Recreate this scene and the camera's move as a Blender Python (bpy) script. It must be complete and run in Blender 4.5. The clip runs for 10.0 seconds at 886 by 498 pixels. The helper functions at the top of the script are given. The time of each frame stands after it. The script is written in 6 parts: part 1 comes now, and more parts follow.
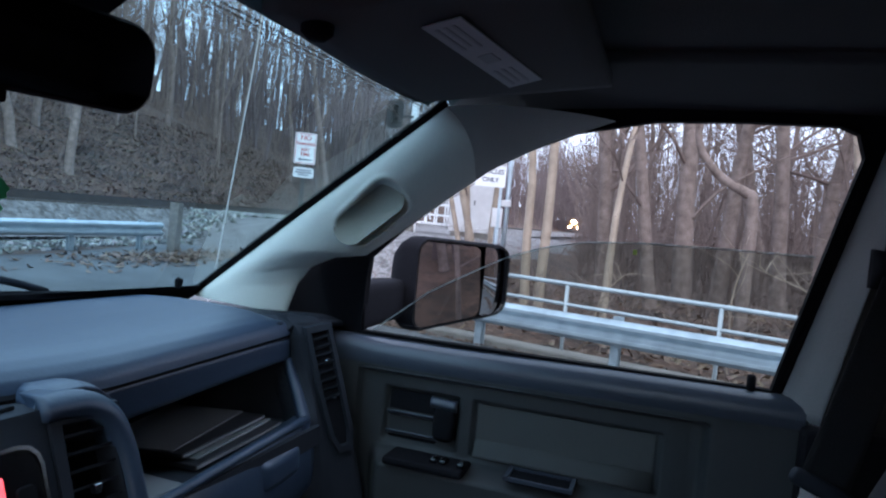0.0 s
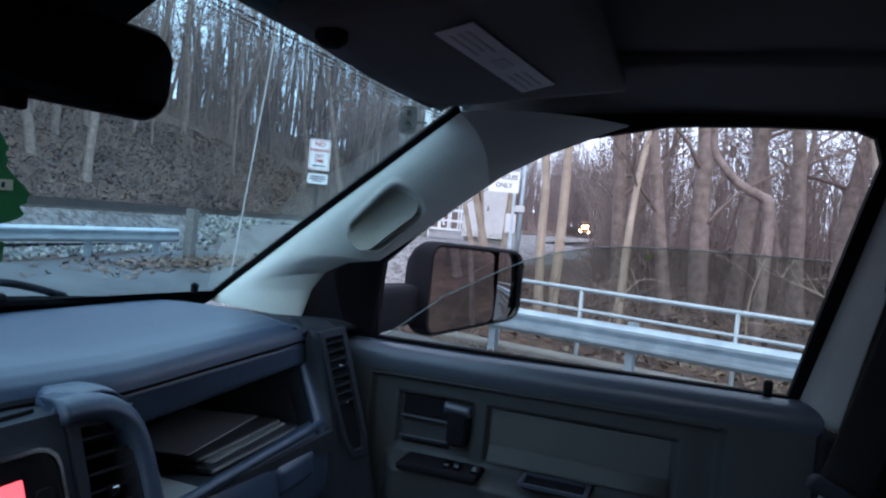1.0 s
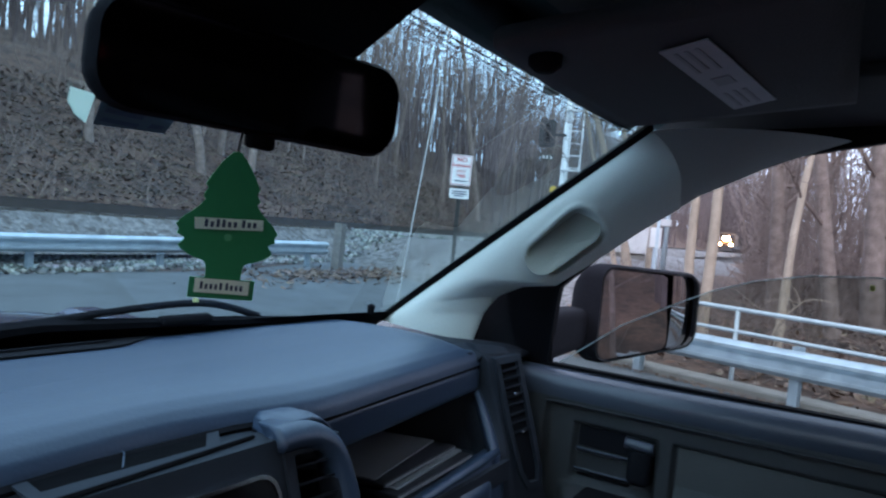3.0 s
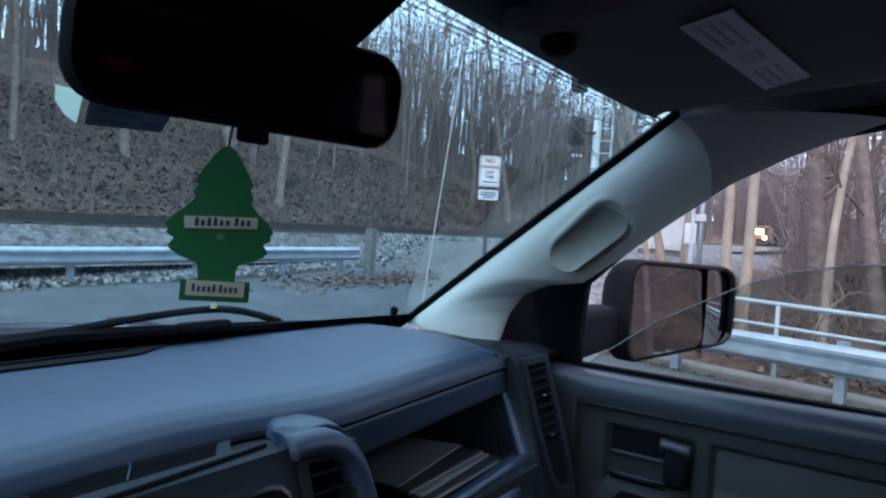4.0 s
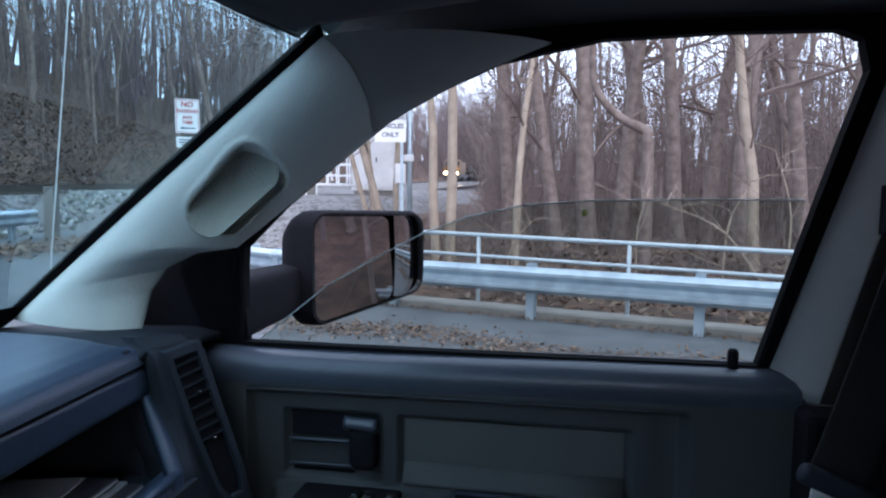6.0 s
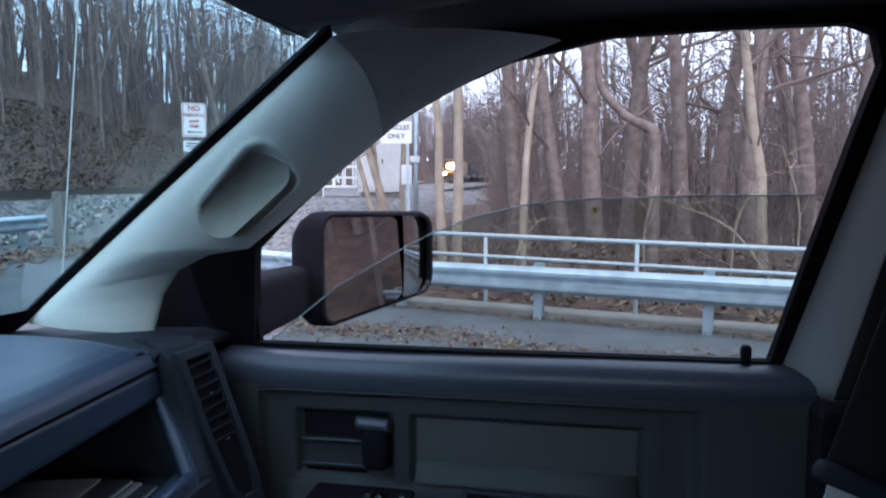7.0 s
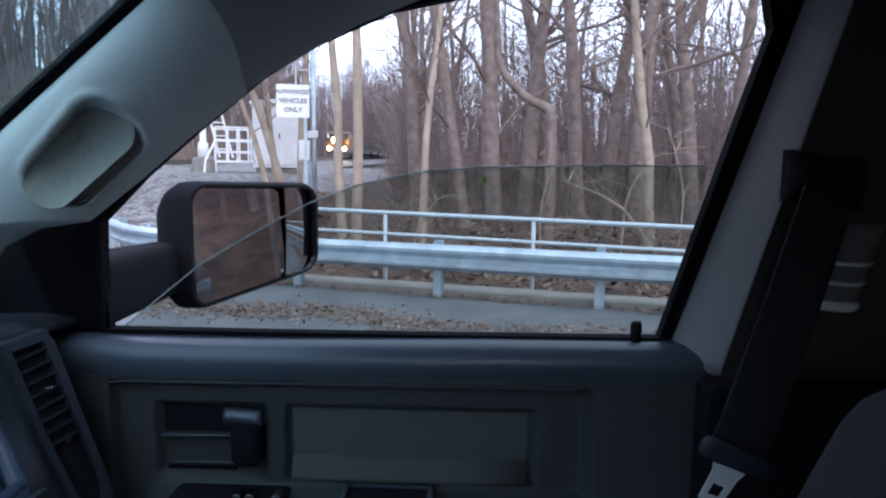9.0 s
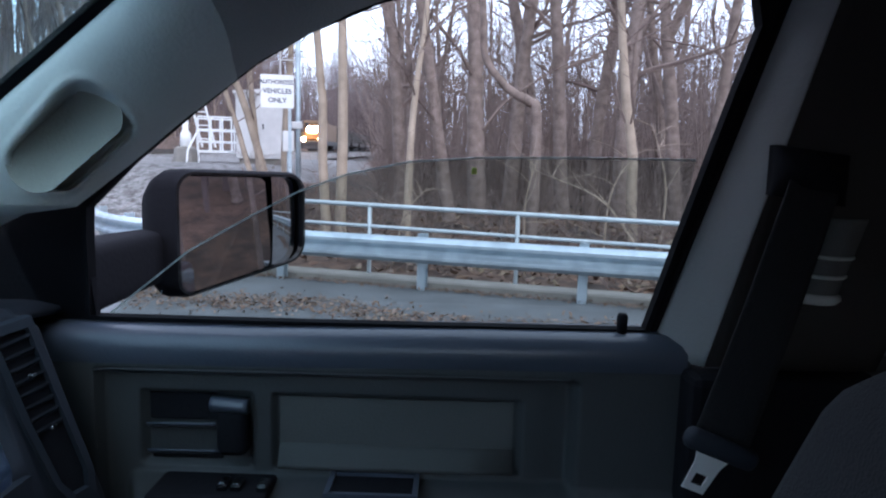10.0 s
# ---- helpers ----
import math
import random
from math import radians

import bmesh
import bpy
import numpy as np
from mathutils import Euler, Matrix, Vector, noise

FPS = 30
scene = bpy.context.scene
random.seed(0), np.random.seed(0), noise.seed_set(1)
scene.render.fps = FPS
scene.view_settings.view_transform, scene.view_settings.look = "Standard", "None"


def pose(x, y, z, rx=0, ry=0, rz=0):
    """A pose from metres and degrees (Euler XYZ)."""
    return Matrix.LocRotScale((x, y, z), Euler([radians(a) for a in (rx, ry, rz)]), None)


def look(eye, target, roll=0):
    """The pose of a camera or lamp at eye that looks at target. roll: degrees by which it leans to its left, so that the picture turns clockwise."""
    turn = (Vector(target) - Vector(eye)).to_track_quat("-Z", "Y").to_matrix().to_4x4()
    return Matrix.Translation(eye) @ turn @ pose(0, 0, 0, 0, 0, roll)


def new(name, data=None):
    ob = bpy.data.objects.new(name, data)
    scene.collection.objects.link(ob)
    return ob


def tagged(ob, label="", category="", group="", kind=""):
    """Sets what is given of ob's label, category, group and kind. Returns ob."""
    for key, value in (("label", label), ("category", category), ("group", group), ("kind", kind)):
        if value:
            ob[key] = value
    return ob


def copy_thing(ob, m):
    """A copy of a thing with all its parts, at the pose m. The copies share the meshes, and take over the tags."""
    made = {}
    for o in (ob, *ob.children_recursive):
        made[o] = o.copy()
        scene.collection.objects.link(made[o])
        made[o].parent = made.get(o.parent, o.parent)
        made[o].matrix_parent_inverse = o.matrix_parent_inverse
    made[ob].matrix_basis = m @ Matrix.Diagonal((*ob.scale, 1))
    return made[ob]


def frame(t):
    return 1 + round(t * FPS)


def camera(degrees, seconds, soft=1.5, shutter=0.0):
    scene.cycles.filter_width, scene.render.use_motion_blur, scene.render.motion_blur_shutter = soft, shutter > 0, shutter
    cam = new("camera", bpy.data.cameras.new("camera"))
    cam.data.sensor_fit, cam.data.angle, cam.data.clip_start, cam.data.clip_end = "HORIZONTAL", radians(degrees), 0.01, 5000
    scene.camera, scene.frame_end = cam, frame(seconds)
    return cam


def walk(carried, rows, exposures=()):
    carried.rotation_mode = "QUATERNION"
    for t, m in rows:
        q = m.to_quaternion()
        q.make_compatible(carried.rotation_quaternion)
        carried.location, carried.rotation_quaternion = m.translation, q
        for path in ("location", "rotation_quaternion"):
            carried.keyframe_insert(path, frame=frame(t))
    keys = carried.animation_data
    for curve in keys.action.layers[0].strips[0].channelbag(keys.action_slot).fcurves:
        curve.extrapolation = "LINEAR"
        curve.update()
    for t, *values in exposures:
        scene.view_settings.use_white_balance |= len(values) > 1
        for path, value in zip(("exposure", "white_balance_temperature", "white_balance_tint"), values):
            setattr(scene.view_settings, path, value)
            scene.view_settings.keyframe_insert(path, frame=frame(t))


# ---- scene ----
from mathutils import Vector as V
cam = camera(67.2, 10.0, soft=2.2, shutter=0.5)
PATH = [
    (0.0, pose(-0.470, -0.038, 1.576, 88.09, -5.44, -71.68)),
    (0.5, pose(-0.471, -0.039, 1.575, 88.14, -5.60, -71.02)),
    (1.0, pose(-0.472, -0.039, 1.575, 88.47, -5.32, -70.51)),
    (1.5, pose(-0.467, -0.037, 1.575, 88.46, -5.29, -70.11)),
    (2.0, pose(-0.469, -0.021, 1.575, 88.30, -5.02, -69.15)),
    (2.5, pose(-0.477, 0.013, 1.582, 88.13, -4.81, -64.96)),
    (3.0, pose(-0.473, 0.044, 1.587, 88.50, -5.46, -58.86)),
    (4.5, pose(-0.425, 0.046, 1.572, 87.75, -2.95, -55.02)),
    (5.0, pose(-0.400, 0.055, 1.562, 85.88, -2.29, -53.63)),
    (5.5, pose(-0.277, 0.048, 1.582, 83.49, -3.63, -66.44)),
    (6.0, pose(-0.206, 0.034, 1.596, 84.71, -0.48, -79.86)),
    (7.5, pose(-0.208, 0.041, 1.590, 84.81, 0.37, -79.15)),
    (8.0, pose(-0.174, 0.033, 1.586, 84.65, -0.44, -79.88)),
    (8.5, pose(-0.133, 0.020, 1.584, 83.89, -0.88, -85.77)),
    (9.0, pose(-0.128, 0.023, 1.580, 82.94, -0.65, -87.73)),
    (9.5, pose(-0.128, 0.026, 1.578, 82.57, -1.11, -88.76)),
    (10.0, pose(-0.131, 0.030, 1.576, 82.41, -1.48, -89.05)),
]
walk(cam, PATH, exposures=[(0.0, 0.58), (6.0, 0.58), (8.5, 0.56), (10.0, 0.56)])

# ---- light: an overcast dusk sky ----
world = bpy.data.worlds.new("dusk_sky")
world.use_nodes = True
scene.world = world
wn, wl = world.node_tree.nodes, world.node_tree.links
sky = wn.new("ShaderNodeTexSky")
sky.sky_type, sky.sun_disc = "NISHITA", False
sky.sun_elevation, sky.sun_rotation = radians(12), radians(235)
sky.air_density, sky.dust_density, sky.ozone_density = 1.0, 2.0, 2.0
cloud = wn.new("ShaderNodeMixRGB")
cloud.inputs[0].default_value = 0.88
cloud.inputs[2].default_value = (5.3, 6.2, 8.3, 1)
wl.new(sky.outputs[0], cloud.inputs[1])
wl.new(cloud.outputs[0], wn["Background"].inputs[0])
wn["Background"].inputs[1].default_value = 0.31
sun = new("sun", bpy.data.lights.new("sun", "SUN"))
sun.data.energy, sun.data.angle, sun.data.color = 1.3, radians(70), (1.0, 0.90, 0.90)
sun.matrix_world = look((-20, -14, 30), (0, 0, 0))

# ---- materials ----
def mat(name, base, rough=0.7, metal=0.0, vary=0.25, scale=6.0, fine=60.0, bump=0.15, tint=None, spec=0.5, coat=0.0):
    """A procedural surface: two scales of colour change, roughness change and fine relief."""
    m = bpy.data.materials.new(name)
    m.use_nodes = True
    n, l = m.node_tree.nodes, m.node_tree.links
    b = n["Principled BSDF"]
    co = n.new("ShaderNodeTexCoord")
    big, small = n.new("ShaderNodeTexNoise"), n.new("ShaderNodeTexNoise")
    big.inputs["Scale"].default_value, small.inputs["Scale"].default_value = scale, fine
    big.inputs["Detail"].default_value, small.inputs["Detail"].default_value = 4, 3
    for t in (big, small):
        l.new(co.outputs["Object"], t.inputs["Vector"])
    mix = n.new("ShaderNodeMixRGB")
    tint = tint or base
    mix.inputs[1].default_value = (*[c * (1 - vary) for c in base], 1)
    mix.inputs[2].default_value = (*[min(1, c * (1 + vary)) for c in tint], 1)
    add = n.new("ShaderNodeMath")
    add.operation = "MULTIPLY_ADD"
    add.inputs[1].default_value, add.inputs[2].default_value = 0.6, 0.0
    l.new(small.outputs["Fac"], add.inputs[0])
    add2 = n.new("ShaderNodeMath")
    add2.operation = "MULTIPLY_ADD"
    add2.inputs[1].default_value = 1.4
    l.new(big.outputs["Fac"], add2.inputs[0])
    sub = n.new("ShaderNodeMath")
    sub.operation, sub.inputs[1].default_value = "SUBTRACT", 0.5
    l.new(add.outputs[0], add2.inputs[2])
    l.new(add2.outputs[0], sub.inputs[0])
    sub.use_clamp = True
    l.new(sub.outputs[0], mix.inputs[0])
    l.new(mix.outputs[0], b.inputs["Base Color"])
    b.inputs["Roughness"].default_value, b.inputs["Metallic"].default_value = rough, metal
    b.inputs["Specular IOR Level"].default_value = spec
    b.inputs["Coat Weight"].default_value = coat
    if bump:
        bp = n.new("ShaderNodeBump")
        bp.inputs["Strength"].default_value, bp.inputs["Distance"].default_value = bump, 0.01
        l.new(small.outputs["Fac"], bp.inputs["Height"])
        l.new(bp.outputs[0], b.inputs["Normal"])
    return m


def glass(name, colour, rough=0.0, ior=1.45):
    """A thin pane: tinted clear glass with a Fresnel gloss."""
    m = bpy.data.materials.new(name)
    m.use_nodes = True
    n, l = m.node_tree.nodes, m.node_tree.links
    n.remove(n["Principled BSDF"])
    tr, gl, mx, fr = n.new("ShaderNodeBsdfTransparent"), n.new("ShaderNodeBsdfGlossy"), n.new("ShaderNodeMixShader"), n.new("ShaderNodeLayerWeight")
    tr.inputs[0].default_value = (*colour, 1)
    gl.inputs["Roughness"].default_value = rough
    fr.inputs[0].default_value = 0.5
    pw, ad = n.new("ShaderNodeMath"), n.new("ShaderNodeMath")
    pw.operation, pw.inputs[1].default_value = "POWER", 5.0
    ad.operation, ad.inputs[1].default_value, ad.inputs[2].default_value = "MULTIPLY_ADD", 0.85, ((ior - 1) / (ior + 1)) ** 2 * 1.3
    l.new(fr.outputs["Facing"], pw.inputs[0])
    l.new(pw.outputs[0], ad.inputs[0])
    l.new(ad.outputs[0], mx.inputs[0])
    l.new(tr.outputs[0], mx.inputs[1])
    l.new(gl.outputs[0], mx.inputs[2])
    l.new(mx.outputs[0], n["Material Output"].inputs[0])
    return m


def glow(name, colour, power):
    m = bpy.data.materials.new(name)
    m.use_nodes = True
    b = m.node_tree.nodes["Principled BSDF"]
    b.inputs["Base Color"].default_value = (*colour, 1)
    b.inputs["Emission Color"].default_value = (*colour, 1)
    b.inputs["Emission Strength"].default_value = power
    return m


def ground_mat(name, cols, scales, bump=0.6, rough=0.95):
    """Patchy ground: three colours broken up by noise at two scales."""
    m = bpy.data.materials.new(name)
    m.use_nodes = True
    n, l = m.node_tree.nodes, m.node_tree.links
    b = n["Principled BSDF"]
    co = n.new("ShaderNodeTexCoord")
    a, c, v = n.new("ShaderNodeTexNoise"), n.new("ShaderNodeTexNoise"), n.new("ShaderNodeTexVoronoi")
    a.inputs["Scale"].default_value, c.inputs["Scale"].default_value, v.inputs["Scale"].default_value = scales
    a.inputs["Detail"].default_value = c.inputs["Detail"].default_value = 6
    for t in (a, c, v):
        l.new(co.outputs["Object"], t.inputs["Vector"])
    r = n.new("ShaderNodeValToRGB")
    r.color_ramp.elements[0].position, r.color_ramp.elements[1].position = 0.38, 0.62
    r.color_ramp.elements[0].color, r.color_ramp.elements[1].color = (*cols[0], 1), (*cols[1], 1)
    l.new(a.outputs["Fac"], r.inputs[0])
    mx = n.new("ShaderNodeMixRGB")
    mx.inputs[2].default_value = (*cols[2], 1)
    rr = n.new("ShaderNodeValToRGB")
    rr.color_ramp.elements[0].position, rr.color_ramp.elements[1].position = 0.45, 0.65
    l.new(c.outputs["Fac"], rr.inputs[0])
    l.new(rr.outputs[0], mx.inputs[0])
    l.new(r.outputs[0], mx.inputs[1])
    m2 = n.new("ShaderNodeMixRGB")
    m2.blend_type, m2.inputs[0].default_value = "MULTIPLY", 0.6
    bw = n.new("ShaderNodeRGBToBW")
    l.new(v.outputs["Color"], bw.inputs[0])
    l.new(mx.outputs[0], m2.inputs[1])
    l.new(bw.outputs[0], m2.inputs[2])
    hs = n.new("ShaderNodeHueSaturation")
    hs.inputs["Saturation"].default_value = 1.0
    l.new(m2.outputs[0], hs.inputs["Color"])
    l.new(hs.outputs[0], b.inputs["Base Color"])
    b.inputs["Roughness"].default_value = rough
    bp = n.new("ShaderNodeBump")
    bp.inputs["Strength"].default_value, bp.inputs["Distance"].default_value = bump, 0.04
    l.new(v.outputs["Distance"], bp.inputs["Height"])
    l.new(bp.outputs[0], b.inputs["Normal"])
    return m


ASPHALT = mat("asphalt", (0.088, 0.097, 0.105), 0.85, vary=0.35, scale=1.5, fine=90, bump=0.5)
CONCRETE = mat("concrete", (0.21, 0.20, 0.185), 0.9, vary=0.3, scale=3, fine=50, bump=0.4)
STEEL = mat("galvanised_steel", (0.40, 0.475, 0.53), 0.45, 0.6, 0.32, 5, 45, 0.08)
RAILPAINT = mat("galvanised_pipe", (0.44, 0.50, 0.54), 0.5, 0.15, 0.15, 8, 60, 0.05)
WOODPOST = mat("weathered_wood", (0.16, 0.15, 0.14), 0.9, 0, 0.35, 12, 80, 0.5)
BARK = mat("grey_brown_bark", (0.165, 0.122, 0.100), 0.95, 0, 0.4, 5, 40, 0.8, (0.21, 0.165, 0.15))
PALEBARK = mat("pale_bark", (0.33, 0.265, 0.21), 0.92, 0, 0.3, 4, 40, 0.6)
TWIG = mat("bare_twigs", (0.17, 0.128, 0.115), 0.95, 0, 0.3, 3, 30, 0.2)
WOODLAND = mat("bare_woodland", (0.13, 0.10, 0.10), 0.95, 0, 0.4, 0.4, 5, 0.0)
LEAFBED = ground_mat("leaf_litter", ((0.085, 0.048, 0.034), (0.15, 0.088, 0.062), (0.045, 0.028, 0.022)), (0.30, 1.3, 9.0))
GRAVEL = ground_mat("grey_gravel", ((0.19, 0.185, 0.185), (0.27, 0.26, 0.26), (0.11, 0.10, 0.095)), (0.6, 5, 14.0))
RUST = mat("rusty_rail", (0.05, 0.038, 0.032), 0.6, 0.5, 0.3, 4, 30, 0.2)
TIE = mat("creosoted_tie", (0.07, 0.06, 0.05), 0.9, 0, 0.3, 5, 50, 0.4)
WHITE = mat("white_sheeting", (0.78, 0.79, 0.80), 0.5, 0, 0.06, 4, 40, 0.02)
REDINK = mat("red_lettering", (0.50, 0.05, 0.06), 0.6, 0, 0.1)
DARKINK = mat("dark_lettering", (0.04, 0.05, 0.09), 0.6, 0, 0.1)
SILVER = mat("aluminium_paint", (0.55, 0.55, 0.56), 0.5, 0.3, 0.12, 3, 30, 0.05)
BLACKMETAL = mat("black_metal", (0.02, 0.02, 0.022), 0.5, 0, 0.2)
YELLOW = mat("yellow_paint", (0.75, 0.5, 0.04), 0.6, 0, 0.1)
LOCO = mat("locomotive_orange", (0.13, 0.07, 0.032), 0.6, 0.1, 0.25, 1.5, 12, 0.1)
LOCODARK = mat("locomotive_dark", (0.035, 0.035, 0.04), 0.6, 0.2, 0.3, 1.5, 12, 0.1)
HOPPER = mat("dark_freight_car", (0.05, 0.045, 0.045), 0.8, 0.1, 0.35, 0.8, 10, 0.1)
LAMP = glow("headlight", (1.0, 0.66, 0.36), 220)
# orange emission that paints the headlights' glare
GLARE = glow("headlight_glare", (1.0, 0.42, 0.16), 5)
DITCH = glow("ditch_light", (1.0, 0.60, 0.32), 120)

def backlit(name, colour):
    """A thin sheet that lets some light through."""
    m = bpy.data.materials.new(name)
    m.use_nodes = True
    n, l = m.node_tree.nodes, m.node_tree.links
    d, t, x = n["Principled BSDF"], n.new("ShaderNodeBsdfTranslucent"), n.new("ShaderNodeMixShader")
    d.inputs["Base Color"].default_value = t.inputs[0].default_value = (*colour, 1)
    x.inputs[0].default_value = 0.6
    l.new(d.outputs[0], x.inputs[1])
    l.new(t.outputs[0], x.inputs[2])
    l.new(x.outputs[0], n["Material Output"].inputs[0])
    return m


def pieces(name, cols, rough=0.9):
    """Loose pieces, each with a shade of its own."""
    m = bpy.data.materials.new(name)
    m.use_nodes = True
    n, l = m.node_tree.nodes, m.node_tree.links
    g, r, t, x = n.new("ShaderNodeNewGeometry"), n.new("ShaderNodeValToRGB"), n.new("ShaderNodeTexNoise"), n.new("ShaderNodeMixRGB")
    while len(r.color_ramp.elements) < len(cols):
        r.color_ramp.elements.new(0.5)
    for i, c in enumerate(cols):
        r.color_ramp.elements[i].position, r.color_ramp.elements[i].color = i / (len(cols) - 1), (*c, 1)
    t.inputs["Scale"].default_value, t.inputs["Detail"].default_value = 25, 3
    x.blend_type, x.inputs[0].default_value = "MULTIPLY", 0.5
    l.new(g.outputs["Random Per Island"], r.inputs[0])
    l.new(r.outputs[0], x.inputs[1])
    l.new(t.outputs["Color"], x.inputs[2])
    l.new(x.outputs[0], n["Principled BSDF"].inputs["Base Color"])
    n["Principled BSDF"].inputs["Roughness"].default_value = rough
    return m


DRYLEAF = pieces("dry_leaf", ((0.06, 0.034, 0.024), (0.12, 0.070, 0.048), (0.17, 0.105, 0.074), (0.24, 0.165, 0.12), (0.33, 0.25, 0.20)), 0.8)
# leaves of the slope, in darker browns than DRYLEAF
HILLLEAF = pieces("hillside_leaf", ((0.045, 0.026, 0.019), (0.085, 0.050, 0.036), (0.125, 0.078, 0.057), (0.17, 0.112, 0.085), (0.26, 0.19, 0.15)), 0.85)
STONE = pieces("ballast_stone", ((0.05, 0.052, 0.05), (0.13, 0.14, 0.135), (0.24, 0.255, 0.25), (0.36, 0.38, 0.37), (0.52, 0.54, 0.52)))
DASH = mat("slate_dash_plastic", (0.035, 0.055, 0.094), 0.40, 0, 0.06, 3, 260, 0.05)
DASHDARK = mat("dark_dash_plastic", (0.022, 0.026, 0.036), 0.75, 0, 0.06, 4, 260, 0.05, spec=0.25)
PILLAR = mat("light_grey_trim", (0.80, 0.83, 0.77), 0.7, 0, 0.05, 3, 220, 0.12)
RECESS = mat("recess_grey_brown", (0.36, 0.36, 0.31), 0.8, 0, 0.08, 4, 260, 0.2)
# grey for the roof corner's painted shade, and for the belt cover's ribs
CORNER = mat("corner_shade_and_rib_grey", (0.46, 0.47, 0.45), 0.95, 0, 0.08, 5, 400, 0.3)
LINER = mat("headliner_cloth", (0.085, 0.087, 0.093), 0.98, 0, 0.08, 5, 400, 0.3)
DOORTRIM = mat("charcoal_door_trim", (0.052, 0.055, 0.058), 0.5, 0, 0.08, 4, 240, 0.06, spec=0.3)
SILLTRIM = mat("sill_plastic", (0.062, 0.072, 0.096), 0.3, 0, 0.06, 4, 240, 0.04)
DOORINSERT = mat("door_insert", (0.088, 0.088, 0.086), 0.8, 0, 0.08, 4, 300, 0.12)
BLACK = mat("black_plastic", (0.012, 0.012, 0.015), 0.85, 0, 0.15, 6, 120, 0.1, spec=0.06)
GLOSSBLACK = mat("glossy_black", (0.01, 0.01, 0.012), 0.12, 0, 0.1, 6, 60, 0.0)
RUBBER = mat("rubber_seal", (0.010, 0.010, 0.012), 0.95, 0, 0.2, 8, 80, 0.1, spec=0.05)
CHROME = mat("chrome", (0.75, 0.76, 0.78), 0.15, 1.0, 0.04, 8, 60, 0.0)
PAINT = mat("dark_blue_car_paint", (0.025, 0.03, 0.075), 0.25, 0.2, 0.05, 3, 200, 0.0, coat=0.6)
SEATCLOTH = mat("seat_cloth", (0.013, 0.014, 0.018), 0.95, 0, 0.12, 5, 300, 0.4)
CARPET = mat("carpet", (0.02, 0.02, 0.021), 1.0, 0, 0.2, 5, 300, 0.4)
WEBBING = mat("belt_webbing", (0.01, 0.01, 0.012), 0.9, 0, 0.1, 5, 300, 0.3)
PAPER = mat("paper", (0.22, 0.22, 0.23), 0.8, 0, 0.05, 6, 60, 0.0)
FOLDER = mat("dark_folder", (0.02, 0.02, 0.025), 0.45, 0, 0.1, 6, 60, 0.05)
GREENCARD = mat("green_card", (0.02, 0.20, 0.075), 0.75, 0, 0.06, 20, 200, 0.03)
SIGNCARD = mat("cream_label", (0.82, 0.84, 0.72), 0.75, 0, 0.04, 20, 200, 0.0)
LABEL = mat("visor_label", (0.50, 0.51, 0.55), 0.7, 0, 0.05, 20, 200, 0.0)
LABELINK = mat("label_ink", (0.38, 0.39, 0.43), 0.7, 0, 0.05, 20, 200, 0.0)
SCREEN = glow("red_display", (1.0, 0.10, 0.13), 1.3)
SCREENINK = glow("display_text", (1.0, 0.75, 0.72), 1.6)
WINDSHIELD = glass("windshield_glass", (0.46, 0.66, 0.70))
SIDEGLASS = glass("tinted_side_glass", (0.62, 0.68, 0.66))
PRIVACY = glass("privacy_glass", (0.035, 0.04, 0.042))
DIMMIRROR = mat("dimmed_mirror", (0.05, 0.05, 0.06), 0.05, 1.0, 0.0, 3, 30, 0.0)
MIRROR = mat("mirror_silver", (0.55, 0.52, 0.53), 0.02, 1.0, 0.0, 3, 30, 0.0)


# ---- mesh helpers ----
def thing(name, label, category, group="", m=None, kind=""):
    ob = tagged(new(name), label, category, group, kind)
    ob.empty_display_size = 0.2
    if m is not None:
        ob.matrix_world = m
    return ob


def part(name, bm, material, parent=None, label="", smooth=False):
    bmesh.ops.recalc_face_normals(bm, faces=bm.faces)
    me = bpy.data.meshes.new(name)
    bm.to_mesh(me)
    bm.free()
    me.materials.append(material)
    if smooth:
        for p in me.polygons:
            p.use_smooth = True
    ob = new(name, me)
    if parent:
        ob.parent = parent
    return tagged(ob, label)


def raw(name, verts, faces, material, parent=None, label="", smooth=False):
    me = bpy.data.meshes.new(name)
    me.from_pydata([tuple(v) for v in verts], [], faces)
    me.materials.append(material)
    if smooth:
        me.polygons.foreach_set("use_smooth", [True] * len(me.polygons))
    ob = new(name, me)
    if parent:
        ob.parent = parent
    return tagged(ob, label)


def box(bm, lo, hi, bevel=0.0, m=None, seg=2):
    lo, hi = V(lo), V(hi)
    got = bmesh.ops.create_cube(bm, size=1.0, matrix=Matrix.Translation((lo + hi) / 2) @ Matrix.Diagonal((*(hi - lo), 1)))
    vs = got["verts"]
    if bevel:
        es = list({e for v in vs for e in v.link_edges})
        r = bmesh.ops.bevel(bm, geom=es, offset=bevel, segments=seg, affect="EDGES", profile=0.5)
        vs = list({v for f in r["faces"] for v in f.verts} | {v for v in vs if v.is_valid})
    if m is not None:
        bmesh.ops.transform(bm, matrix=m, verts=vs)
    return vs


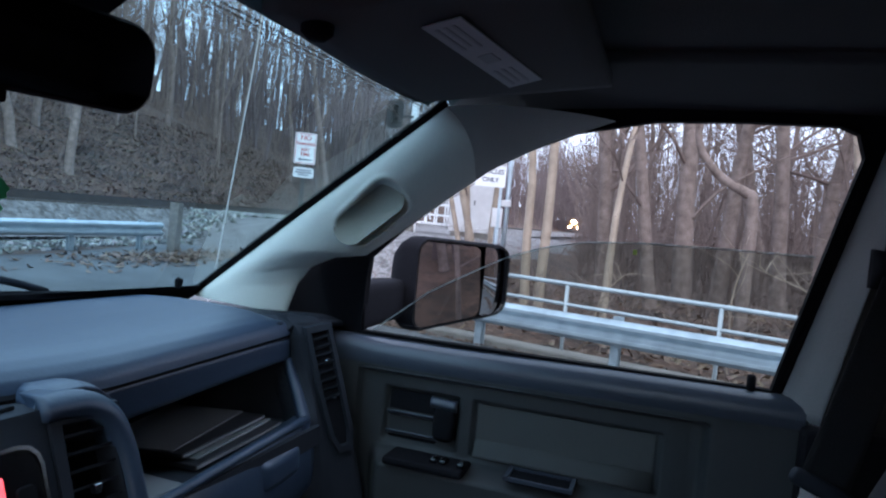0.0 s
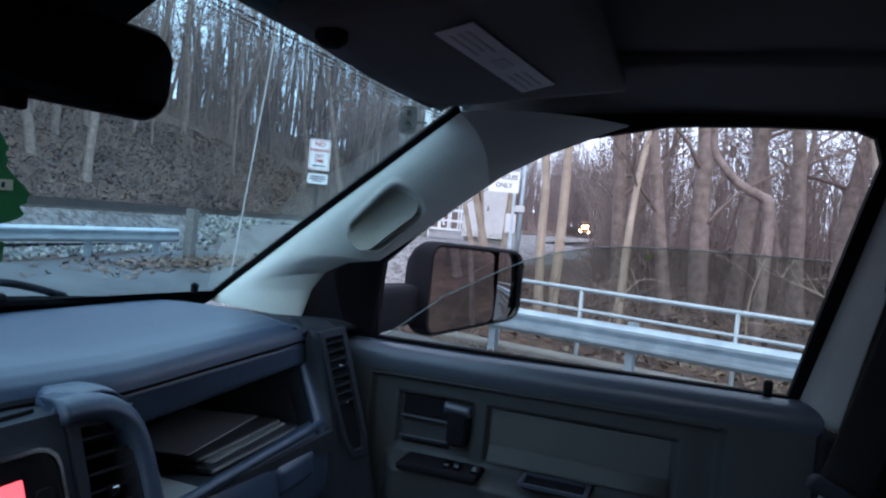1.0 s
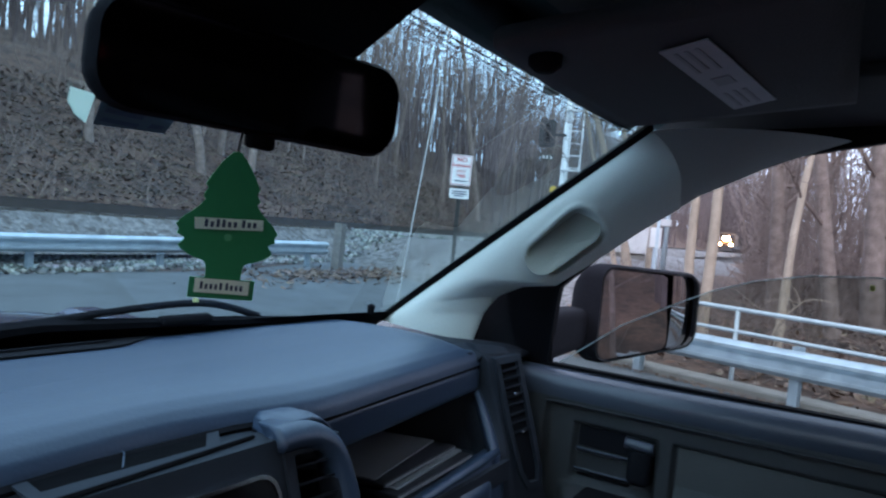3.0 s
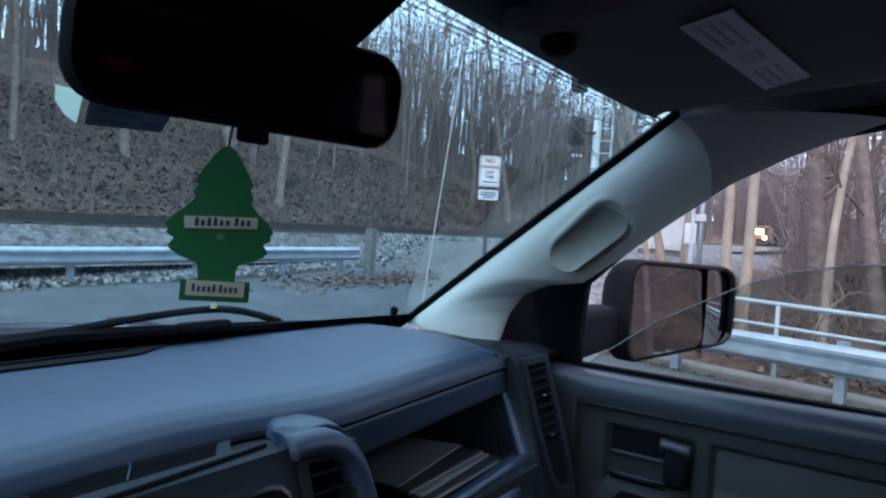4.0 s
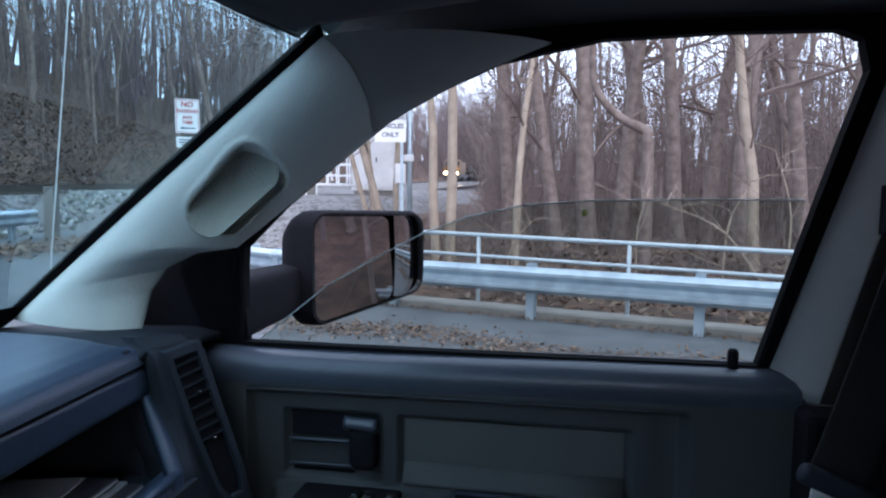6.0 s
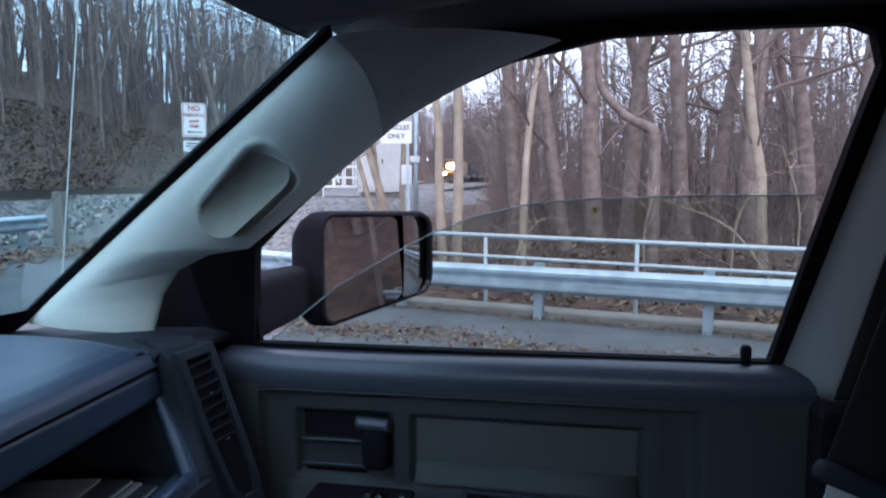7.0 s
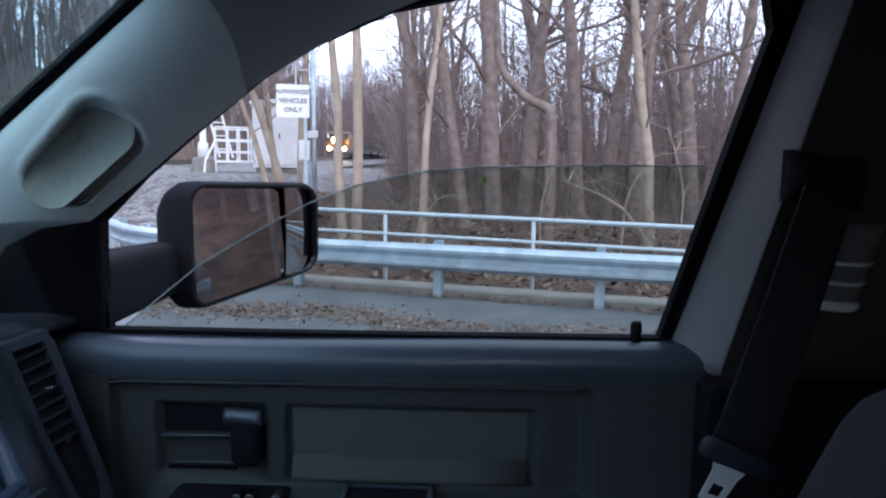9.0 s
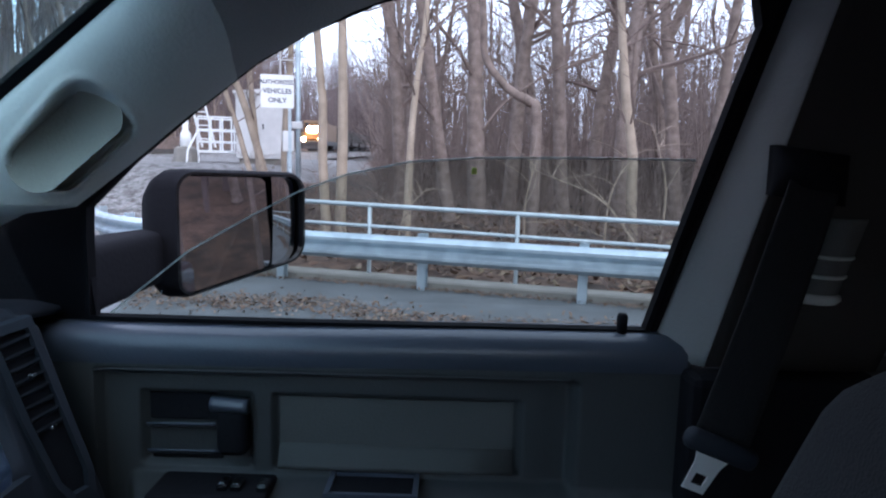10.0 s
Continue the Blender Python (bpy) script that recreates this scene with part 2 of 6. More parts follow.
def tube(bm, pts, radii, sides=8, cap=True):
    """A tapered tube through points."""
    pts = [V(p) for p in pts]
    if not hasattr(radii, "__len__"):
        radii = [radii] * len(pts)
    rings, side = [], None
    for i, p in enumerate(pts):
        d = (pts[min(i + 1, len(pts) - 1)] - pts[max(i - 1, 0)]).normalized()
        if side is None:
            side = d.orthogonal().normalized()
        side = (side - d * side.dot(d)).normalized()
        up = d.cross(side)
        rings.append([bm.verts.new(p + (side * math.cos(a) + up * math.sin(a)) * radii[i]) for a in (2 * math.pi * k / sides for k in range(sides))])
    for a, b in zip(rings, rings[1:]):
        for k in range(sides):
            bm.faces.new((a[k], a[(k + 1) % sides], b[(k + 1) % sides], b[k]))
    if cap:
        bm.faces.new(rings[0][::-1])
        bm.faces.new(rings[-1])
    return bm


def plate(bm, outline, thick):
    """A flat plate: 3D outline points, pushed along the vector thick."""
    thick = V(thick)
    a = [bm.verts.new(V(p)) for p in outline]
    b = [bm.verts.new(V(p) + thick) for p in outline]
    n = len(a)
    bm.faces.new(a[::-1])
    bm.faces.new(b)
    for k in range(n):
        bm.faces.new((a[k], a[(k + 1) % n], b[(k + 1) % n], b[k]))
    return bm


def sweep(bm, section, path, closed=True):
    """A section (across, up) carried along a level path of points."""
    path = [V(p) for p in path]
    rings = []
    for i, p in enumerate(path):
        d = (path[min(i + 1, len(path) - 1)] - path[max(i - 1, 0)]).normalized()
        s = V((d.y, -d.x, 0)).normalized()
        rings.append([bm.verts.new(p + s * a + V((0, 0, b))) for a, b in section])
    n = len(section)
    for a, b in zip(rings, rings[1:]):
        for k in range(n if closed else n - 1):
            bm.faces.new((a[k], a[(k + 1) % n], b[(k + 1) % n], b[k]))
    if closed:
        bm.faces.new(rings[0][::-1])
        bm.faces.new(rings[-1])
    return bm


def ring(bm, outer, inner, thick):
    """A frame between two outlines of equal length, with thickness."""
    thick = V(thick)
    A, B = [bm.verts.new(V(p)) for p in outer], [bm.verts.new(V(p)) for p in inner]
    C, E = [bm.verts.new(V(p) + thick) for p in outer], [bm.verts.new(V(p) + thick) for p in inner]
    n = len(A)
    for k in range(n):
        j = (k + 1) % n
        for q in ((A[k], A[j], B[j], B[k]), (C[k], E[k], E[j], C[j]), (A[k], C[k], C[j], A[j]), (B[k], B[j], E[j], E[k])):
            bm.faces.new(q)
    return bm


def sheet(bm, f, nu, nv, thick=None):
    """A grid surface f(u, v), with the backside at + thick where given."""
    def side(off):
        return [[bm.verts.new(V(f(i / nu, j / nv)) + off) for j in range(nv + 1)] for i in range(nu + 1)]
    a = side(V((0, 0, 0)))
    for i in range(nu):
        for j in range(nv):
            bm.faces.new((a[i][j], a[i + 1][j], a[i + 1][j + 1], a[i][j + 1]))
    if thick is not None:
        b = side(V(thick))
        for i in range(nu):
            for j in range(nv):
                bm.faces.new((b[i][j], b[i][j + 1], b[i + 1][j + 1], b[i + 1][j]))
        for i in range(nu):
            bm.faces.new((a[i][0], b[i][0], b[i + 1][0], a[i + 1][0]))
            bm.faces.new((a[i][nv], a[i + 1][nv], b[i + 1][nv], b[i][nv]))
        for j in range(nv):
            bm.faces.new((a[0][j], a[0][j + 1], b[0][j + 1], b[0][j]))
            bm.faces.new((a[nu][j], b[nu][j], b[nu][j + 1], a[nu][j + 1]))
    return bm


def step(a, b, x):
    t = min(1.0, max(0.0, (x - a) / (b - a)))
    return t * t * (3 - 2 * t)


def curve(pts, n):
    """A smooth path through points (Catmull-Rom)."""
    pts = [V(p) for p in pts]
    out = []
    for i in range(len(pts) - 1):
        a, b, c, e = pts[max(i - 1, 0)], pts[i], pts[i + 1], pts[min(i + 2, len(pts) - 1)]
        for k in range(n):
            t = k / n
            out.append(0.5 * (2 * b + (c - a) * t + (2 * a - 5 * b + 4 * c - e) * t * t + (3 * b - a - 3 * c + e) * t ** 3))
    return out + [pts[-1]]


# ---- the lie of the land ----
def track_y(x):
    return 14.2 + 0.05 * x


def track_z(x):
    return 1.2 + 0.011 * max(-60, min(x, 220))


def rail_side(x, y):
    """How far a point lies beyond the guardrail, towards the wood."""
    return (x - 7.66) * 0.962 - (y - 0.42) * 0.273


def land(x, y):
    r = y - 0.05 * x
    z = (0.08 + 0.032 * max(0.0, min(x, 16.0))) * step(5.5, 11.0, r)
    z += (track_z(x) - 0.2 - z) * step(11.9, 13.3, r)
    z -= 0.25 * step(15.8, 17.2, r)
    if r > 17.2:
        q = r - 17.2
        z += 0.42 * min(q, 16) + 0.27 * max(0.0, min(q - 16, 30)) + 0.08 * max(0.0, q - 46)
        z += 0.9 * noise.noise(V((x * 0.08, y * 0.08, 3.0))) * min(1.0, q / 6)
    # a gravel level below the track, by the signal
    pad = step(12.0, 17.0, x) * (1 - step(40, 70, x)) * step(1.0, 4.5, r)
    z = max(z, (1.33 + 0.004 * (x - 20)) * pad) if r < 13.4 else z
    # a wooded bank behind the lot
    z += 0.38 * max(0.0, min(-19.0 - y, 26.0))
    # the wood beyond the guardrail
    s = rail_side(x, y)
    if s > 0.8 and r < 11:
        wood = step(0.9, 2.2, s) * (1 - step(0.5, 3.5, r)) 
        z += wood * (0.12 + 0.35 * noise.noise(V((x * 0.22, y * 0.22, 0.0))) - 0.3 * step(1.0, 3.0, s) * (1 - step(3.5, 7, s)))
    return z


def build_land():
    xs = [-150, -110, -80, -60, -45, -35, -28] + [-22 + 1.0 * i for i in range(14)] + [-8 + 0.5 * i for i in range(72)] + [28 + 1.5 * i for i in range(24)] + [64, 70, 78, 88, 100, 115, 132, 150, 175, 205, 240, 290]
    ys = [-220, -160, -120, -90, -70, -55, -45, -38, -32, -27] + [-23 + 1.0 * i for i in range(15)] + [-8 + 0.5 * i for i in range(40)] + [12 + 0.25 * i for i in range(28)] + [19 + 1.0 * i for i in range(30)] + [50, 54, 60, 68, 78, 90, 105, 125, 150, 190]
    verts, faces = [], []
    for y in ys:
        for x in xs:
            verts.append((x, y, land(x, y) - 0.004))
    n = len(xs)
    for j in range(len(ys) - 1):
        for i in range(n - 1):
            faces.append((j * n + i, j * n + i + 1, (j + 1) * n + i + 1, (j + 1) * n + i))
    ob = raw("ground", verts, faces, LEAFBED, None, "leaf-littered ground rising to a wooded hillside", True)
    me = ob.data
    me.materials.append(GRAVEL)
    for p in me.polygons:
        x, y, z = p.center
        r, s = y - 0.05 * x, rail_side(x, y)
        if 11.4 < r < 16.6 or (x > 9.5 and 3.0 < r <= 11.4 and x < 90 and s > 1.5):
            p.material_index = 1
    return tagged(ob, "", "ground", kind="structure")


build_land()


def road_edge(y):
    k = [(-16.0, 3.24), (3.3, 8.69), (4.0, 8.85), (4.75, 9.2), (5.6, 10.15), (6.65, 11.7), (7.4, 13.2), (11.5, 13.6)]
    for (y0, x0), (y1, x1) in zip(k, k[1:]):
        if y <= y1:
            return x0 + (x1 - x0) * (y - y0) / (y1 - y0)
    return 13.6


def build_road():
    bm = bmesh.new()

    def f(u, v):
        y = -16.0 + 27.1 * v
        x = -40.0 + (road_edge(y) + 40.0) * (1 - (1 - u) ** 2.2)
        y -= 0.25 * math.sin(x * 0.9) * step(8.5, 11.0, y)
        return x, y, land(x, y) + 0.014
    sheet(bm, f, 60, 100, (0, 0, -0.03))
    tagged(part("road", bm, ASPHALT, None, "worn grey asphalt lot beside the guardrail", True), "", "road", kind="structure")


build_road()


# ---- guardrails, railing, kerb ----
WBEAM = [(0.0, 0.155), (0.05, 0.13), (0.083, 0.10), (0.083, 0.065), (0.02, 0.03), (0.0, 0.0), (0.02, -0.03), (0.083, -0.065), (0.083, -0.10), (0.05, -0.13), (0.0, -0.155)]
WSECTION = WBEAM + [(a - 0.008, b) for a, b in WBEAM[::-1]]


def guardrail(label, path, post_at, top, facing=1, posthigh=0.03):
    g = thing("guardrail", label, "guardrail", "steel guardrails")
    bm = bmesh.new()
    sweep(bm, [(a * facing, b) for a, b in WSECTION], [V(p) - V((0, 0, 0.155)) for p in path])
    part("beam", bm, STEEL, g)
    for p, (dx, dy) in post_at:
        base = land(p[0], p[1]) - 0.25
        ang = math.degrees(math.atan2(dy, dx))
        m = pose(p[0], p[1], 0, 0, 0, ang)
        bm = bmesh.new()
        # an I-section post
        zt = p[2] + posthigh
        for lo, hi in (((-0.05, -0.006, base), (0.05, 0.006, zt)), ((-0.055, -0.05, base), (-0.043, 0.05, zt)), ((0.043, -0.05, base), (0.055, 0.05, zt))):
            box(bm, lo, hi, 0.0, m)
        post = part("post", bm, STEEL, g)
        bm = bmesh.new()
        box(bm, (-0.135, -0.05, p[2] - 0.27), (-0.056, 0.05, p[2] - 0.01), 0.004, m)
        part("block", bm, STEEL, post)
        for k in (-1, 1):
            bm = bmesh.new()
            tube(bm, [m @ V((-0.23, 0, p[2] - 0.155 + 0.08 * k)), m @ V((-0.205, 0, p[2] - 0.155 + 0.08 * k))], 0.016, 6)
            part("bolt", bm, STEEL, post)
    return g


U = V((0.273, 0.962, 0))
N = V((0.962, -0.273, 0))
G0 = V((7.66, 0.42, 0.67))
line = [G0 + U * (1.905 * k) for k in range(-14, 2)]
bend = curve([G0 + U * 1.905, G0 + U * 3.4 + N * 0.05 + V((0, 0, 0.01)), V((9.15, 4.75, 0.69)), V((10.1, 5.6, 0.70)), V((11.6, 6.65, 0.72)), V((13.2, 7.4, 0.8))], 6)
posts = [(tuple(G0 + U * (1.905 * k) + N * 0.16), (N.x, N.y)) for k in range(-14, 3)]
posts += [((9.25, 4.62, 0.69), (0.75, -0.66)), ((10.2, 5.5, 0.70), (0.6, -0.8)), ((11.65, 6.5, 0.72), (0.5, -0.85)), ((13.15, 7.25, 0.8), (0.4, -0.9))]
guardrail("galvanised W-beam guardrail along the asphalt, curving away at its end", [p for p in line] + bend[1:], posts, 0.67, -1)

gl = curve([(-9.0, 12.3, 0.83), (-2.0, 12.1, 0.85), (4.6, 11.75, 0.89), (8.2, 11.3, 0.98), (11.9, 10.75, 1.07)], 6)
gp = []
for x in (-8.0, -6.1, -4.2, -2.3, -0.4, 1.5, 3.4, 5.6, 7.9, 9.9, 11.5):
    a = min(gl, key=lambda p: abs(p.x - x))
    gp.append(((x, a.y + 0.16 + (a.x - x) * 0.12, a.z), (0.08, 1.0)))
guardrail("weathered W-beam guardrail in front of the railway ballast", gl, gp, 0.9, 1)

wp = thing("wooden_post", "weathered square timber post at the guardrail's end", "post", m=pose(12.15, 10.6, land(12.15, 10.6) - 0.1, 0, 1.2, 8))
bm = bmesh.new()
box(bm, (-0.11, -0.11, -0.2), (0.11, 0.11, 1.22), 0.02)
part("shaft", bm, WOODPOST, wp)

rl = thing("pedestrian_railing", "two-rail galvanised pipe railing behind the guardrail", "railing")
R0 = V((8.36, 1.09, 0))
def rail_top(k):
    return 0.985 + 0.025 * k
for h in (0.0, -0.27):
    bm = bmesh.new()
    tube(bm, [R0 + U * (1.916 * k) + V((0, 0, rail_top(k) + h)) for k in (-13, -8, -4, -2, -1, 0, 1)], 0.028 if h == 0 else 0.024, 8)
    part("top_rail" if h == 0 else "mid_rail", bm, RAILPAINT, rl, smooth=True)
for k in range(-13, 2):
    bm = bmesh.new()
    p = R0 + U * (1.916 * k)
    tube(bm, [(p.x, p.y, -0.35), (p.x, p.y, rail_top(k))], 0.026, 8)
    part("post", bm, RAILPAINT, rl, smooth=True)

bm = bmesh.new()
sweep(bm, [(-0.15, -0.5), (-0.15, 0.09), (-0.13, 0.11), (0.15, 0.11), (0.17, 0.09), (0.17, -0.5)], [V((8.0, 0.21, 0)) + U * k for k in (-26, -20, -14, -8, -4, 0, 2, 3.4)])
tagged(part("kerb", bm, CONCRETE, None, "low concrete kerb under the railing"), "", "kerb", kind="structure")


# ---- railway ----
def build_track():
    tk = thing("railway_track", "single railway track on a grey stone ballast bed", "railway track", kind="structure")
    xs = [-70 + 5 * i for i in range(65)]
    sec = [(-0.036, 0.0), (-0.07, -0.16), (0.07, -0.16), (0.036, 0.0), (0.036, 0.02), (-0.036, 0.02)]
    for s in (-0.72, 0.72):
        bm = bmesh.new()
        sweep(bm, sec, [(x, track_y(x) + s, track_z(x) + 0.16) for x in xs])
        part("rail", bm, RUST, tk)
    mesh = None
    for i in range(150):
        x = -20 + 0.55 * i
        if mesh is None:
            bm = bmesh.new()
            box(bm, (-0.11, -1.3, -0.2), (0.11, 1.3, 0.0))
            ob = part("tie", bm, TIE, tk)
            mesh = ob.data
        else:
            ob = new("tie", mesh)
            ob.parent = tk
        ob.matrix_local = pose(x, track_y(x), track_z(x), 0, 0, 2.9 + random.uniform(-1, 1))
    bm = bmesh.new()
    sweep(bm, [(-2.3, -0.75), (-1.5, -0.05), (1.5, -0.05), (2.3, -0.75)], [(x, track_y(x), track_z(x)) for x in xs])
    part("ballast_bed", bm, GRAVEL, tk)


build_track()


def scatter(name, label, category, count, spot, size, material, kind, flat=False):
    """Many small stones or leaves, as one body of stuff."""
    verts, faces = [], []
    for _ in range(count):
        x, y = spot()
        s = size * random.uniform(0.5, 1.5)
        z = land(x, y)
        a = random.uniform(0, 6.28)
        if flat:
            q = Euler((random.gauss(0, 0.35), random.gauss(0, 0.35), a)).to_matrix()
            pts = [q @ V(p) * s for p in ((-1, 0, 0.15), (-0.3, -0.45, 0), (0.5, -0.3, 0.05), (1, 0, 0.25), (0.4, 0.4, 0), (-0.4, 0.4, 0.1))]
            z += 0.026 + abs(random.gauss(0, 0.012))
            b = len(verts)
            verts += [(p.x + x, p.y + y, p.z + z) for p in pts]
            faces += [(b, b + 1, b + 2, b + 3), (b, b + 3, b + 4, b + 5)]
        else:
            q = Euler((random.uniform(0, 6), random.uniform(0, 6), a)).to_matrix() @ Matrix.Diagonal((random.uniform(0.7, 1.3), random.uniform(0.6, 1.1), random.uniform(0.5, 0.9)))
            b = len(verts)
            for p in ((1, 0, 0), (-1, 0, 0), (0, 1, 0), (0, -1, 0), (0, 0, 1), (0, 0, -1), (0.62, 0.62, 0.6), (-0.62, -0.62, -0.6)):
                p = q @ V(p) * s
                verts.append((p.x + x, p.y + y, p.z + z + s * 0.3))
            for f in ((0, 2, 6), (2, 4, 6), (4, 0, 6), (2, 1, 4), (1, 3, 4), (3, 0, 4), (0, 3, 5), (2, 0, 5), (1, 2, 5), (1, 7, 3), (3, 7, 5), (5, 7, 1)):
                faces.append(tuple(b + k for k in f))
    ob = raw(name, verts, faces, material, None, label)
    return tagged(ob, "", category, kind=kind)


def ballast_spot():
    x = random.uniform(-6, 26)
    return x, track_y(x) + random.uniform(-2.6, -0.9) - (0.9 * random.random() if random.random() < 0.25 else 0)


scatter("ballast_stones", "grey broken stone on the slope below the track", "stones", 26000, ballast_spot, 0.06, STONE, "stuff")


def leaf_spot():
    k = random.uniform(-9, 4.5)
    d = -1.3 + random.gauss(0, 0.24) + 0.15 * math.sin(k * 2.1)
    if random.random() < 0.3:
        d = random.uniform(0.05, 0.45)
    p = G0 + U * k + N * d
    return p.x, p.y


scatter("fallen_leaves", "drift of dry brown leaves on the asphalt by the guardrail", "leaves", 12000, leaf_spot, 0.023, DRYLEAF, "stuff", True)


def post_leaves():
    return random.gauss(11.2, 1.3), random.gauss(9.9, 0.35)


scatter("leaf_drift", "brown leaf drift by the wooden post", "leaves", 900, post_leaves, 0.07, DRYLEAF, "stuff", True)


def wood_spot():
    p = G0 + U * random.uniform(-14, 6) + N * random.uniform(0.9, 9)
    return p.x, p.y


scatter("woodland_leaves", "thin cover of fallen leaves on the woodland floor", "leaves", 5000, wood_spot, 0.07, DRYLEAF, "stuff", True)


def hill_spot():
    x = random.uniform(-5, 45)
    return x, track_y(x) + random.uniform(3, 16)


scatter("hillside_leaves", "brown leaves lying on the slope behind the track", "leaves", 34000, hill_spot, 0.08, HILLLEAF, "stuff", True)


# ---- bare trees ----
class Wood:
    """Collects tapered limbs as plain vertex and face lists."""

    def __init__(self):
        self.v, self.f = [], []

    def limb(self, pts, r0, r1, sides):
        base, side, n = len(self.v), None, len(pts)
        for i, p in enumerate(pts):
            d = (pts[min(i + 1, n - 1)] - pts[max(i - 1, 0)]).normalized()
            side = d.orthogonal().normalized() if side is None else (side - d * side.dot(d)).normalized()
            up = d.cross(side)
            r = r0 + (r1 - r0) * i / (n - 1)
            for k in range(sides):
                a = 2 * math.pi * k / sides
                self.v.append(p + (side * math.cos(a) + up * math.sin(a)) * r)
        for i in range(n - 1):
            for k in range(sides):
                a, b = base + i * sides + k, base + i * sides + (k + 1) % sides
                self.f.append((a, b, b + sides, a + sides))


def wander(rng, p, d, length, n, bend, lift=0.0):
    pts = [V(p)]
    d = V(d).normalized()
    for _ in range(n):
        d = (d + V((rng.gauss(0, bend), rng.gauss(0, bend), rng.gauss(0, bend) + lift))).normalized()
        pts.append(pts[-1] + d * (length / n))
    return pts


def bare_tree(name, seed, height, radius, lean=(0, 0), clear=0.35, limbs=9, twigs=5, material=None, label="", fork=False, group="trees of the wood"):
    """A leafless tree at the origin: a flared trunk, rising limbs and a crown of twigs."""
    rng = random.Random(seed)
    root = thing(name, label, "tree", group)
    w = Wood()
    d = V((lean[0], lean[1], 1))
    trunk = wander(rng, (0, 0, -0.3), d, height * (0.9 if not fork else 0.8), 10, 0.045, 0.03)
    w.limb(trunk, radius * 1.12, radius * 0.28, 8)
    w.limb([trunk[0], trunk[0].lerp(trunk[1], 0.5)], radius * 1.6, radius * 1.0, 8)
    stems = [trunk]
    if fork:
        k = rng.randint(3, 5)
        s = wander(rng, trunk[k], V((rng.uniform(-0.5, 0.5), rng.uniform(-0.5, 0.5), 1)), height * 0.6, 8, 0.07, 0.04)
        w.limb(s, radius * 0.7, radius * 0.15, 7)
        stems.append(s)
    raw("trunk", w.v, w.f, material or BARK, root, smooth=True)
    w = Wood()
    for i in range(limbs):
        s = stems[i % len(stems)]
        u = clear + (1 - clear) * (i + rng.random()) / limbs
        j = min(len(s) - 2, int(u * (len(s) - 1)))
        p = s[j].lerp(s[j + 1], rng.random())
        a = rng.uniform(0, 6.28)
        ln = height * rng.uniform(0.16, 0.34) * (1.2 - 0.6 * u)
        b = wander(rng, p, (math.cos(a), math.sin(a), rng.uniform(0.3, 1.1)), ln, 6, 0.16, 0.05)
        r = radius * rng.uniform(0.22, 0.4) * (1.15 - 0.7 * u)
        w.limb(b, r, r * 0.2, 5)
        for _ in range(twigs):
            q = rng.randint(1, 5)
            tl = ln * rng.uniform(0.25, 0.55)
            tw = wander(rng, b[q], (b[q] - b[q - 1]).normalized() + V((rng.gauss(0, 0.6), rng.gauss(0, 0.6), rng.gauss(0.2, 0.5))), tl, 4, 0.2, 0.03)
            w.limb(tw, r * 0.3, 0.004, 3)
            for _ in range(3):
                e = rng.randint(1, 3)
                w.limb(wander(rng, tw[e], (tw[e] - tw[e - 1]).normalized() + V((rng.gauss(0, 0.7), rng.gauss(0, 0.7), rng.gauss(0.1, 0.5))), tl * rng.uniform(0.3, 0.6), 2, 0.2), 0.008, 0.003, 3)
    raw("crown", w.v, w.f, TWIG, root, "bare branches and twigs")
    return root


def plant(ob, x, y, turn=0.0, s=1.0, sink=0.05):
    m = pose(x, y, land(x, y) - sink, 0, 0, turn)
    ob.matrix_world = m @ Matrix.Scale(s, 4)
    return ob


GREY = "tall bare deciduous tree with grey-brown bark"
near = [
    # x, y, height, radius, lean, clear, material, fork
    (11.66, 2.24, 11, 0.085, (0.0, 0.015), 0.5, PALEBARK, False),
    (11.73, 2.00, 12, 0.095, (0.0, 0.045), 0.5, PALEBARK, False),
    (10.35, 0.73, 9, 0.062, (0.0, -0.02), 0.45, PALEBARK, False),
    (14.87, 0.05, 15, 0.14, (0.0, 0.17), 0.3, BARK, True),
    (15.86, -0.60, 17, 0.21, (0.0, 0.10), 0.3, BARK, True),
    (16.66, -2.75, 16, 0.17, (0.0, 0.13), 0.3, BARK, False),
    (14.44, -3.60, 15, 0.19, (0.0, 0.10), 0.25, BARK, True),
    (12.41, -3.39, 11, 0.10, (0.0, 0.03), 0.3, PALEBARK, False),
    (17.90, -6.00, 16, 0.20, (0.0, 0.04), 0.3, BARK, True),
    (14.80, -5.76, 15, 0.14, (0.0, 0.03), 0.3, BARK, False),
    (13.36, 3.72, 9, 0.06, (-0.06, 0.34), 0.4, PALEBARK, False),
    (13.40, 3.80, 9, 0.07, (-0.03, 0.17), 0.4, PALEBARK, False),
    (13.45, 3.58, 10, 0.085, (-0.03, 0.14), 0.5, PALEBARK, False),
    (13.60, 3.42, 10, 0.08, (0.0, 0.07), 0.5, PALEBARK, False),
    (17.2, 1.3, 15, 0.17, (0.0, 0.06), 0.3, BARK, True),
    (18.6, -1.5, 16, 0.2, (0.0, -0.05), 0.3, BARK, False),
    (20.2, -4.1, 16, 0.2, (0.0, 0.03), 0.3, BARK, True),
]
for i, (x, y, h, r, ln, cl, ma, fk) in enumerate(near):
    nm = "slender bare tree with pale smooth bark beside the railing" if ma is PALEBARK else "tall bare tree with a thick grey-brown trunk behind the railing"
    plant(bare_tree("tree", 100 + i, h, r, ln, cl * 0.8, 18, 7, ma, nm, fk, "near trees"), x, y)

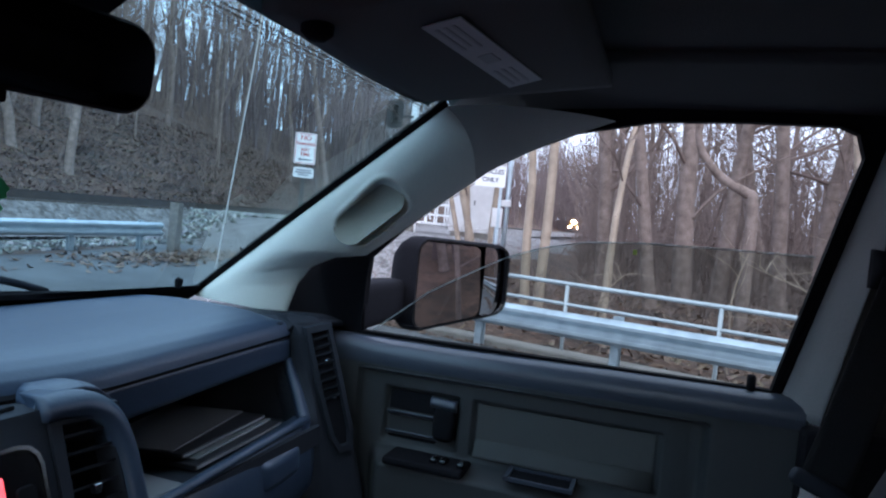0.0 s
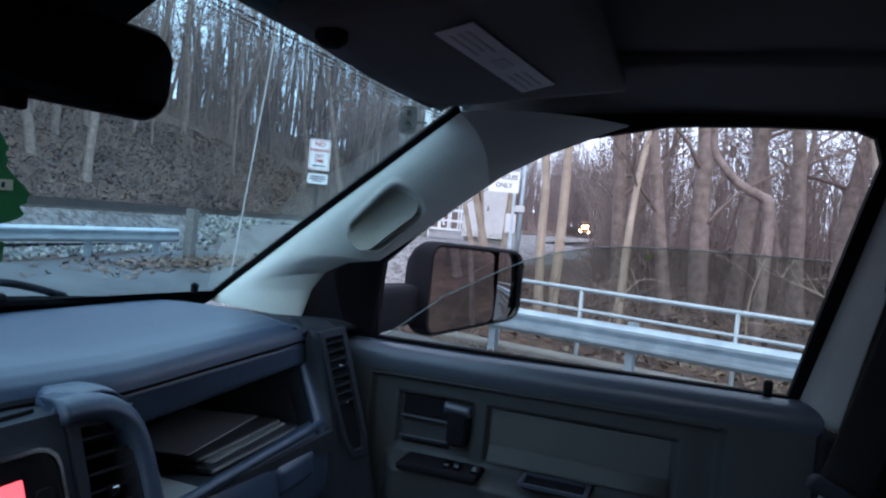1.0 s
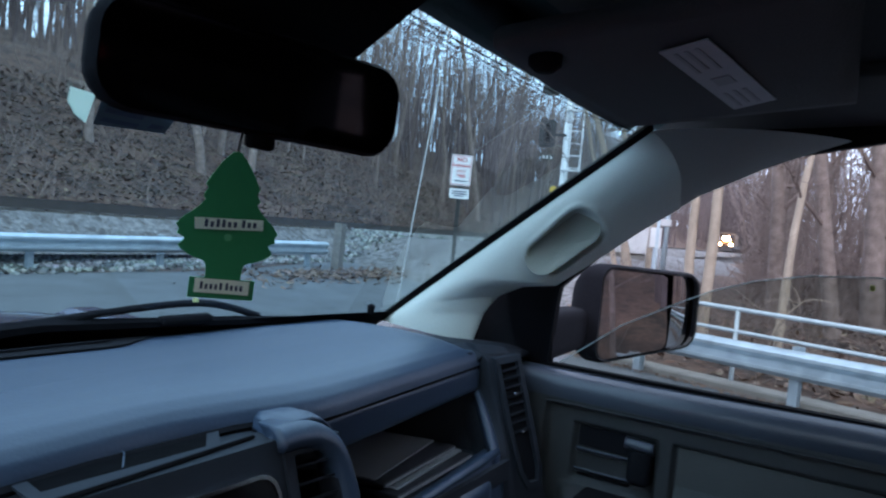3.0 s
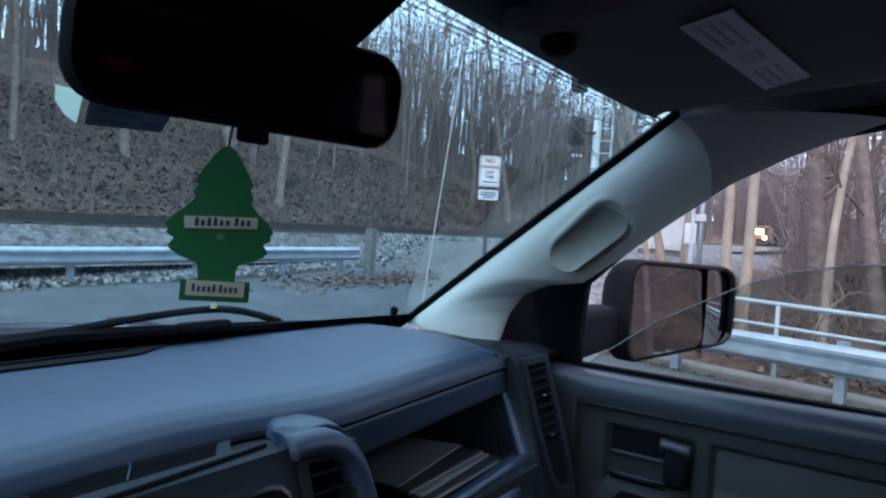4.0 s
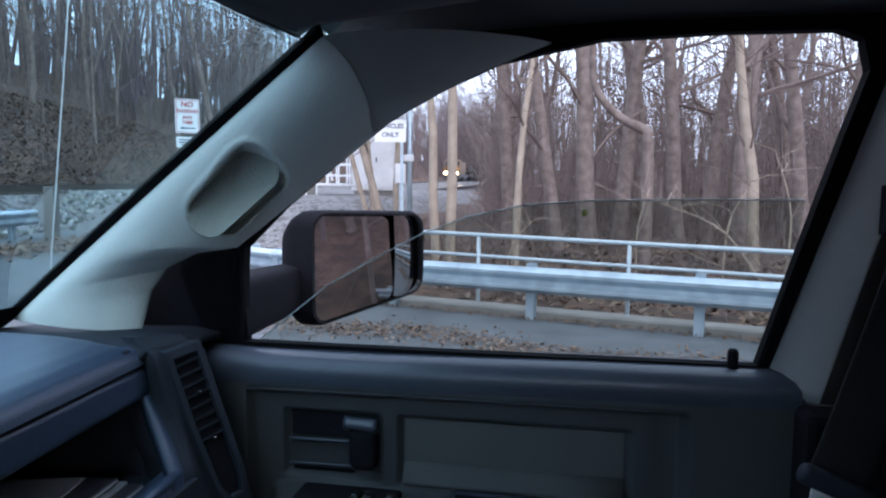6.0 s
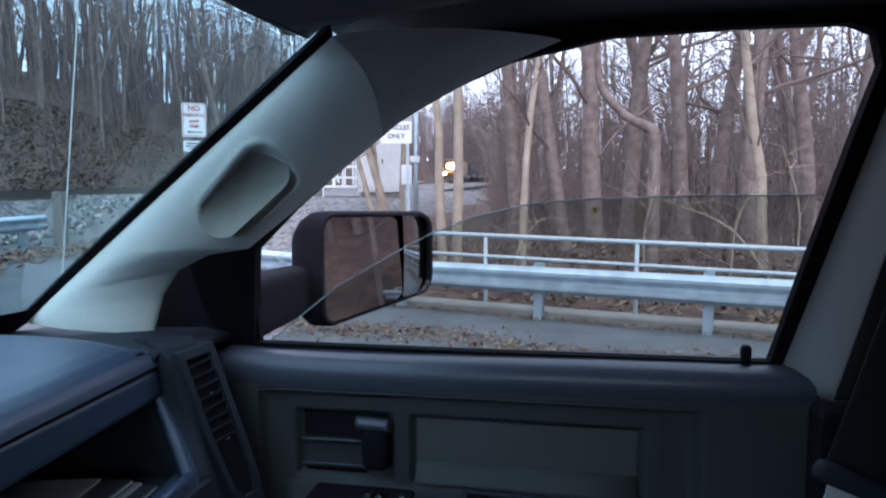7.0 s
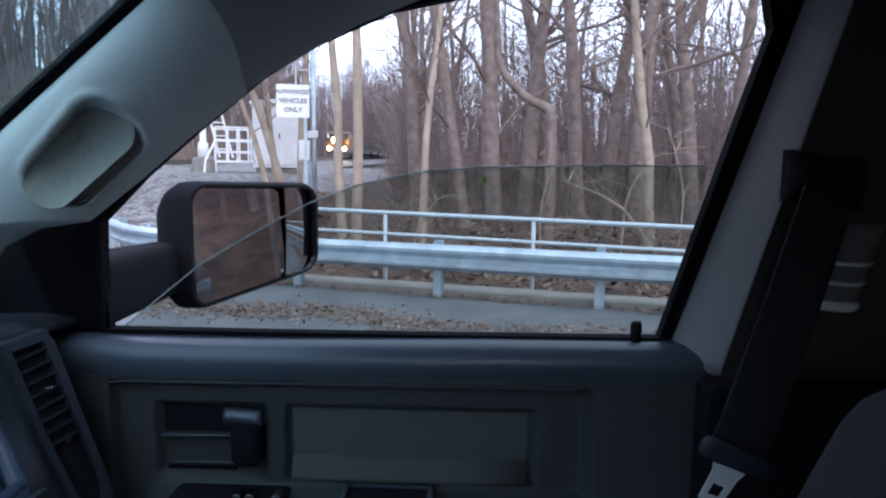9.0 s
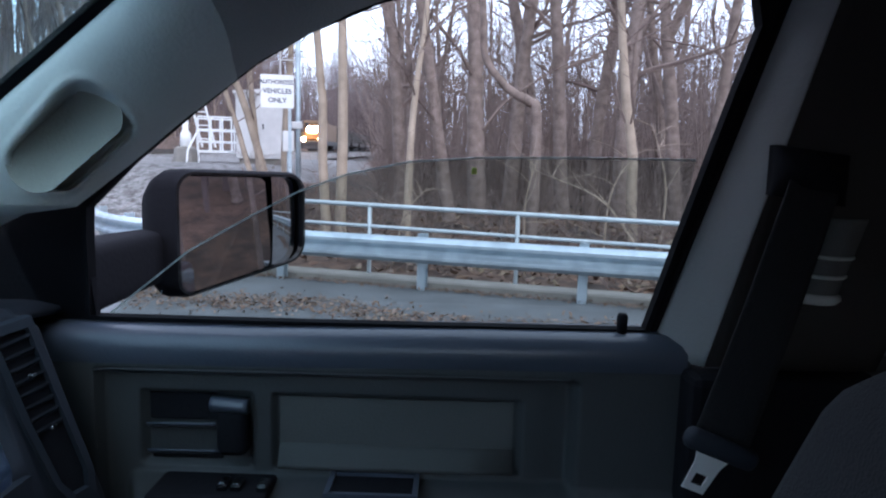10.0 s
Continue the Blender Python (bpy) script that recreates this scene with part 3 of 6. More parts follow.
# a tree with one crooked limb
ck = thing("tree", "thin tree with a crooked kinked limb behind the railing", "tree", "near trees", pose(12.78, -1.5, land(12.78, -1.5) - 0.1))
bm = bmesh.new()
tube(bm, curve([(0, 0, -0.2), (0.0, -0.02, 1.2), (0, 0.0, 2.55), (0.02, 0.12, 2.74), (0.06, 0.45, 2.92), (0.08, 0.72, 3.16), (0.08, 1.0, 3.6), (0.07, 1.06, 4.5), (0.1, 1.2, 6.5)], 4), [0.12 - 0.0022 * i for i in range(33)], 8)
part("trunk", bm, BARK, ck, smooth=True)
bm = bmesh.new()
tube(bm, curve([(0.08, 1.0, 2.2), (0.05, 0.6, 2.72), (-0.02, 0.0, 3.15), (-0.1, -0.55, 3.45), (-0.2, -1.3, 3.62)], 4), [0.035 - 0.0017 * i for i in range(17)], 5)
part("branch", bm, BARK, ck, smooth=True)

# saplings at the railing
for k, (a, b, c) in enumerate((((9.43, -2.15, 0), (9.42, -2.2, 1.28), (9.36, -2.5, 1.9)), ((9.25, -3.0, 0), (9.4, -2.2, 1.15), (9.6, -1.4, 1.55)), ((9.6, 0.9, 0), (9.62, 0.75, 0.7), (9.7, 0.45, 1.1)), ((9.9, -1.1, 0), (9.9, -1.05, 1.1), (9.85, -1.2, 1.8)), ((10.4, -3.2, 0), (10.4, -3.3, 1.3), (10.3, -3.0, 2.3)))):
    sp = thing("sapling", "thin bare sapling growing behind the railing", "sapling", "saplings", pose(a[0], a[1], land(a[0], a[1]) - 0.05))
    bm = bmesh.new()
    o = V(a)
    main = curve([V((0, 0, -0.1)), V(b) - o, V(c) - o], 5)
    tube(bm, main, [0.02 - 0.0013 * i for i in range(len(main))], 5)
    part("stem", bm, PALEBARK, sp)
    rng = random.Random(40 + k)
    w = Wood()
    for _ in range(9):
        q = main[rng.randint(3, len(main) - 1)]
        w.limb(wander(rng, q, (rng.gauss(0, 0.5), rng.gauss(0, 0.8), rng.uniform(0.1, 1)), rng.uniform(0.4, 0.9), 4, 0.2), 0.007, 0.002, 3)
    raw("twigs", w.v, w.f, PALEBARK, sp)

# a fallen limb and brush by the railing
br = tagged(new("brush"), "tangle of thin bare brush on the woodland edge", "brush", kind="stuff")
rng = random.Random(8)
w = Wood()
for _ in range(800):
    p = G0 + U * rng.uniform(-14, 5) + N * rng.uniform(1.1, 9)
    z = land(p.x, p.y)
    d = V((rng.gauss(0, 0.5), rng.gauss(0, 0.7), rng.uniform(0.2, 1.2)))
    ln = rng.uniform(0.5, 1.9)
    st = wander(rng, (p.x, p.y, z - 0.05), d, ln, 5, 0.18)
    w.limb(st, 0.009, 0.003, 3)
    for _ in range(3):
        q = st[rng.randint(2, 5)]
        w.limb(wander(rng, q, (rng.gauss(0, 0.7), rng.gauss(0, 0.7), rng.uniform(0, 1)), ln * 0.4, 3, 0.2), 0.005, 0.002, 3)
bo = raw("stems", w.v, w.f, TWIG, br)

# the wood: a few shapes, planted many times
shapes = [bare_tree("tree", 300 + i, h, r, (0, 0), 0.25, 14, 6, BARK, GREY, i % 2 == 0) for i, (h, r) in enumerate(((15, 0.13), (17, 0.17), (13, 0.09), (18, 0.2), (14, 0.08), (16, 0.14)))]
rng = random.Random(5)
spots = []


def open_line(x, y):
    """The open strip beside the track, down which the train is seen."""
    return 14 < x < 185 and 0.118 * x < y < min(0.235 * x, track_y(x) - 2)


def clear_of(x, y, gap):
    return all((x - a) ** 2 + (y - b) ** 2 > gap * gap for a, b in spots)


tries = 0
while len(spots) < 44 and tries < 6000:
    tries += 1
    d, a = 22 + 45 * rng.random() ** 1.1, radians(rng.uniform(-40, 7.5))
    x, y = d * math.cos(a), d * math.sin(a)
    if clear_of(x, y, 1.7) and y < track_y(x) - 8 and not open_line(x, y):
        spots.append((x, y))
flat_count = len(spots)
tries = 0
while len(spots) < 165 and tries < 6000:
    tries += 1
    x, q = rng.uniform(-14, 75), 6.0 + 32 * rng.random() ** 1.2
    y = track_y(x) + q
    if clear_of(x, y, 2.0):
        spots.append((x, y))
# behind the truck, as the mirrors show
for _ in range(70):
    x, y = rng.uniform(-12, 16), rng.uniform(-34, -9)
    if (x > 3.0 or y < -15) and clear_of(x, y, 2.2):
        spots.append((x, y))
for i, (x, y) in enumerate(spots):
    s = rng.uniform(0.8, 1.15)
    ob = shapes[i] if i < len(shapes) else copy_thing(shapes[rng.randrange(len(shapes))], Matrix())
    plant(ob, x, y, rng.uniform(0, 360), s, 0.1)


def far_wood():
    """Distant bare woods: slim stems and brushy tops in one body."""
    rng = random.Random(21)
    w = Wood()
    for i in range(4100):
        if i > 3300:
            x = rng.uniform(188, 285)
            y = x * rng.uniform(0.06, 0.19)
        elif i % 7 == 3:
            x = rng.uniform(42, 190)
            y = track_y(x) + rng.uniform(4.5, 30)
        elif i % 9 == 0:
            x = rng.uniform(-40, 95)
            y = track_y(x) + rng.uniform(22, 60)
        elif i % 2:
            a, d = radians(rng.uniform(-75, 8)), rng.uniform(55, 150)
            x, y = d * math.cos(a), d * math.sin(a)
            if y > track_y(x) - 6 or rng.random() < 0.4:
                continue
        elif i % 8 == 2:
            x, y = rng.uniform(-30, 22), rng.uniform(-75, -24)
        elif i % 4 == 0:
            x = rng.uniform(-45, 190)
            y = track_y(x) + rng.uniform(28, 62) + (4 if x > 70 else 0) - (18 if x > 85 else 0)
        else:
            x = rng.uniform(60, 260)
            y = track_y(x) + (rng.uniform(5, 45) if rng.random() < 0.75 else -rng.uniform(5, 30))
        crest = y > track_y(x) + 20 and x < 70
        if open_line(x, y) or (crest and x > 0.9 * y and rng.random() < 0.50):
            continue
        z, h = land(x, y), rng.uniform(9, 17) * (1.7 if i > 3300 else 1)
        st = wander(rng, (x, y, z - 0.3), (rng.gauss(0, 0.05), rng.gauss(0, 0.05), 1), h, 4, 0.05)
        w.limb(st, rng.uniform(0.1, 0.2), 0.03, 4)
        for _ in range(11):
            k = rng.randint(1, 4)
            b = wander(rng, st[k], (rng.gauss(0, 0.7), rng.gauss(0, 0.7), rng.uniform(0.1, 1.2)), h * rng.uniform(0.12, 0.3), 3, 0.2)
            w.limb(b, 0.035, 0.012, 3)
            for _ in range(2):
                w.limb(wander(rng, b[rng.randint(1, 3)], (rng.gauss(0, 0.8), rng.gauss(0, 0.8), rng.uniform(-0.1, 1)), h * 0.1, 2, 0.2), 0.02, 0.008, 3)
    ob = raw("far_woods", w.v, w.f, WOODLAND, None, "distant bare woods on the hill and along the line")
    tagged(ob, "", "woods", kind="stuff")
    # undergrowth on the hill and along the wood's floor
    w = Wood()
    for i in range(5200):
        if i % 2:
            x = rng.uniform(-12, 60)
            y = track_y(x) + rng.uniform(4, 30)
            if rng.random() < 0.5:
                continue
        else:
            a, d = radians(rng.uniform(-45, 9)), rng.uniform(17, 70)
            x, y = d * math.cos(a), d * math.sin(a)
            if y > track_y(x) - 4:
                continue
        if open_line(x, y):
            continue
        z = land(x, y)
        for _ in range(3):
            w.limb(wander(rng, (x, y, z - 0.05), (rng.gauss(0, 0.4), rng.gauss(0, 0.4), 1), rng.uniform(0.5, 2.6), 3, 0.15), 0.016, 0.004, 3)
    for i in range(2300):
        if i % 3:
            x = rng.uniform(-25, 75)
            y = track_y(x) + rng.uniform(12, 52)
        else:
            a, d = radians(rng.uniform(-42, 8)), rng.uniform(19, 75)
            x, y = d * math.cos(a), d * math.sin(a)
            if y > track_y(x) - 5:
                continue
        if open_line(x, y) or (i % 3 and rng.random() < 0.5):
            continue
        h = rng.uniform(2.5, 7.5)
        st = wander(rng, (x, y, land(x, y) - 0.1), (rng.gauss(0, 0.12), rng.gauss(0, 0.12), 1), h, 4, 0.1)
        w.limb(st, 0.03, 0.008, 3)
        for _ in range(6):
            b = wander(rng, st[rng.randint(1, 4)], (rng.gauss(0, 0.7), rng.gauss(0, 0.7), rng.uniform(0.1, 1)), h * rng.uniform(0.15, 0.4), 3, 0.2)
            w.limb(b, 0.014, 0.005, 3)
    # thin young trees standing close in the middle distance
    for i in range(1500):
        a, d = radians(rng.uniform(-40, 7)), rng.uniform(24, 75)
        x, y = d * math.cos(a), d * math.sin(a)
        if y > track_y(x) - 5 or open_line(x, y):
            continue
        h = rng.uniform(4, 9)
        st = wander(rng, (x, y, land(x, y) - 0.1), (rng.gauss(0, 0.1), rng.gauss(0, 0.1), 1), h, 4, 0.1)
        w.limb(st, rng.uniform(0.025, 0.06), 0.01, 3)
        for _ in range(7):
            w.limb(wander(rng, st[rng.randint(1, 4)], (rng.gauss(0, 0.7), rng.gauss(0, 0.7), rng.uniform(0.2, 1.2)), h * rng.uniform(0.15, 0.4), 3, 0.2), 0.015, 0.005, 3)
    ob = raw("undergrowth", w.v, w.f, TWIG, None, "thin leafless undergrowth among the trees")
    tagged(ob, "", "undergrowth", kind="stuff")


far_wood()


# ---- signs and railway fittings ----
def letters(text, size, m, material, parent, depth=0.002):
    cu = bpy.data.curves.new("lettering", "FONT")
    cu.body, cu.size, cu.align_x, cu.align_y, cu.extrude = text, size, "CENTER", "CENTER", depth
    cu.offset = size * 0.02
    tmp = bpy.data.objects.new("lettering", cu)
    me = bpy.data.meshes.new_from_object(tmp)
    bpy.data.objects.remove(tmp)
    me.materials.clear()
    me.materials.append(material)
    ob = new("lettering", me)
    ob.parent, ob.matrix_local = parent, m
    return ob


def sign_panel(bm, w, h, r=0.02):
    pts = []
    for cx, cz, a0 in ((w / 2 - r, h / 2 - r, 0), (-w / 2 + r, h / 2 - r, 90), (-w / 2 + r, -h / 2 + r, 180), (w / 2 - r, -h / 2 + r, 270)):
        pts += [(cx + r * math.cos(radians(a0 + k * 30)), 0, cz + r * math.sin(radians(a0 + k * 30))) for k in range(4)]
    return plate(bm, pts, (0, 0.004, 0))


FACE = pose(0, -0.006, 0, 90, 0, 0)


def no_parking():
    x, y = 8.36, 5.16
    t = thing("no_parking_sign", "white no-parking sign with red letters on a steel post", "sign", m=pose(x, y, 0, 0, 0, -57))
    bm = bmesh.new()
    box(bm, (-0.03, 0.006, land(x, y) - 0.2), (0.03, 0.036, 2.76), 0.004)
    part("post", bm, BLACKMETAL, t)
    bm = bmesh.new()
    sign_panel(bm, 0.315, 0.465)
    p = part("panel", bm, WHITE, t)
    p.location = (0, 0, 2.545)
    bm = bmesh.new()
    ring(bm, [(-0.145, -0.002, -0.22), (0.145, -0.002, -0.22), (0.145, -0.002, 0.22), (-0.145, -0.002, 0.22)], [(-0.137, -0.002, -0.212), (0.137, -0.002, -0.212), (0.137, -0.002, 0.212), (-0.137, -0.002, 0.212)], (0, 0.0015, 0))
    part("border", bm, REDINK, p)
    letters("NO", 0.10, pose(0, -0.004, 0.155) @ pose(0, 0, 0, 90), REDINK, p)
    letters("PARKING", 0.065, pose(0, -0.004, 0.065) @ pose(0, 0, 0, 90), REDINK, p)
    letters("ANY", 0.065, pose(0, -0.004, -0.02) @ pose(0, 0, 0, 90), REDINK, p)
    letters("TIME", 0.065, pose(0, -0.004, -0.09) @ pose(0, 0, 0, 90), REDINK, p)
    bm = bmesh.new()
    plate(bm, [(-0.10, -0.003, -0.165), (-0.06, -0.003, -0.185), (-0.06, -0.003, -0.173), (0.10, -0.003, -0.173), (0.10, -0.003, -0.157), (-0.06, -0.003, -0.157), (-0.06, -0.003, -0.145)], (0, 0.0015, 0))
    part("arrow", bm, DARKINK, p)
    bm = bmesh.new()
    sign_panel(bm, 0.30, 0.15)
    q = part("lower_panel", bm, WHITE, t)
    q.location = (0, 0, 2.185)
    for z, a in ((0.035, 0.11), (0.0, 0.12), (-0.035, 0.08)):
        bm = bmesh.new()
        box(bm, (-a, -0.003, z - 0.009), (a, -0.001, z + 0.009))
        part("text_bar", bm, DARKINK, q)


no_parking()


def vehicles_sign():
    x, y = 12.75, 3.42
    t = thing("access_sign", "white sign with dark lettering among thin trees", "sign", m=pose(x, y, 0, 0, 0, -75))
    bm = bmesh.new()
    box(bm, (0.20, 0.01, land(x, y) - 0.2), (0.26, 0.05, 3.1), 0.004)
    part("post", bm, STEEL, t)
    bm = bmesh.new()
    sign_panel(bm, 0.62, 0.62, 0.03)
    p = part("panel", bm, WHITE, t)
    p.location = (0, 0, 2.79)
    for s, z in (("AUTHORIZED", 0.17), ("VEHICLES", 0.0), ("ONLY", -0.17)):
        letters(s, 0.125 if len(s) < 10 else 0.105, pose(0, -0.004, z) @ pose(0, 0, 0, 90), DARKINK, p)


vehicles_sign()


def signal_pole():
    x, y = 12.99, 3.08
    g = land(x, y)
    t = thing("instrument_pole", "galvanised pole with ladder rungs and a grey control box", "pole", m=pose(x, y, 0, 0, 0, -75))
    bm = bmesh.new()
    tube(bm, [(0, 0, g - 0.2), (0, 0, 4.6)], 0.05, 10)
    part("pole", bm, STEEL, t, smooth=True)
    bm = bmesh.new()
    tube(bm, [(-0.33, 0.02, 2.9), (-0.33, 0.02, 4.6)], 0.018, 6)
    part("rail", bm, SILVER, t)
    for z in (3.1, 3.4, 3.7, 4.0, 4.3):
        bm = bmesh.new()
        tube(bm, [(-0.33, 0.02, z), (0, 0, z)], 0.014, 6)
        part("rung", bm, SILVER, t)
    bm = bmesh.new()
    box(bm, (-0.30, -0.12, 1.66), (-0.08, 0.06, 2.06), 0.015)
    b = part("control_box", bm, SILVER, t, "grey steel control box")
    bm = bmesh.new()
    box(bm, (-0.28, -0.13, 1.69), (-0.10, -0.122, 2.03), 0.003)
    part("lid", bm, SILVER, b)
    bm = bmesh.new()
    tube(bm, [(-0.19, -0.03, 1.66), (-0.19, -0.03, g - 0.1)], 0.028, 8)
    part("conduit", bm, STEEL, t)
    bm = bmesh.new()
    box(bm, (-0.13, -0.08, 2.1), (0.08, 0.06, 2.24), 0.02)
    part("junction_box", bm, SILVER, t)


signal_pole()


def bungalow():
    t = thing("signal_bungalow", "small pale aluminium railway signal cabinet on concrete footings", "signal cabinet", m=pose(20.05, 5.85, land(20.05, 5.85), 0, 0, -75))
    bm = bmesh.new()
    box(bm, (-0.68, -0.6, 0.15), (0.68, 0.75, 2.0), 0.02)
    b = part("body", bm, SILVER, t)
    bm = bmesh.new()
    plate(bm, [(-0.75, -0.7, 2.0), (0.75, -0.7, 2.0), (0.75, -0.7, 2.06), (0, -0.7, 2.14), (-0.75, -0.7, 2.06)], (0, 1.5, 0))
    part("roof", bm, SILVER, t)
    for x0, x1 in ((-0.6, -0.02), (0.02, 0.6)):
        bm = bmesh.new()
        box(bm, (x0, -0.622, 0.25), (x1, -0.604, 1.9), 0.006)
        d = part("door", bm, SILVER, t)
        bm = bmesh.new()
        box(bm, (x0 * 0.1 + (0.06 if x0 > 0 else -0.10), -0.65, 1.0), (x0 * 0.1 + (0.10 if x0 > 0 else -0.06), -0.622, 1.15), 0.004)
        part("handle", bm, BLACKMETAL, d)
    bm = bmesh.new()
    box(bm, (-0.6, -0.5, -0.3), (0.6, 0.65, 0.15), 0.02)
    part("footing", bm, CONCRETE, t)


bungalow()


def signal_mast():
    x, y = 20.25, 8.2
    g = land(x, y)
    t = thing("railway_signal", "white railway signal mast with ladder and black hooded heads", "railway signal", m=pose(x, y, g, 0, 0, -68))
    bm = bmesh.new()
    tube(bm, [(0, 0, -0.3), (0, 0, 0.0), (0, 0, 0.40), (0, 0, 0.46)], [0.42, 0.40, 0.32, 0.22], 10)
    part("foundation", bm, CONCRETE, t)
    bm = bmesh.new()
    tube(bm, [(0, 0, 0.4), (0, 0, 0.85), (0, 0, 0.95), (0, 0, 6.6)], [0.17, 0.15, 0.09, 0.085], 10)
    part("mast", bm, WHITE, t, "white painted mast", smooth=True)
    for sx in (0.12, 0.50):
        bm = bmesh.new()
        tube(bm, [(sx + 0.35, -0.25, 0.45), (sx, -0.2, 2.0), (sx, -0.2, 6.4)], 0.032, 6)
        part("ladder_rail", bm, WHITE, t)
    for i in range(15):
        bm = bmesh.new()
        z = 0.7 + i * 0.4
        o = max(0.0, (2.0 - z) / 1.55) * 0.35
        tube(bm, [(0.12 + o, -0.2, z), (0.5 + o, -0.2, z)], 0.018, 6)
        part("rung", bm, WHITE, t)
    for z in (2.6, 4.55, 6.0):
        bm = bmesh.new()
        box(bm, (-0.1, -0.25, z), (0.62, -0.1, z + 0.05), 0.008)
        part("bracket", bm, WHITE, t)
    # two black signal heads, each with hooded lenses
    for z in (3.75, 5.45):
        bm = bmesh.new()
        plate(bm, [(-0.62 + 0.27 * a, -0.32, z + 0.46 * b) for a, b in ((-1, -0.75), (-0.75, -1), (0.75, -1), (1, -0.75), (1, 0.75), (0.75, 1), (-0.75, 1), (-1, 0.75))], (0, 0.04, 0))
        h = part("signal_head", bm, BLACKMETAL, t, "black signal backing plate")
        bm = bmesh.new()
        box(bm, (-0.76, -0.28, z - 0.3), (-0.48, -0.05, z + 0.3), 0.03)
        part("lamp_case", bm, BLACKMETAL, h)
        for dz in (-0.2, 0.0, 0.2):
            bm = bmesh.new()
            tube(bm, [(-0.62, -0.33, z + dz), (-0.62, -0.55, z + dz - 0.02)], [0.085, 0.1], 10, cap=False)
            part("hood", bm, BLACKMETAL, h)
        bm = bmesh.new()
        box(bm, (-0.5, -0.16, z - 0.04), (0.0, -0.1, z + 0.04), 0.006)
        part("arm", bm, BLACKMETAL, t)
    bm = bmesh.new()
    box(bm, (-0.75, -0.2, 2.92), (-0.35, -0.18, 3.08), 0.004)
    p = part("number_plate", bm, BLACKMETAL, t)
    for k in range(3):
        bm = bmesh.new()
        box(bm, (-0.71 + 0.12 * k, -0.206, 2.95), (-0.64 + 0.12 * k, -0.2, 3.05))
        part("mark", bm, WHITE, p)
    bm = bmesh.new()
    tube(bm, [(-0.25, -0.25, 1.95), (-0.25, -0.22, 1.95)], 0.13, 14)
    part("disc", bm, YELLOW, t, "small round yellow marker")
    # the service platform with its white handrails
    bm = bmesh.new()
    box(bm, (0.35, -0.3, 0.28), (1.75, 1.0, 0.36), 0.01)
    pf = part("platform", bm, WHITE, t)
    for px_ in (0.35, 0.72, 1.05, 1.4, 1.75):
        for py_ in (-0.3, 1.0):
            bm = bmesh.new()
            tube(bm, [(px_, py_, -0.15 if px_ in (0.35, 1.75) else 0.32), (px_, py_, 1.36)], 0.026, 6)
            part("post", bm, WHITE, pf)
    for z in (0.62, 0.98, 1.36):
        bm = bmesh.new()
        tube(bm, [(0.35, -0.3, z), (1.75, -0.3, z), (1.75, 1.0, z), (0.35, 1.0, z)], 0.024, 6)
        part("handrail", bm, WHITE, pf)
    bm = bmesh.new()
    tube(bm, [(0.35, -0.3, 0.95), (0.05, -0.75, 0.35), (0.0, -0.8, -0.1)], 0.03, 6)
    part("stair_rail", bm, WHITE, pf)


signal_mast()


# ---- the train ----
def lamp(bm, x, y, z, r):
    tube(bm, [(x, y, z), (x - 0.06, y, z)], [r, r * 0.9], 12)


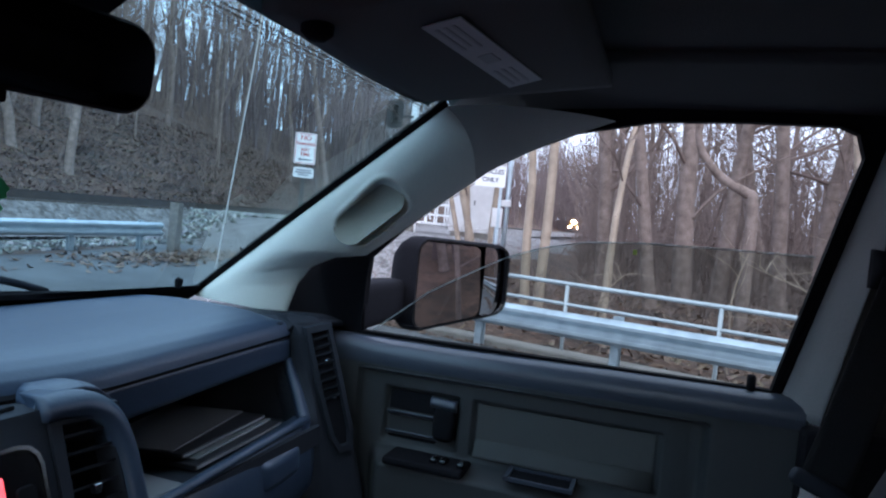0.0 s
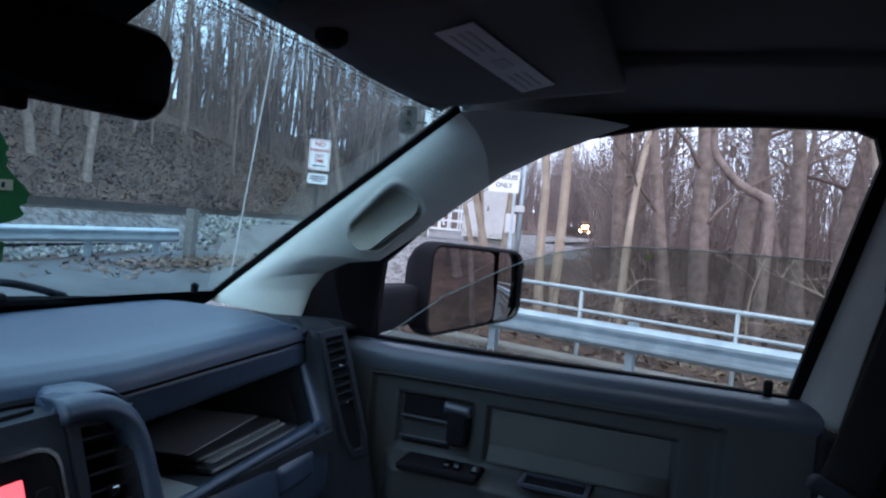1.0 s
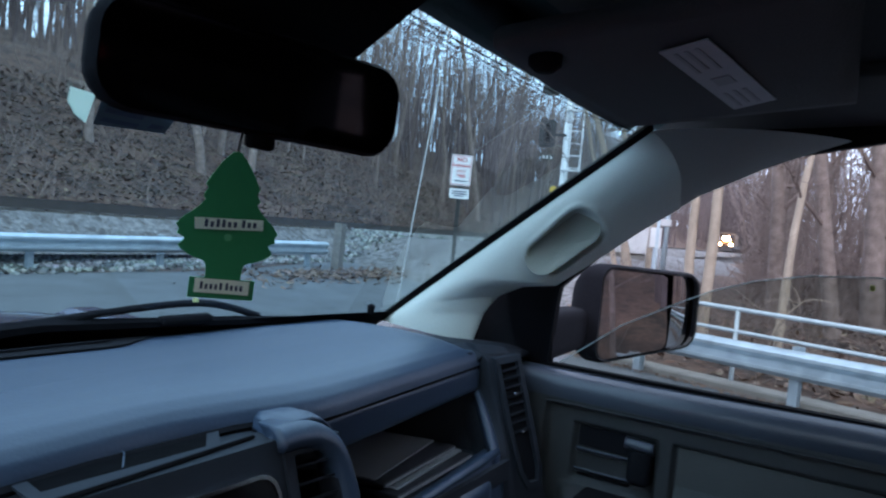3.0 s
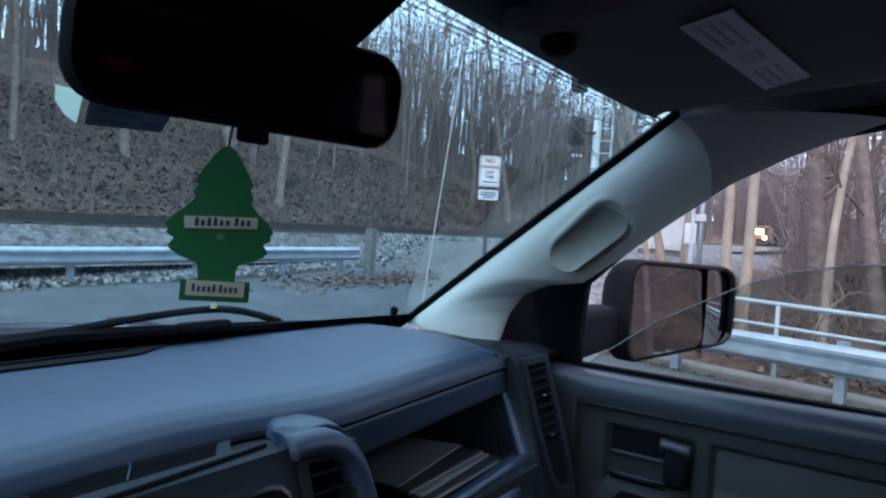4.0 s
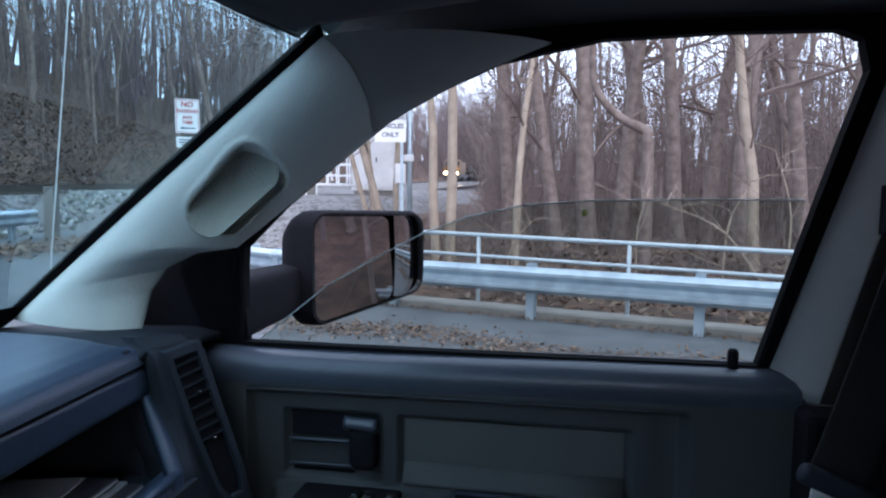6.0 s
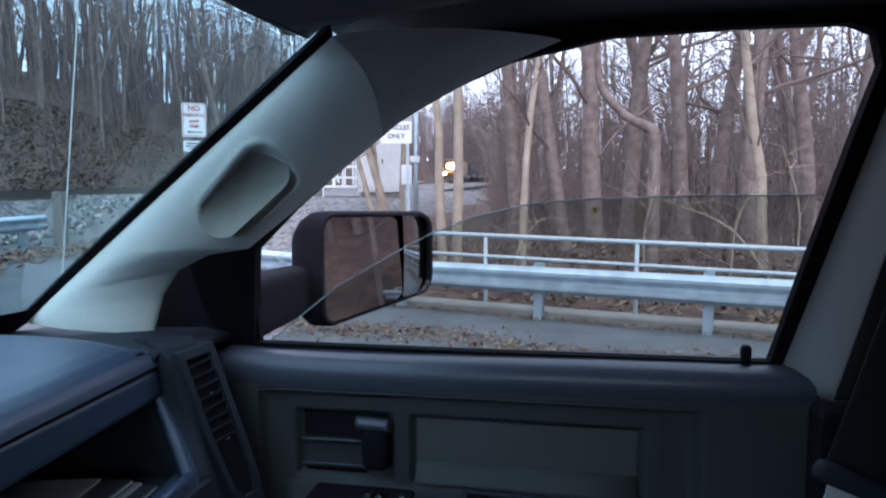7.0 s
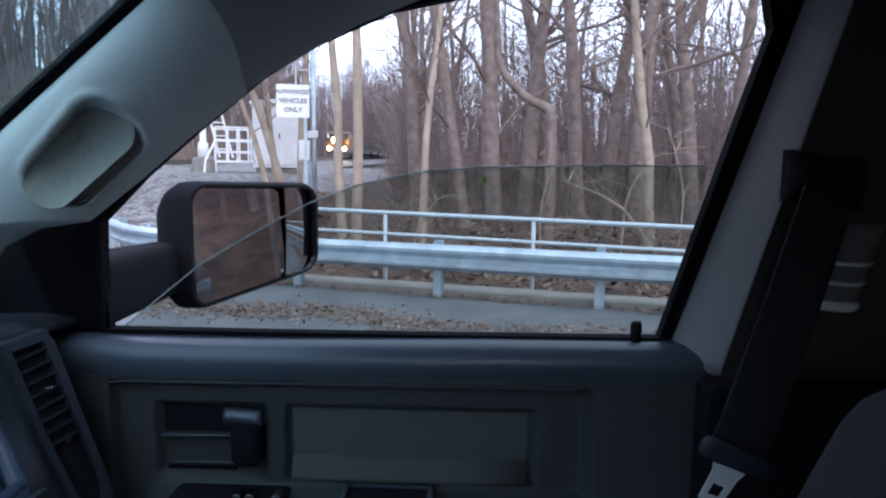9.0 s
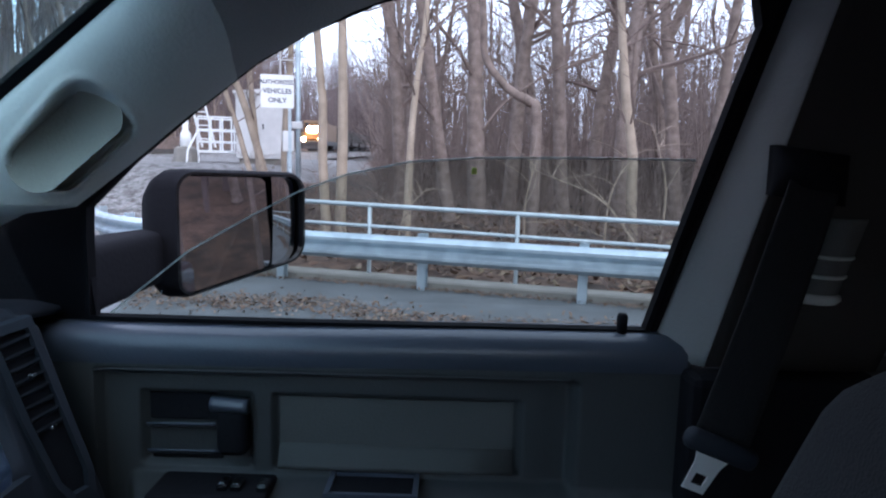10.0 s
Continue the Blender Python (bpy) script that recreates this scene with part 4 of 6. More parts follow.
def build_train():
    t = thing("freight_train", "freight locomotive with lit headlights hauling dark hopper cars", "train")
    # the nose faces -x in the train's own space
    bm = bmesh.new()
    box(bm, (0.3, -1.45, 0.75), (19.5, 1.45, 1.35), 0.05)
    part("frame", bm, LOCODARK, t)
    bm = bmesh.new()
    plate(bm, [(0.9, -0.75, 1.35), (0.55, -0.75, 1.6), (0.6, -0.75, 2.35), (0.95, -0.75, 2.5), (2.4, -0.75, 2.5), (2.4, -0.75, 1.35)], (0, 1.5, 0))
    part("nose", bm, LOCO, t, "orange short hood")
    bm = bmesh.new()
    plate(bm, [(2.4, -1.45, 1.35), (2.4, -1.45, 3.0), (2.55, -1.45, 3.75), (2.9, -1.45, 4.0), (4.8, -1.45, 4.0), (4.9, -1.45, 1.35)], (0, 2.9, 0))
    c = part("cab", bm, LOCO, t, "orange cab with dark windows")
    for a, b in ((-1.3, -0.72), (0.72, 1.3)):
        bm = bmesh.new()
        plate(bm, [(2.385, a, 2.95), (2.385, b, 2.95), (2.53, b, 3.68), (2.53, a, 3.68)], (-0.02, 0, 0))
        part("window", bm, GLOSSBLACK, c)
    bm = bmesh.new()
    box(bm, (4.9, -0.95, 1.35), (18.6, 0.95, 3.85), 0.12)
    part("long_hood", bm, LOCO, t)
    for i in range(4):
        bm = bmesh.new()
        tube(bm, [(15.2 + i * 0.9, 0, 3.85), (15.2 + i * 0.9, 0, 4.02)], 0.4, 12)
        part("fan", bm, LOCODARK, t)
    bm = bmesh.new()
    plate(bm, [(0.25, -1.4, 0.25), (0.25, 1.4, 0.25), (0.4, 1.4, 0.95), (0.4, -1.4, 0.95)], (0.05, 0, 0))
    part("plow", bm, LOCODARK, t)
    for s in (-1, 1):
        bm = bmesh.new()
        tube(bm, [(0.5, s * 1.3, 1.35), (0.5, s * 1.3, 2.3), (2.3, s * 1.42, 2.4)], 0.03, 6)
        part("handrail", bm, YELLOW, t)
        bm = bmesh.new()
        lamp(bm, 0.24, s * 1.05, 1.5, 0.26)
        part("ditch_light", bm, DITCH, t, "lit ditch light")
        # headlight disc made wider than the lamp, to stand for its glow
        bm = bmesh.new()
        lamp(bm, 0.50, s * 0.30, 2.75, 0.42)
        part("headlight", bm, LAMP, t, "bright lit headlight")
        # added glowing disc: the lamp's glare put into emission
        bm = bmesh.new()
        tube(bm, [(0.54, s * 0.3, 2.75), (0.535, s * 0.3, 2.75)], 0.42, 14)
        part("glare_disc", bm, GLARE, t, "orange glare disc behind the headlight")
    bm = bmesh.new()
    box(bm, (0.55, -0.62, 2.42), (0.95, 0.62, 3.05), 0.05)
    part("headlight_case", bm, LOCODARK, t)
    for k in range(6):
        bm = bmesh.new()
        x = (2.3, 4.2, 6.1, 13.0, 14.9, 16.8)[k]
        tube(bm, [(x, -0.8, 0.52), (x, 0.8, 0.52)], 0.5, 16)
        part("wheelset", bm, LOCODARK, t)
    for x in (4.2, 14.9):
        bm = bmesh.new()
        for s in (-1, 1):
            box(bm, (x - 2.6, s * 1.05 - 0.1, 0.35), (x + 2.6, s * 1.05 + 0.1, 0.8), 0.04)
        part("truck_frame", bm, LOCODARK, t)
    for k in range(5):
        x = 20.6 + 15.5 * k
        bm = bmesh.new()
        plate(bm, [(x, -1.5, 1.9), (x + 1.6, -1.5, 1.0), (x + 12.6, -1.5, 1.0), (x + 14.2, -1.5, 1.9), (x + 14.2, -1.5, 3.6), (x, -1.5, 3.6)], (0, 3.0, 0))
        car = part("hopper_car", bm, HOPPER, t, "dark hopper car")
        for i in range(10):
            bm = bmesh.new()
            box(bm, (x + 0.6 + 1.42 * i, -1.58, 1.5), (x + 0.72 + 1.42 * i, -1.5, 3.6))
            part("rib", bm, HOPPER, car)
        for a in (x + 1.2, x + 2.9, x + 11.3, x + 13.0):
            bm = bmesh.new()
            tube(bm, [(a, -0.8, 0.45), (a, 0.8, 0.45)], 0.43, 14)
            part("wheelset", bm, LOCODARK, car)
    return t


train = build_train()
TRAIN_X = [(0.0, 182.0), (1.0, 171.0), (2.5, 155.0), (4.5, 137.0), (6.0, 121.0), (7.5, 108.0), (9.0, 95.0), (10.0, 87.0)]


# ---- the pickup's cab ----
truck = thing("pickup_truck", "parked pickup truck with a grey interior and half-open window", "pickup truck")


def tp(name, bm, material, label="", parent=None, smooth=False):
    return part(name, bm, material, parent or truck, label, smooth)


def side_x(z, out=0.0):
    """The leaning plane of the side windows."""
    return 0.75 - 0.33 * (z - 1.34) + out


MID = -0.14


def mx(x):
    """The same place on the driver's side."""
    return 2 * MID - x


# outlines in the side plane: (y, z)
OPENING = [(0.520, 1.350), (0.300, 1.350), (0.050, 1.351), (-0.236, 1.353), (-0.256, 1.469), (-0.271, 1.565), (-0.289, 1.665), (-0.303, 1.735), (-0.291, 1.767), (-0.266, 1.777), (-0.150, 1.778), (-0.015, 1.774), (0.117, 1.752), (0.203, 1.718), (0.265, 1.685), (0.349, 1.626), (0.423, 1.571), (0.491, 1.512), (0.500, 1.460), (0.511, 1.400)]
OUTER = [(0.560, 1.31), (0.300, 1.31), (0.050, 1.31), (-0.275, 1.31), (-0.292, 1.467), (-0.309, 1.576), (-0.324, 1.660), (-0.338, 1.76), (-0.31, 1.80), (-0.243, 1.81), (-0.138, 1.81), (-0.015, 1.806), (0.14, 1.79), (0.235, 1.757), (0.30, 1.725), (0.385, 1.67), (0.46, 1.615), (0.56, 1.54), (0.60, 1.47), (0.59, 1.40)]


def in_side(pts, out=0.0, mirror=False):
    return [((mx(side_x(z, out)) if mirror else side_x(z, out)), y, z) for y, z in pts]


def build_door(mirror):
    s = -1 if mirror else 1
    door = part("door", ring(bmesh.new(), in_side(OUTER, 0.0, mirror), in_side(OPENING, 0.0, mirror), (0.014 * s, 0, 0)), BLACK, truck, "black-framed cab door")
    seal_in = [(y + (0.006 if y < 0.1 else -0.006), z + (0.006 if z < 1.5 else -0.006)) for y, z in OPENING]
    part("weatherstrip", ring(bmesh.new(), in_side(OPENING, -0.006, mirror), in_side(seal_in, -0.006, mirror), (0.020 * s, 0, 0)), RUBBER, door)
    bm = bmesh.new()
    x0, x1 = (0.70, 0.86) if not mirror else (mx(0.86), mx(0.70))
    if mirror:
        box(bm, (x0, -0.30, 0.55), (x1, 0.60, 1.345), 0.02)
        part("panel", bm, DOORTRIM, door)
        bm = bmesh.new()
        bm.faces.new([bm.verts.new(p) for p in in_side(OPENING, 0.02, True)])
        part("window_glass", bm, SIDEGLASS, door)
    return door


door = build_door(False)
driver_door = build_door(True)

# passenger door: the painted outside, and the layered trim inside
bm = bmesh.new()
box(bm, (0.775, -0.30, 0.5), (0.86, 0.62, 1.335), 0.02)
part("door_skin", bm, PAINT, door, "dark blue painted outside")
bm = bmesh.new()
prof = [(0.800, 1.343), (0.742, 1.349), (0.728, 1.346), (0.716, 1.337), (0.711, 1.322), (0.712, 1.300), (0.722, 1.285), (0.775, 1.283)]
rows = [[bm.verts.new((x, y, z + 0.008 * step(0.35, -0.2, y))) for x, z in prof] for y in (0.575, 0.3, 0.0, -0.28)]
for a, b in zip(rows, rows[1:]):
    for k in range(len(prof) - 1):
        bm.faces.new((a[k], a[k + 1], b[k + 1], b[k]))
part("sill_pad", bm, SILLTRIM, door, "rounded charcoal window sill", True)


def panel_surface(u, v):
    """The door's inner trim: a raised rim round a sunken field."""
    y, z = 0.585 - 0.87 * u, 1.325 - 0.62 * v
    ex = min(step(0.500, 0.492, y), step(-0.145, -0.130, y)) * step(1.294, 1.287, z) * step(0.98, 1.0, z)
    x = 0.712 + 0.018 * ex
    # the bay with the handle, and the flat insert
    x += 0.016 * step(0.447, 0.441, y) * step(0.292, 0.298, y) * step(1.260, 1.254, z) * step(1.152, 1.158, z)
    x += 0.012 * step(0.268, 0.262, y) * step(-0.072, -0.064, y) * step(1.260, 1.254, z) * step(1.150, 1.157, z)
    # a soft crease down the field's rear end, then the armrest below
    x += 0.004 * step(-0.085, -0.12, y) * ex
    x -= 0.060 * step(1.146, 1.124, z) * step(0.47, 0.42, y) * step(0.92, 0.98, z)
    return x, y, z


bm = bmesh.new()
sheet(bm, panel_surface, 230, 170, (0.05, 0, 0))
pan = part("trim_panel", bm, DOORTRIM, door, "charcoal moulded trim with a sunken field", True)
bm = bmesh.new()
sheet(bm, lambda u, v: (0.7385 + 0.001 * math.sin(u * 9), 0.258 - 0.318 * u, 1.252 - 0.066 * v), 12, 4, (0.004, 0, 0))
part("insert", bm, DOORINSERT, door, "slightly lighter cloth insert")
# ledge in the lighter insert tone: light on its upward face is painted
bm = bmesh.new()
sheet(bm, lambda u, v: (0.738 - 0.016 * v ** 0.7, 0.258 - 0.318 * u, 1.186 - 0.030 * v), 4, 6, (0.004, 0, 0))
part("insert_ledge", bm, DOORINSERT, door, "sloping ledge below the insert, lightened as it faces up", True)
# raised beads round the sunken field
bm = bmesh.new()
tube(bm, curve([(0.7135, 0.499, 1.18), (0.7135, 0.499, 1.275), (0.7130, 0.490, 1.2905), (0.7130, 0.40, 1.2925), (0.7130, 0.0, 1.2945), (0.7130, -0.13, 1.2950)], 5), 0.0015, 6)
part("field_bead", bm, DOORTRIM, door, smooth=True)
# handle bay
bm = bmesh.new()
box(bm, (0.741, 0.345, 1.214), (0.7455, 0.438, 1.252), 0.002)
part("handle_bay", bm, BLACK, door)
for z in (1.212, 1.174):
    bm = bmesh.new()
    sheet(bm, lambda u, v: (0.728 + 0.016 * v - 0.003 * math.sin(math.pi * v), 0.438 - 0.105 * u, z + 0.002 - 0.010 * v + 0.001 * u), 6, 6, (0.002, 0, -0.004))
    part("bay_rib", bm, SILLTRIM, door, smooth=True)
bm = bmesh.new()
box(bm, (0.741, 0.338, 1.158), (0.7455, 0.436, 1.168), 0.002)
part("bay_slot", bm, BLACK, door)
bm = bmesh.new()
sheet(bm, lambda u, v: (0.716 - 0.007 * math.sin(math.pi * v), 0.345 - 0.050 * u, 1.256 - 0.020 * v - 0.003 * u), 8, 6, (0.01, 0, 0))
part("door_handle", bm, SILLTRIM, door, "dark plastic pull handle", True)
bm = bmesh.new()
box(bm, (0.712, 0.296, 1.172), (0.742, 0.340, 1.240), 0.014, None, 4)
part("handle_grip", bm, BLACK, door, smooth=True)
# window and lock switches on the armrest
bm = bmesh.new()
box(bm, (0.655, 0.258, 1.132), (0.728, 0.412, 1.147), 0.006)
sw = part("switch_plate", bm, BLACK, door)
for y in (0.318, 0.300, 0.266):
    bm = bmesh.new()
    box(bm, (0.672, y - 0.007, 1.146), (0.698, y + 0.007, 1.156), 0.003)
    part("switch", bm, GLOSSBLACK, sw)
    bm = bmesh.new()
    box(bm, (0.676, y - 0.003, 1.1555), (0.681, y + 0.003, 1.158))
    part("switch_mark", bm, CHROME, sw)
bm = bmesh.new()
ring(bm, [(0.664, 0.185, 1.147), (0.728, 0.185, 1.147), (0.728, 0.065, 1.147), (0.664, 0.065, 1.147)], [(0.670, 0.178, 1.147), (0.722, 0.178, 1.147), (0.722, 0.072, 1.147), (0.670, 0.072, 1.147)], (0, 0, 0.006))
part("pull_cup", bm, SILLTRIM, door)
bm = bmesh.new()
box(bm, (0.669, 0.071, 1.143), (0.723, 0.179, 1.1485))
part("cup_floor", bm, BLACK, door)
# lock pin
bm = bmesh.new()
tube(bm, [(0.738, -0.199, 1.335), (0.738, -0.199, 1.376), (0.738, -0.199, 1.381)], [0.006, 0.0075, 0.005], 10)
lk = part("lock_pin", bm, BLACK, door, smooth=True)
bm = bmesh.new()
tube(bm, [(0.738, -0.199, 1.340), (0.738, -0.199, 1.350)], [0.014, 0.010], 12)
part("lock_collar", bm, BLACK, lk)
# half-lowered window
top_edge = [(0.500, 1.354), (0.440, 1.400), (0.376, 1.449), (0.284, 1.501), (0.225, 1.532), (0.161, 1.556), (0.085, 1.573), (0.0, 1.580), (-0.125, 1.583), (-0.262, 1.584)]
pane = top_edge + [(-0.262, 1.30), (0.500, 1.30)]
bm = bmesh.new()
vs = [bm.verts.new((side_x(z, 0.018), y, z)) for y, z in pane]
bm.faces.new(vs)
gl_ = part("window_glass", bm, SIDEGLASS, door, "lowered tinted window glass")
bm = bmesh.new()
tube(bm, [(side_x(z, 0.018), y, z) for y, z in top_edge], 0.0014, 4)
part("glass_edge", bm, mat("glass_edge_grey", (0.42, 0.47, 0.46), 0.4, 0, 0.05), gl_)
bm = bmesh.new()
box(bm, (side_x(1.565, 0.0165), 0.002, 1.560), (side_x(1.565, 0.0175), 0.008, 1.568))
part("glass_mark", bm, mat("yellow_green_dot", (0.45, 0.55, 0.10), 0.6, 0, 0.05), gl_)

# the black sail in the window's front corner
bm = bmesh.new()
plate(bm, in_side([(0.511, 1.33), (0.500, 1.46), (0.492, 1.53), (0.62, 1.53), (0.76, 1.42), (0.76, 1.33)], 0.0), (0.012, 0, 0))
tp("sail_panel", bm, BLACK, "matt black triangular sail")

# side mirror on its folding arm
MN = V((-0.59, -0.81, 0)).normalized()
MU = V((0.81, -0.59, 0)).normalized()
MC = V((1.140, 0.422, 1.437))


def mirror_pt(u, z, back=0.0):
    p = MC + MU * u - MN * back
    return V((p.x, p.y, z))


def rounded(u0, u1, z0, z1, r, tilt=0.0, back=0.0, n=5):
    pts = []
    for cu, cz, a0 in ((u1 - r, z1 - r, 0), (u0 + r, z1 - r, 90), (u0 + r, z0 + r, 180), (u1 - r, z0 + r, 270)):
        for k in range(n):
            a = radians(a0 + 90 * k / (n - 1))
            u, z = cu + r * math.cos(a), cz + r * math.sin(a)
            pts.append(mirror_pt(u, z + tilt * (u - u0) * (1 if cz < 1.44 else -0.15), back))
    return pts


bm = bmesh.new()
levels = [(0.0, 0.0), (0.012, 0.005), (0.035, 0.004), (0.065, -0.006), (0.09, -0.024), (0.105, -0.05), (0.11, -0.08)]
rings_ = [[bm.verts.new(p) for p in rounded(-0.150 - e * 0.3 - 0.02 * (b > 0.02), 0.142 + e * 0.4, 1.318 - e, 1.545 + e, 0.035, 0.16, b)] for b, e in levels]
for a, b in zip(rings_, rings_[1:]):
    for k in range(len(a)):
        bm.faces.new((a[k], a[(k + 1) % len(a)], b[(k + 1) % len(a)], b[k]))
bm.faces.new(rings_[-1])
smh = tp("side_mirror", bm, BLACK, "black tow mirror housing", smooth=True)
bm = bmesh.new()
ring(bm, rounded(-0.150, 0.142, 1.318, 1.545, 0.035, 0.16, 0.0), rounded(-0.144, 0.136, 1.323, 1.540, 0.032, 0.16, 0.0), -MN * 0.012)
part("rim", bm, GLOSSBLACK, smh)
bm = bmesh.new()
bm.faces.new([bm.verts.new(p) for p in [mirror_pt((q - MC).dot(MU), q.z, 0.008 + 0.075 * (q.z - 1.43)) for q in rounded(-0.141, 0.056, 1.326, 1.537, 0.022, 0.16, 0.0)]])
part("mirror_glass", bm, MIRROR, smh, "flat mirror glass")
bm = bmesh.new()


def convex(u, v):
    uu, zz = 0.060 + 0.073 * u, 1.358 + 0.176 * v
    return mirror_pt(uu, zz, 0.006 + 0.014 * u - 0.0018 * (1 - (2 * u - 1) ** 2) - 0.004 * (1 - (2 * v - 1) ** 2))


sheet(bm, convex, 14, 20)
part("spot_mirror", bm, MIRROR, smh, "narrow convex spot mirror", True)
bm = bmesh.new()


def arm(u, v):
    """A tapered, rounded arm from the door to the mirror's head."""
    a = 2 * math.pi * v
    ca, sa = math.cos(a), math.sin(a)
    ca, sa = math.copysign(abs(ca) ** 0.4, ca), math.copysign(abs(sa) ** 0.4, sa)
    return 0.76 + 0.30 * u, 0.60 - 0.03 * u + (0.055 - 0.02 * u) * ca, 1.389 + 0.004 * u + (0.056 - 0.010 * u) * sa


sheet(bm, arm, 10, 40)
part("mirror_arm", bm, BLACK, smh, "black folding arm", True)

# windshield
def ws(x, z):
    """The raked windshield, bowed forward in the middle."""
    e = abs((x - MID) / 0.72)
    return V((x, 0.834 - 1.58 * (z - 1.428) + 0.05 * (1 - min(1.3, e) ** 2), z))


def ws_half(z):
    return 0.664 - 0.42 * (z - 1.428)


ZT = 1.775


def ws_top(x):
    return ZT - 0.028 * step(0.35, 0.75, abs(x - MID))


bm = bmesh.new()
sheet(bm, lambda u, v: ws(MID + (2 * u - 1) * (ws_half(1.30 + 0.5 * v) + MID * 0 + 0.16), 1.30 + 0.5 * v), 24, 12)
tp("windshield", bm, WINDSHIELD, "bluish tinted windshield", smooth=True)
# the dark printed border along the passenger pillar and the base
bm = bmesh.new()


def edge_f(s):
    z = 1.385 + (1.762 - 1.385) * s
    x = 0.690 - 0.166 * s ** 0.9
    return V((x, 0.875 - 0.570 * s, z))


def border(u, v):
    p = edge_f(u)
    return p + V((-0.012 * v, -0.004, 0.010 * v + 0.001))


sheet(bm, border, 24, 1, (0, 0.004, 0.002))
tp("windshield_border", bm, RUBBER, "black windshield border")
bm = bmesh.new()
sheet(bm, lambda u, v: ws(0.70 - 1.68 * u, 1.355 + 0.055 * v) + V((0, -0.004, 0)), 30, 2, (0, 0.003, 0))
tp("cowl_border", bm, RUBBER, "black border at the windshield's base")


# pillar trim with a sunk grab handle
REAR_EDGE = [(0.0, 0.690, 0.655, 1.375), (0.06, 0.686, 0.633, 1.437), (0.12, 0.682, 0.604, 1.474), (0.21, 0.676, 0.553, 1.498), (0.31, 0.666, 0.484, 1.509), (0.44, 0.658, 0.413, 1.561), (0.56, 0.642, 0.339, 1.616), (0.72, 0.623, 0.246, 1.679), (0.87, 0.606, 0.145, 1.728), (1.0, 0.594, 0.05, 1.762)]


def edge_r(s):
    for (s0, *a), (s1, *b) in zip(REAR_EDGE, REAR_EDGE[1:]):
        if s <= s1:
            return V(a).lerp(V(b), (s - s0) / (s1 - s0))
    return V(REAR_EDGE[-1][1:])


GA, GB = V((0.588, 0.484, 1.557)), V((0.586, 0.414, 1.615))


def pillar_base(u, v):
    """A place on the pillar, the way inwards, and the distance from the grab recess's axis."""
    p = edge_f(u).lerp(edge_r(u), v)
    inward = V((-0.84, -0.48, 0.10)).normalized()
    p = p + inward * (0.048 * math.sin(math.pi * v ** 0.85) ** 0.75 * (1 - 0.25 * u))
    seg, q = GB - GA, p - GA
    t = max(0.0, min(1.0, q.dot(seg) / seg.length_squared))
    d = q - seg * t
    return p, inward, V((0, d.y, d.z)).length - 0.002 * t


def pillar(u, v):
    p, inward, d = pillar_base(u, v)
    return p - inward * (0.055 * (1 - step(0.0225, 0.028, d))) + inward * 0.0025 * max(0, 1 - abs(d - 0.033) / 0.006)


# upper pillar end past the seam, its shade under the roof painted in grey
bm = bmesh.new()
sheet(bm, lambda u, v: pillar(0.985 - 0.33 * v + (0.015 + 0.33 * v) * u, v) + V((0.001, 0.0, 0.0015)), 30, 40)
tp("shaded_roof_corner", bm, CORNER, "roof corner trim, pillar shade painted into its grey", smooth=True)
bm = bmesh.new()
sheet(bm, lambda u, v: pillar((1.0 - 0.33 * v) * u, v), 130, 70)
pt = tp("pillar_trim", bm, PILLAR, "pale grey pillar trim with a sunk grab handle", smooth=True)
# a dish set into the grab recess, darker than the pillar trim
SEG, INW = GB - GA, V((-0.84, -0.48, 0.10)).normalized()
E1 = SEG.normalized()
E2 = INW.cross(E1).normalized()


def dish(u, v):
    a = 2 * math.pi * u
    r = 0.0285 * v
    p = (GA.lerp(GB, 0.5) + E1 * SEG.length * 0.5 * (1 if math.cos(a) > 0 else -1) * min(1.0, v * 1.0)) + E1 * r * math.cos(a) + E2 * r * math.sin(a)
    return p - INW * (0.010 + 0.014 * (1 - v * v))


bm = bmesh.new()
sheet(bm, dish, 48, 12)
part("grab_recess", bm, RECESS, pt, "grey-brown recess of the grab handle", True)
bm = bmesh.new()
sheet(bm, lambda u, v: (lambda p: V((mx(p.x), p.y, p.z)))(edge_f(u).lerp(edge_r(u), v)), 10, 4, (-0.02, 0, 0))
tp("pillar_trim", bm, PILLAR, "pale grey pillar trim")

# dash
def pad_front(x, s=0.0):
    """The pad's front line; over the centre stack it is set back."""
    return 0.523 + 0.10 * x + 0.050 * step(0.16, -0.10, x) * max(0.0, 1 - s / 0.20)


PAD = [(0.0, 0.0), (0.003, 0.011), (0.010, 0.021), (0.022, 0.0295), (0.040, 0.036), (0.066, 0.0405), (0.105, 0.0435), (0.16, 0.045), (0.23, 0.0445), (0.30, 0.041), (0.36, 0.033), (0.42, 0.020)]


def pad_z(x, s):
    """The height of the soft pad, s metres behind its seam."""
    for (a, za), (b, zb) in zip(PAD, PAD[1:]):
        if s <= b:
            break
    z = za + (zb - za) * (s - a) / (b - a)
    return 1.3605 - 0.008 * x + z - 0.026 * step(0.535, 0.625, x) * step(0.0, 0.05, s)


def pad(u, v):
    x = -0.98 + 1.575 * u
    s = 0.40 * v ** 1.7
    return x, pad_front(x, s) + s, pad_z(x, s)


bm = bmesh.new()
sheet(bm, pad, 170, 60)
dash = tp("dashboard", bm, DASH, "slate grey moulded dash top", smooth=True)


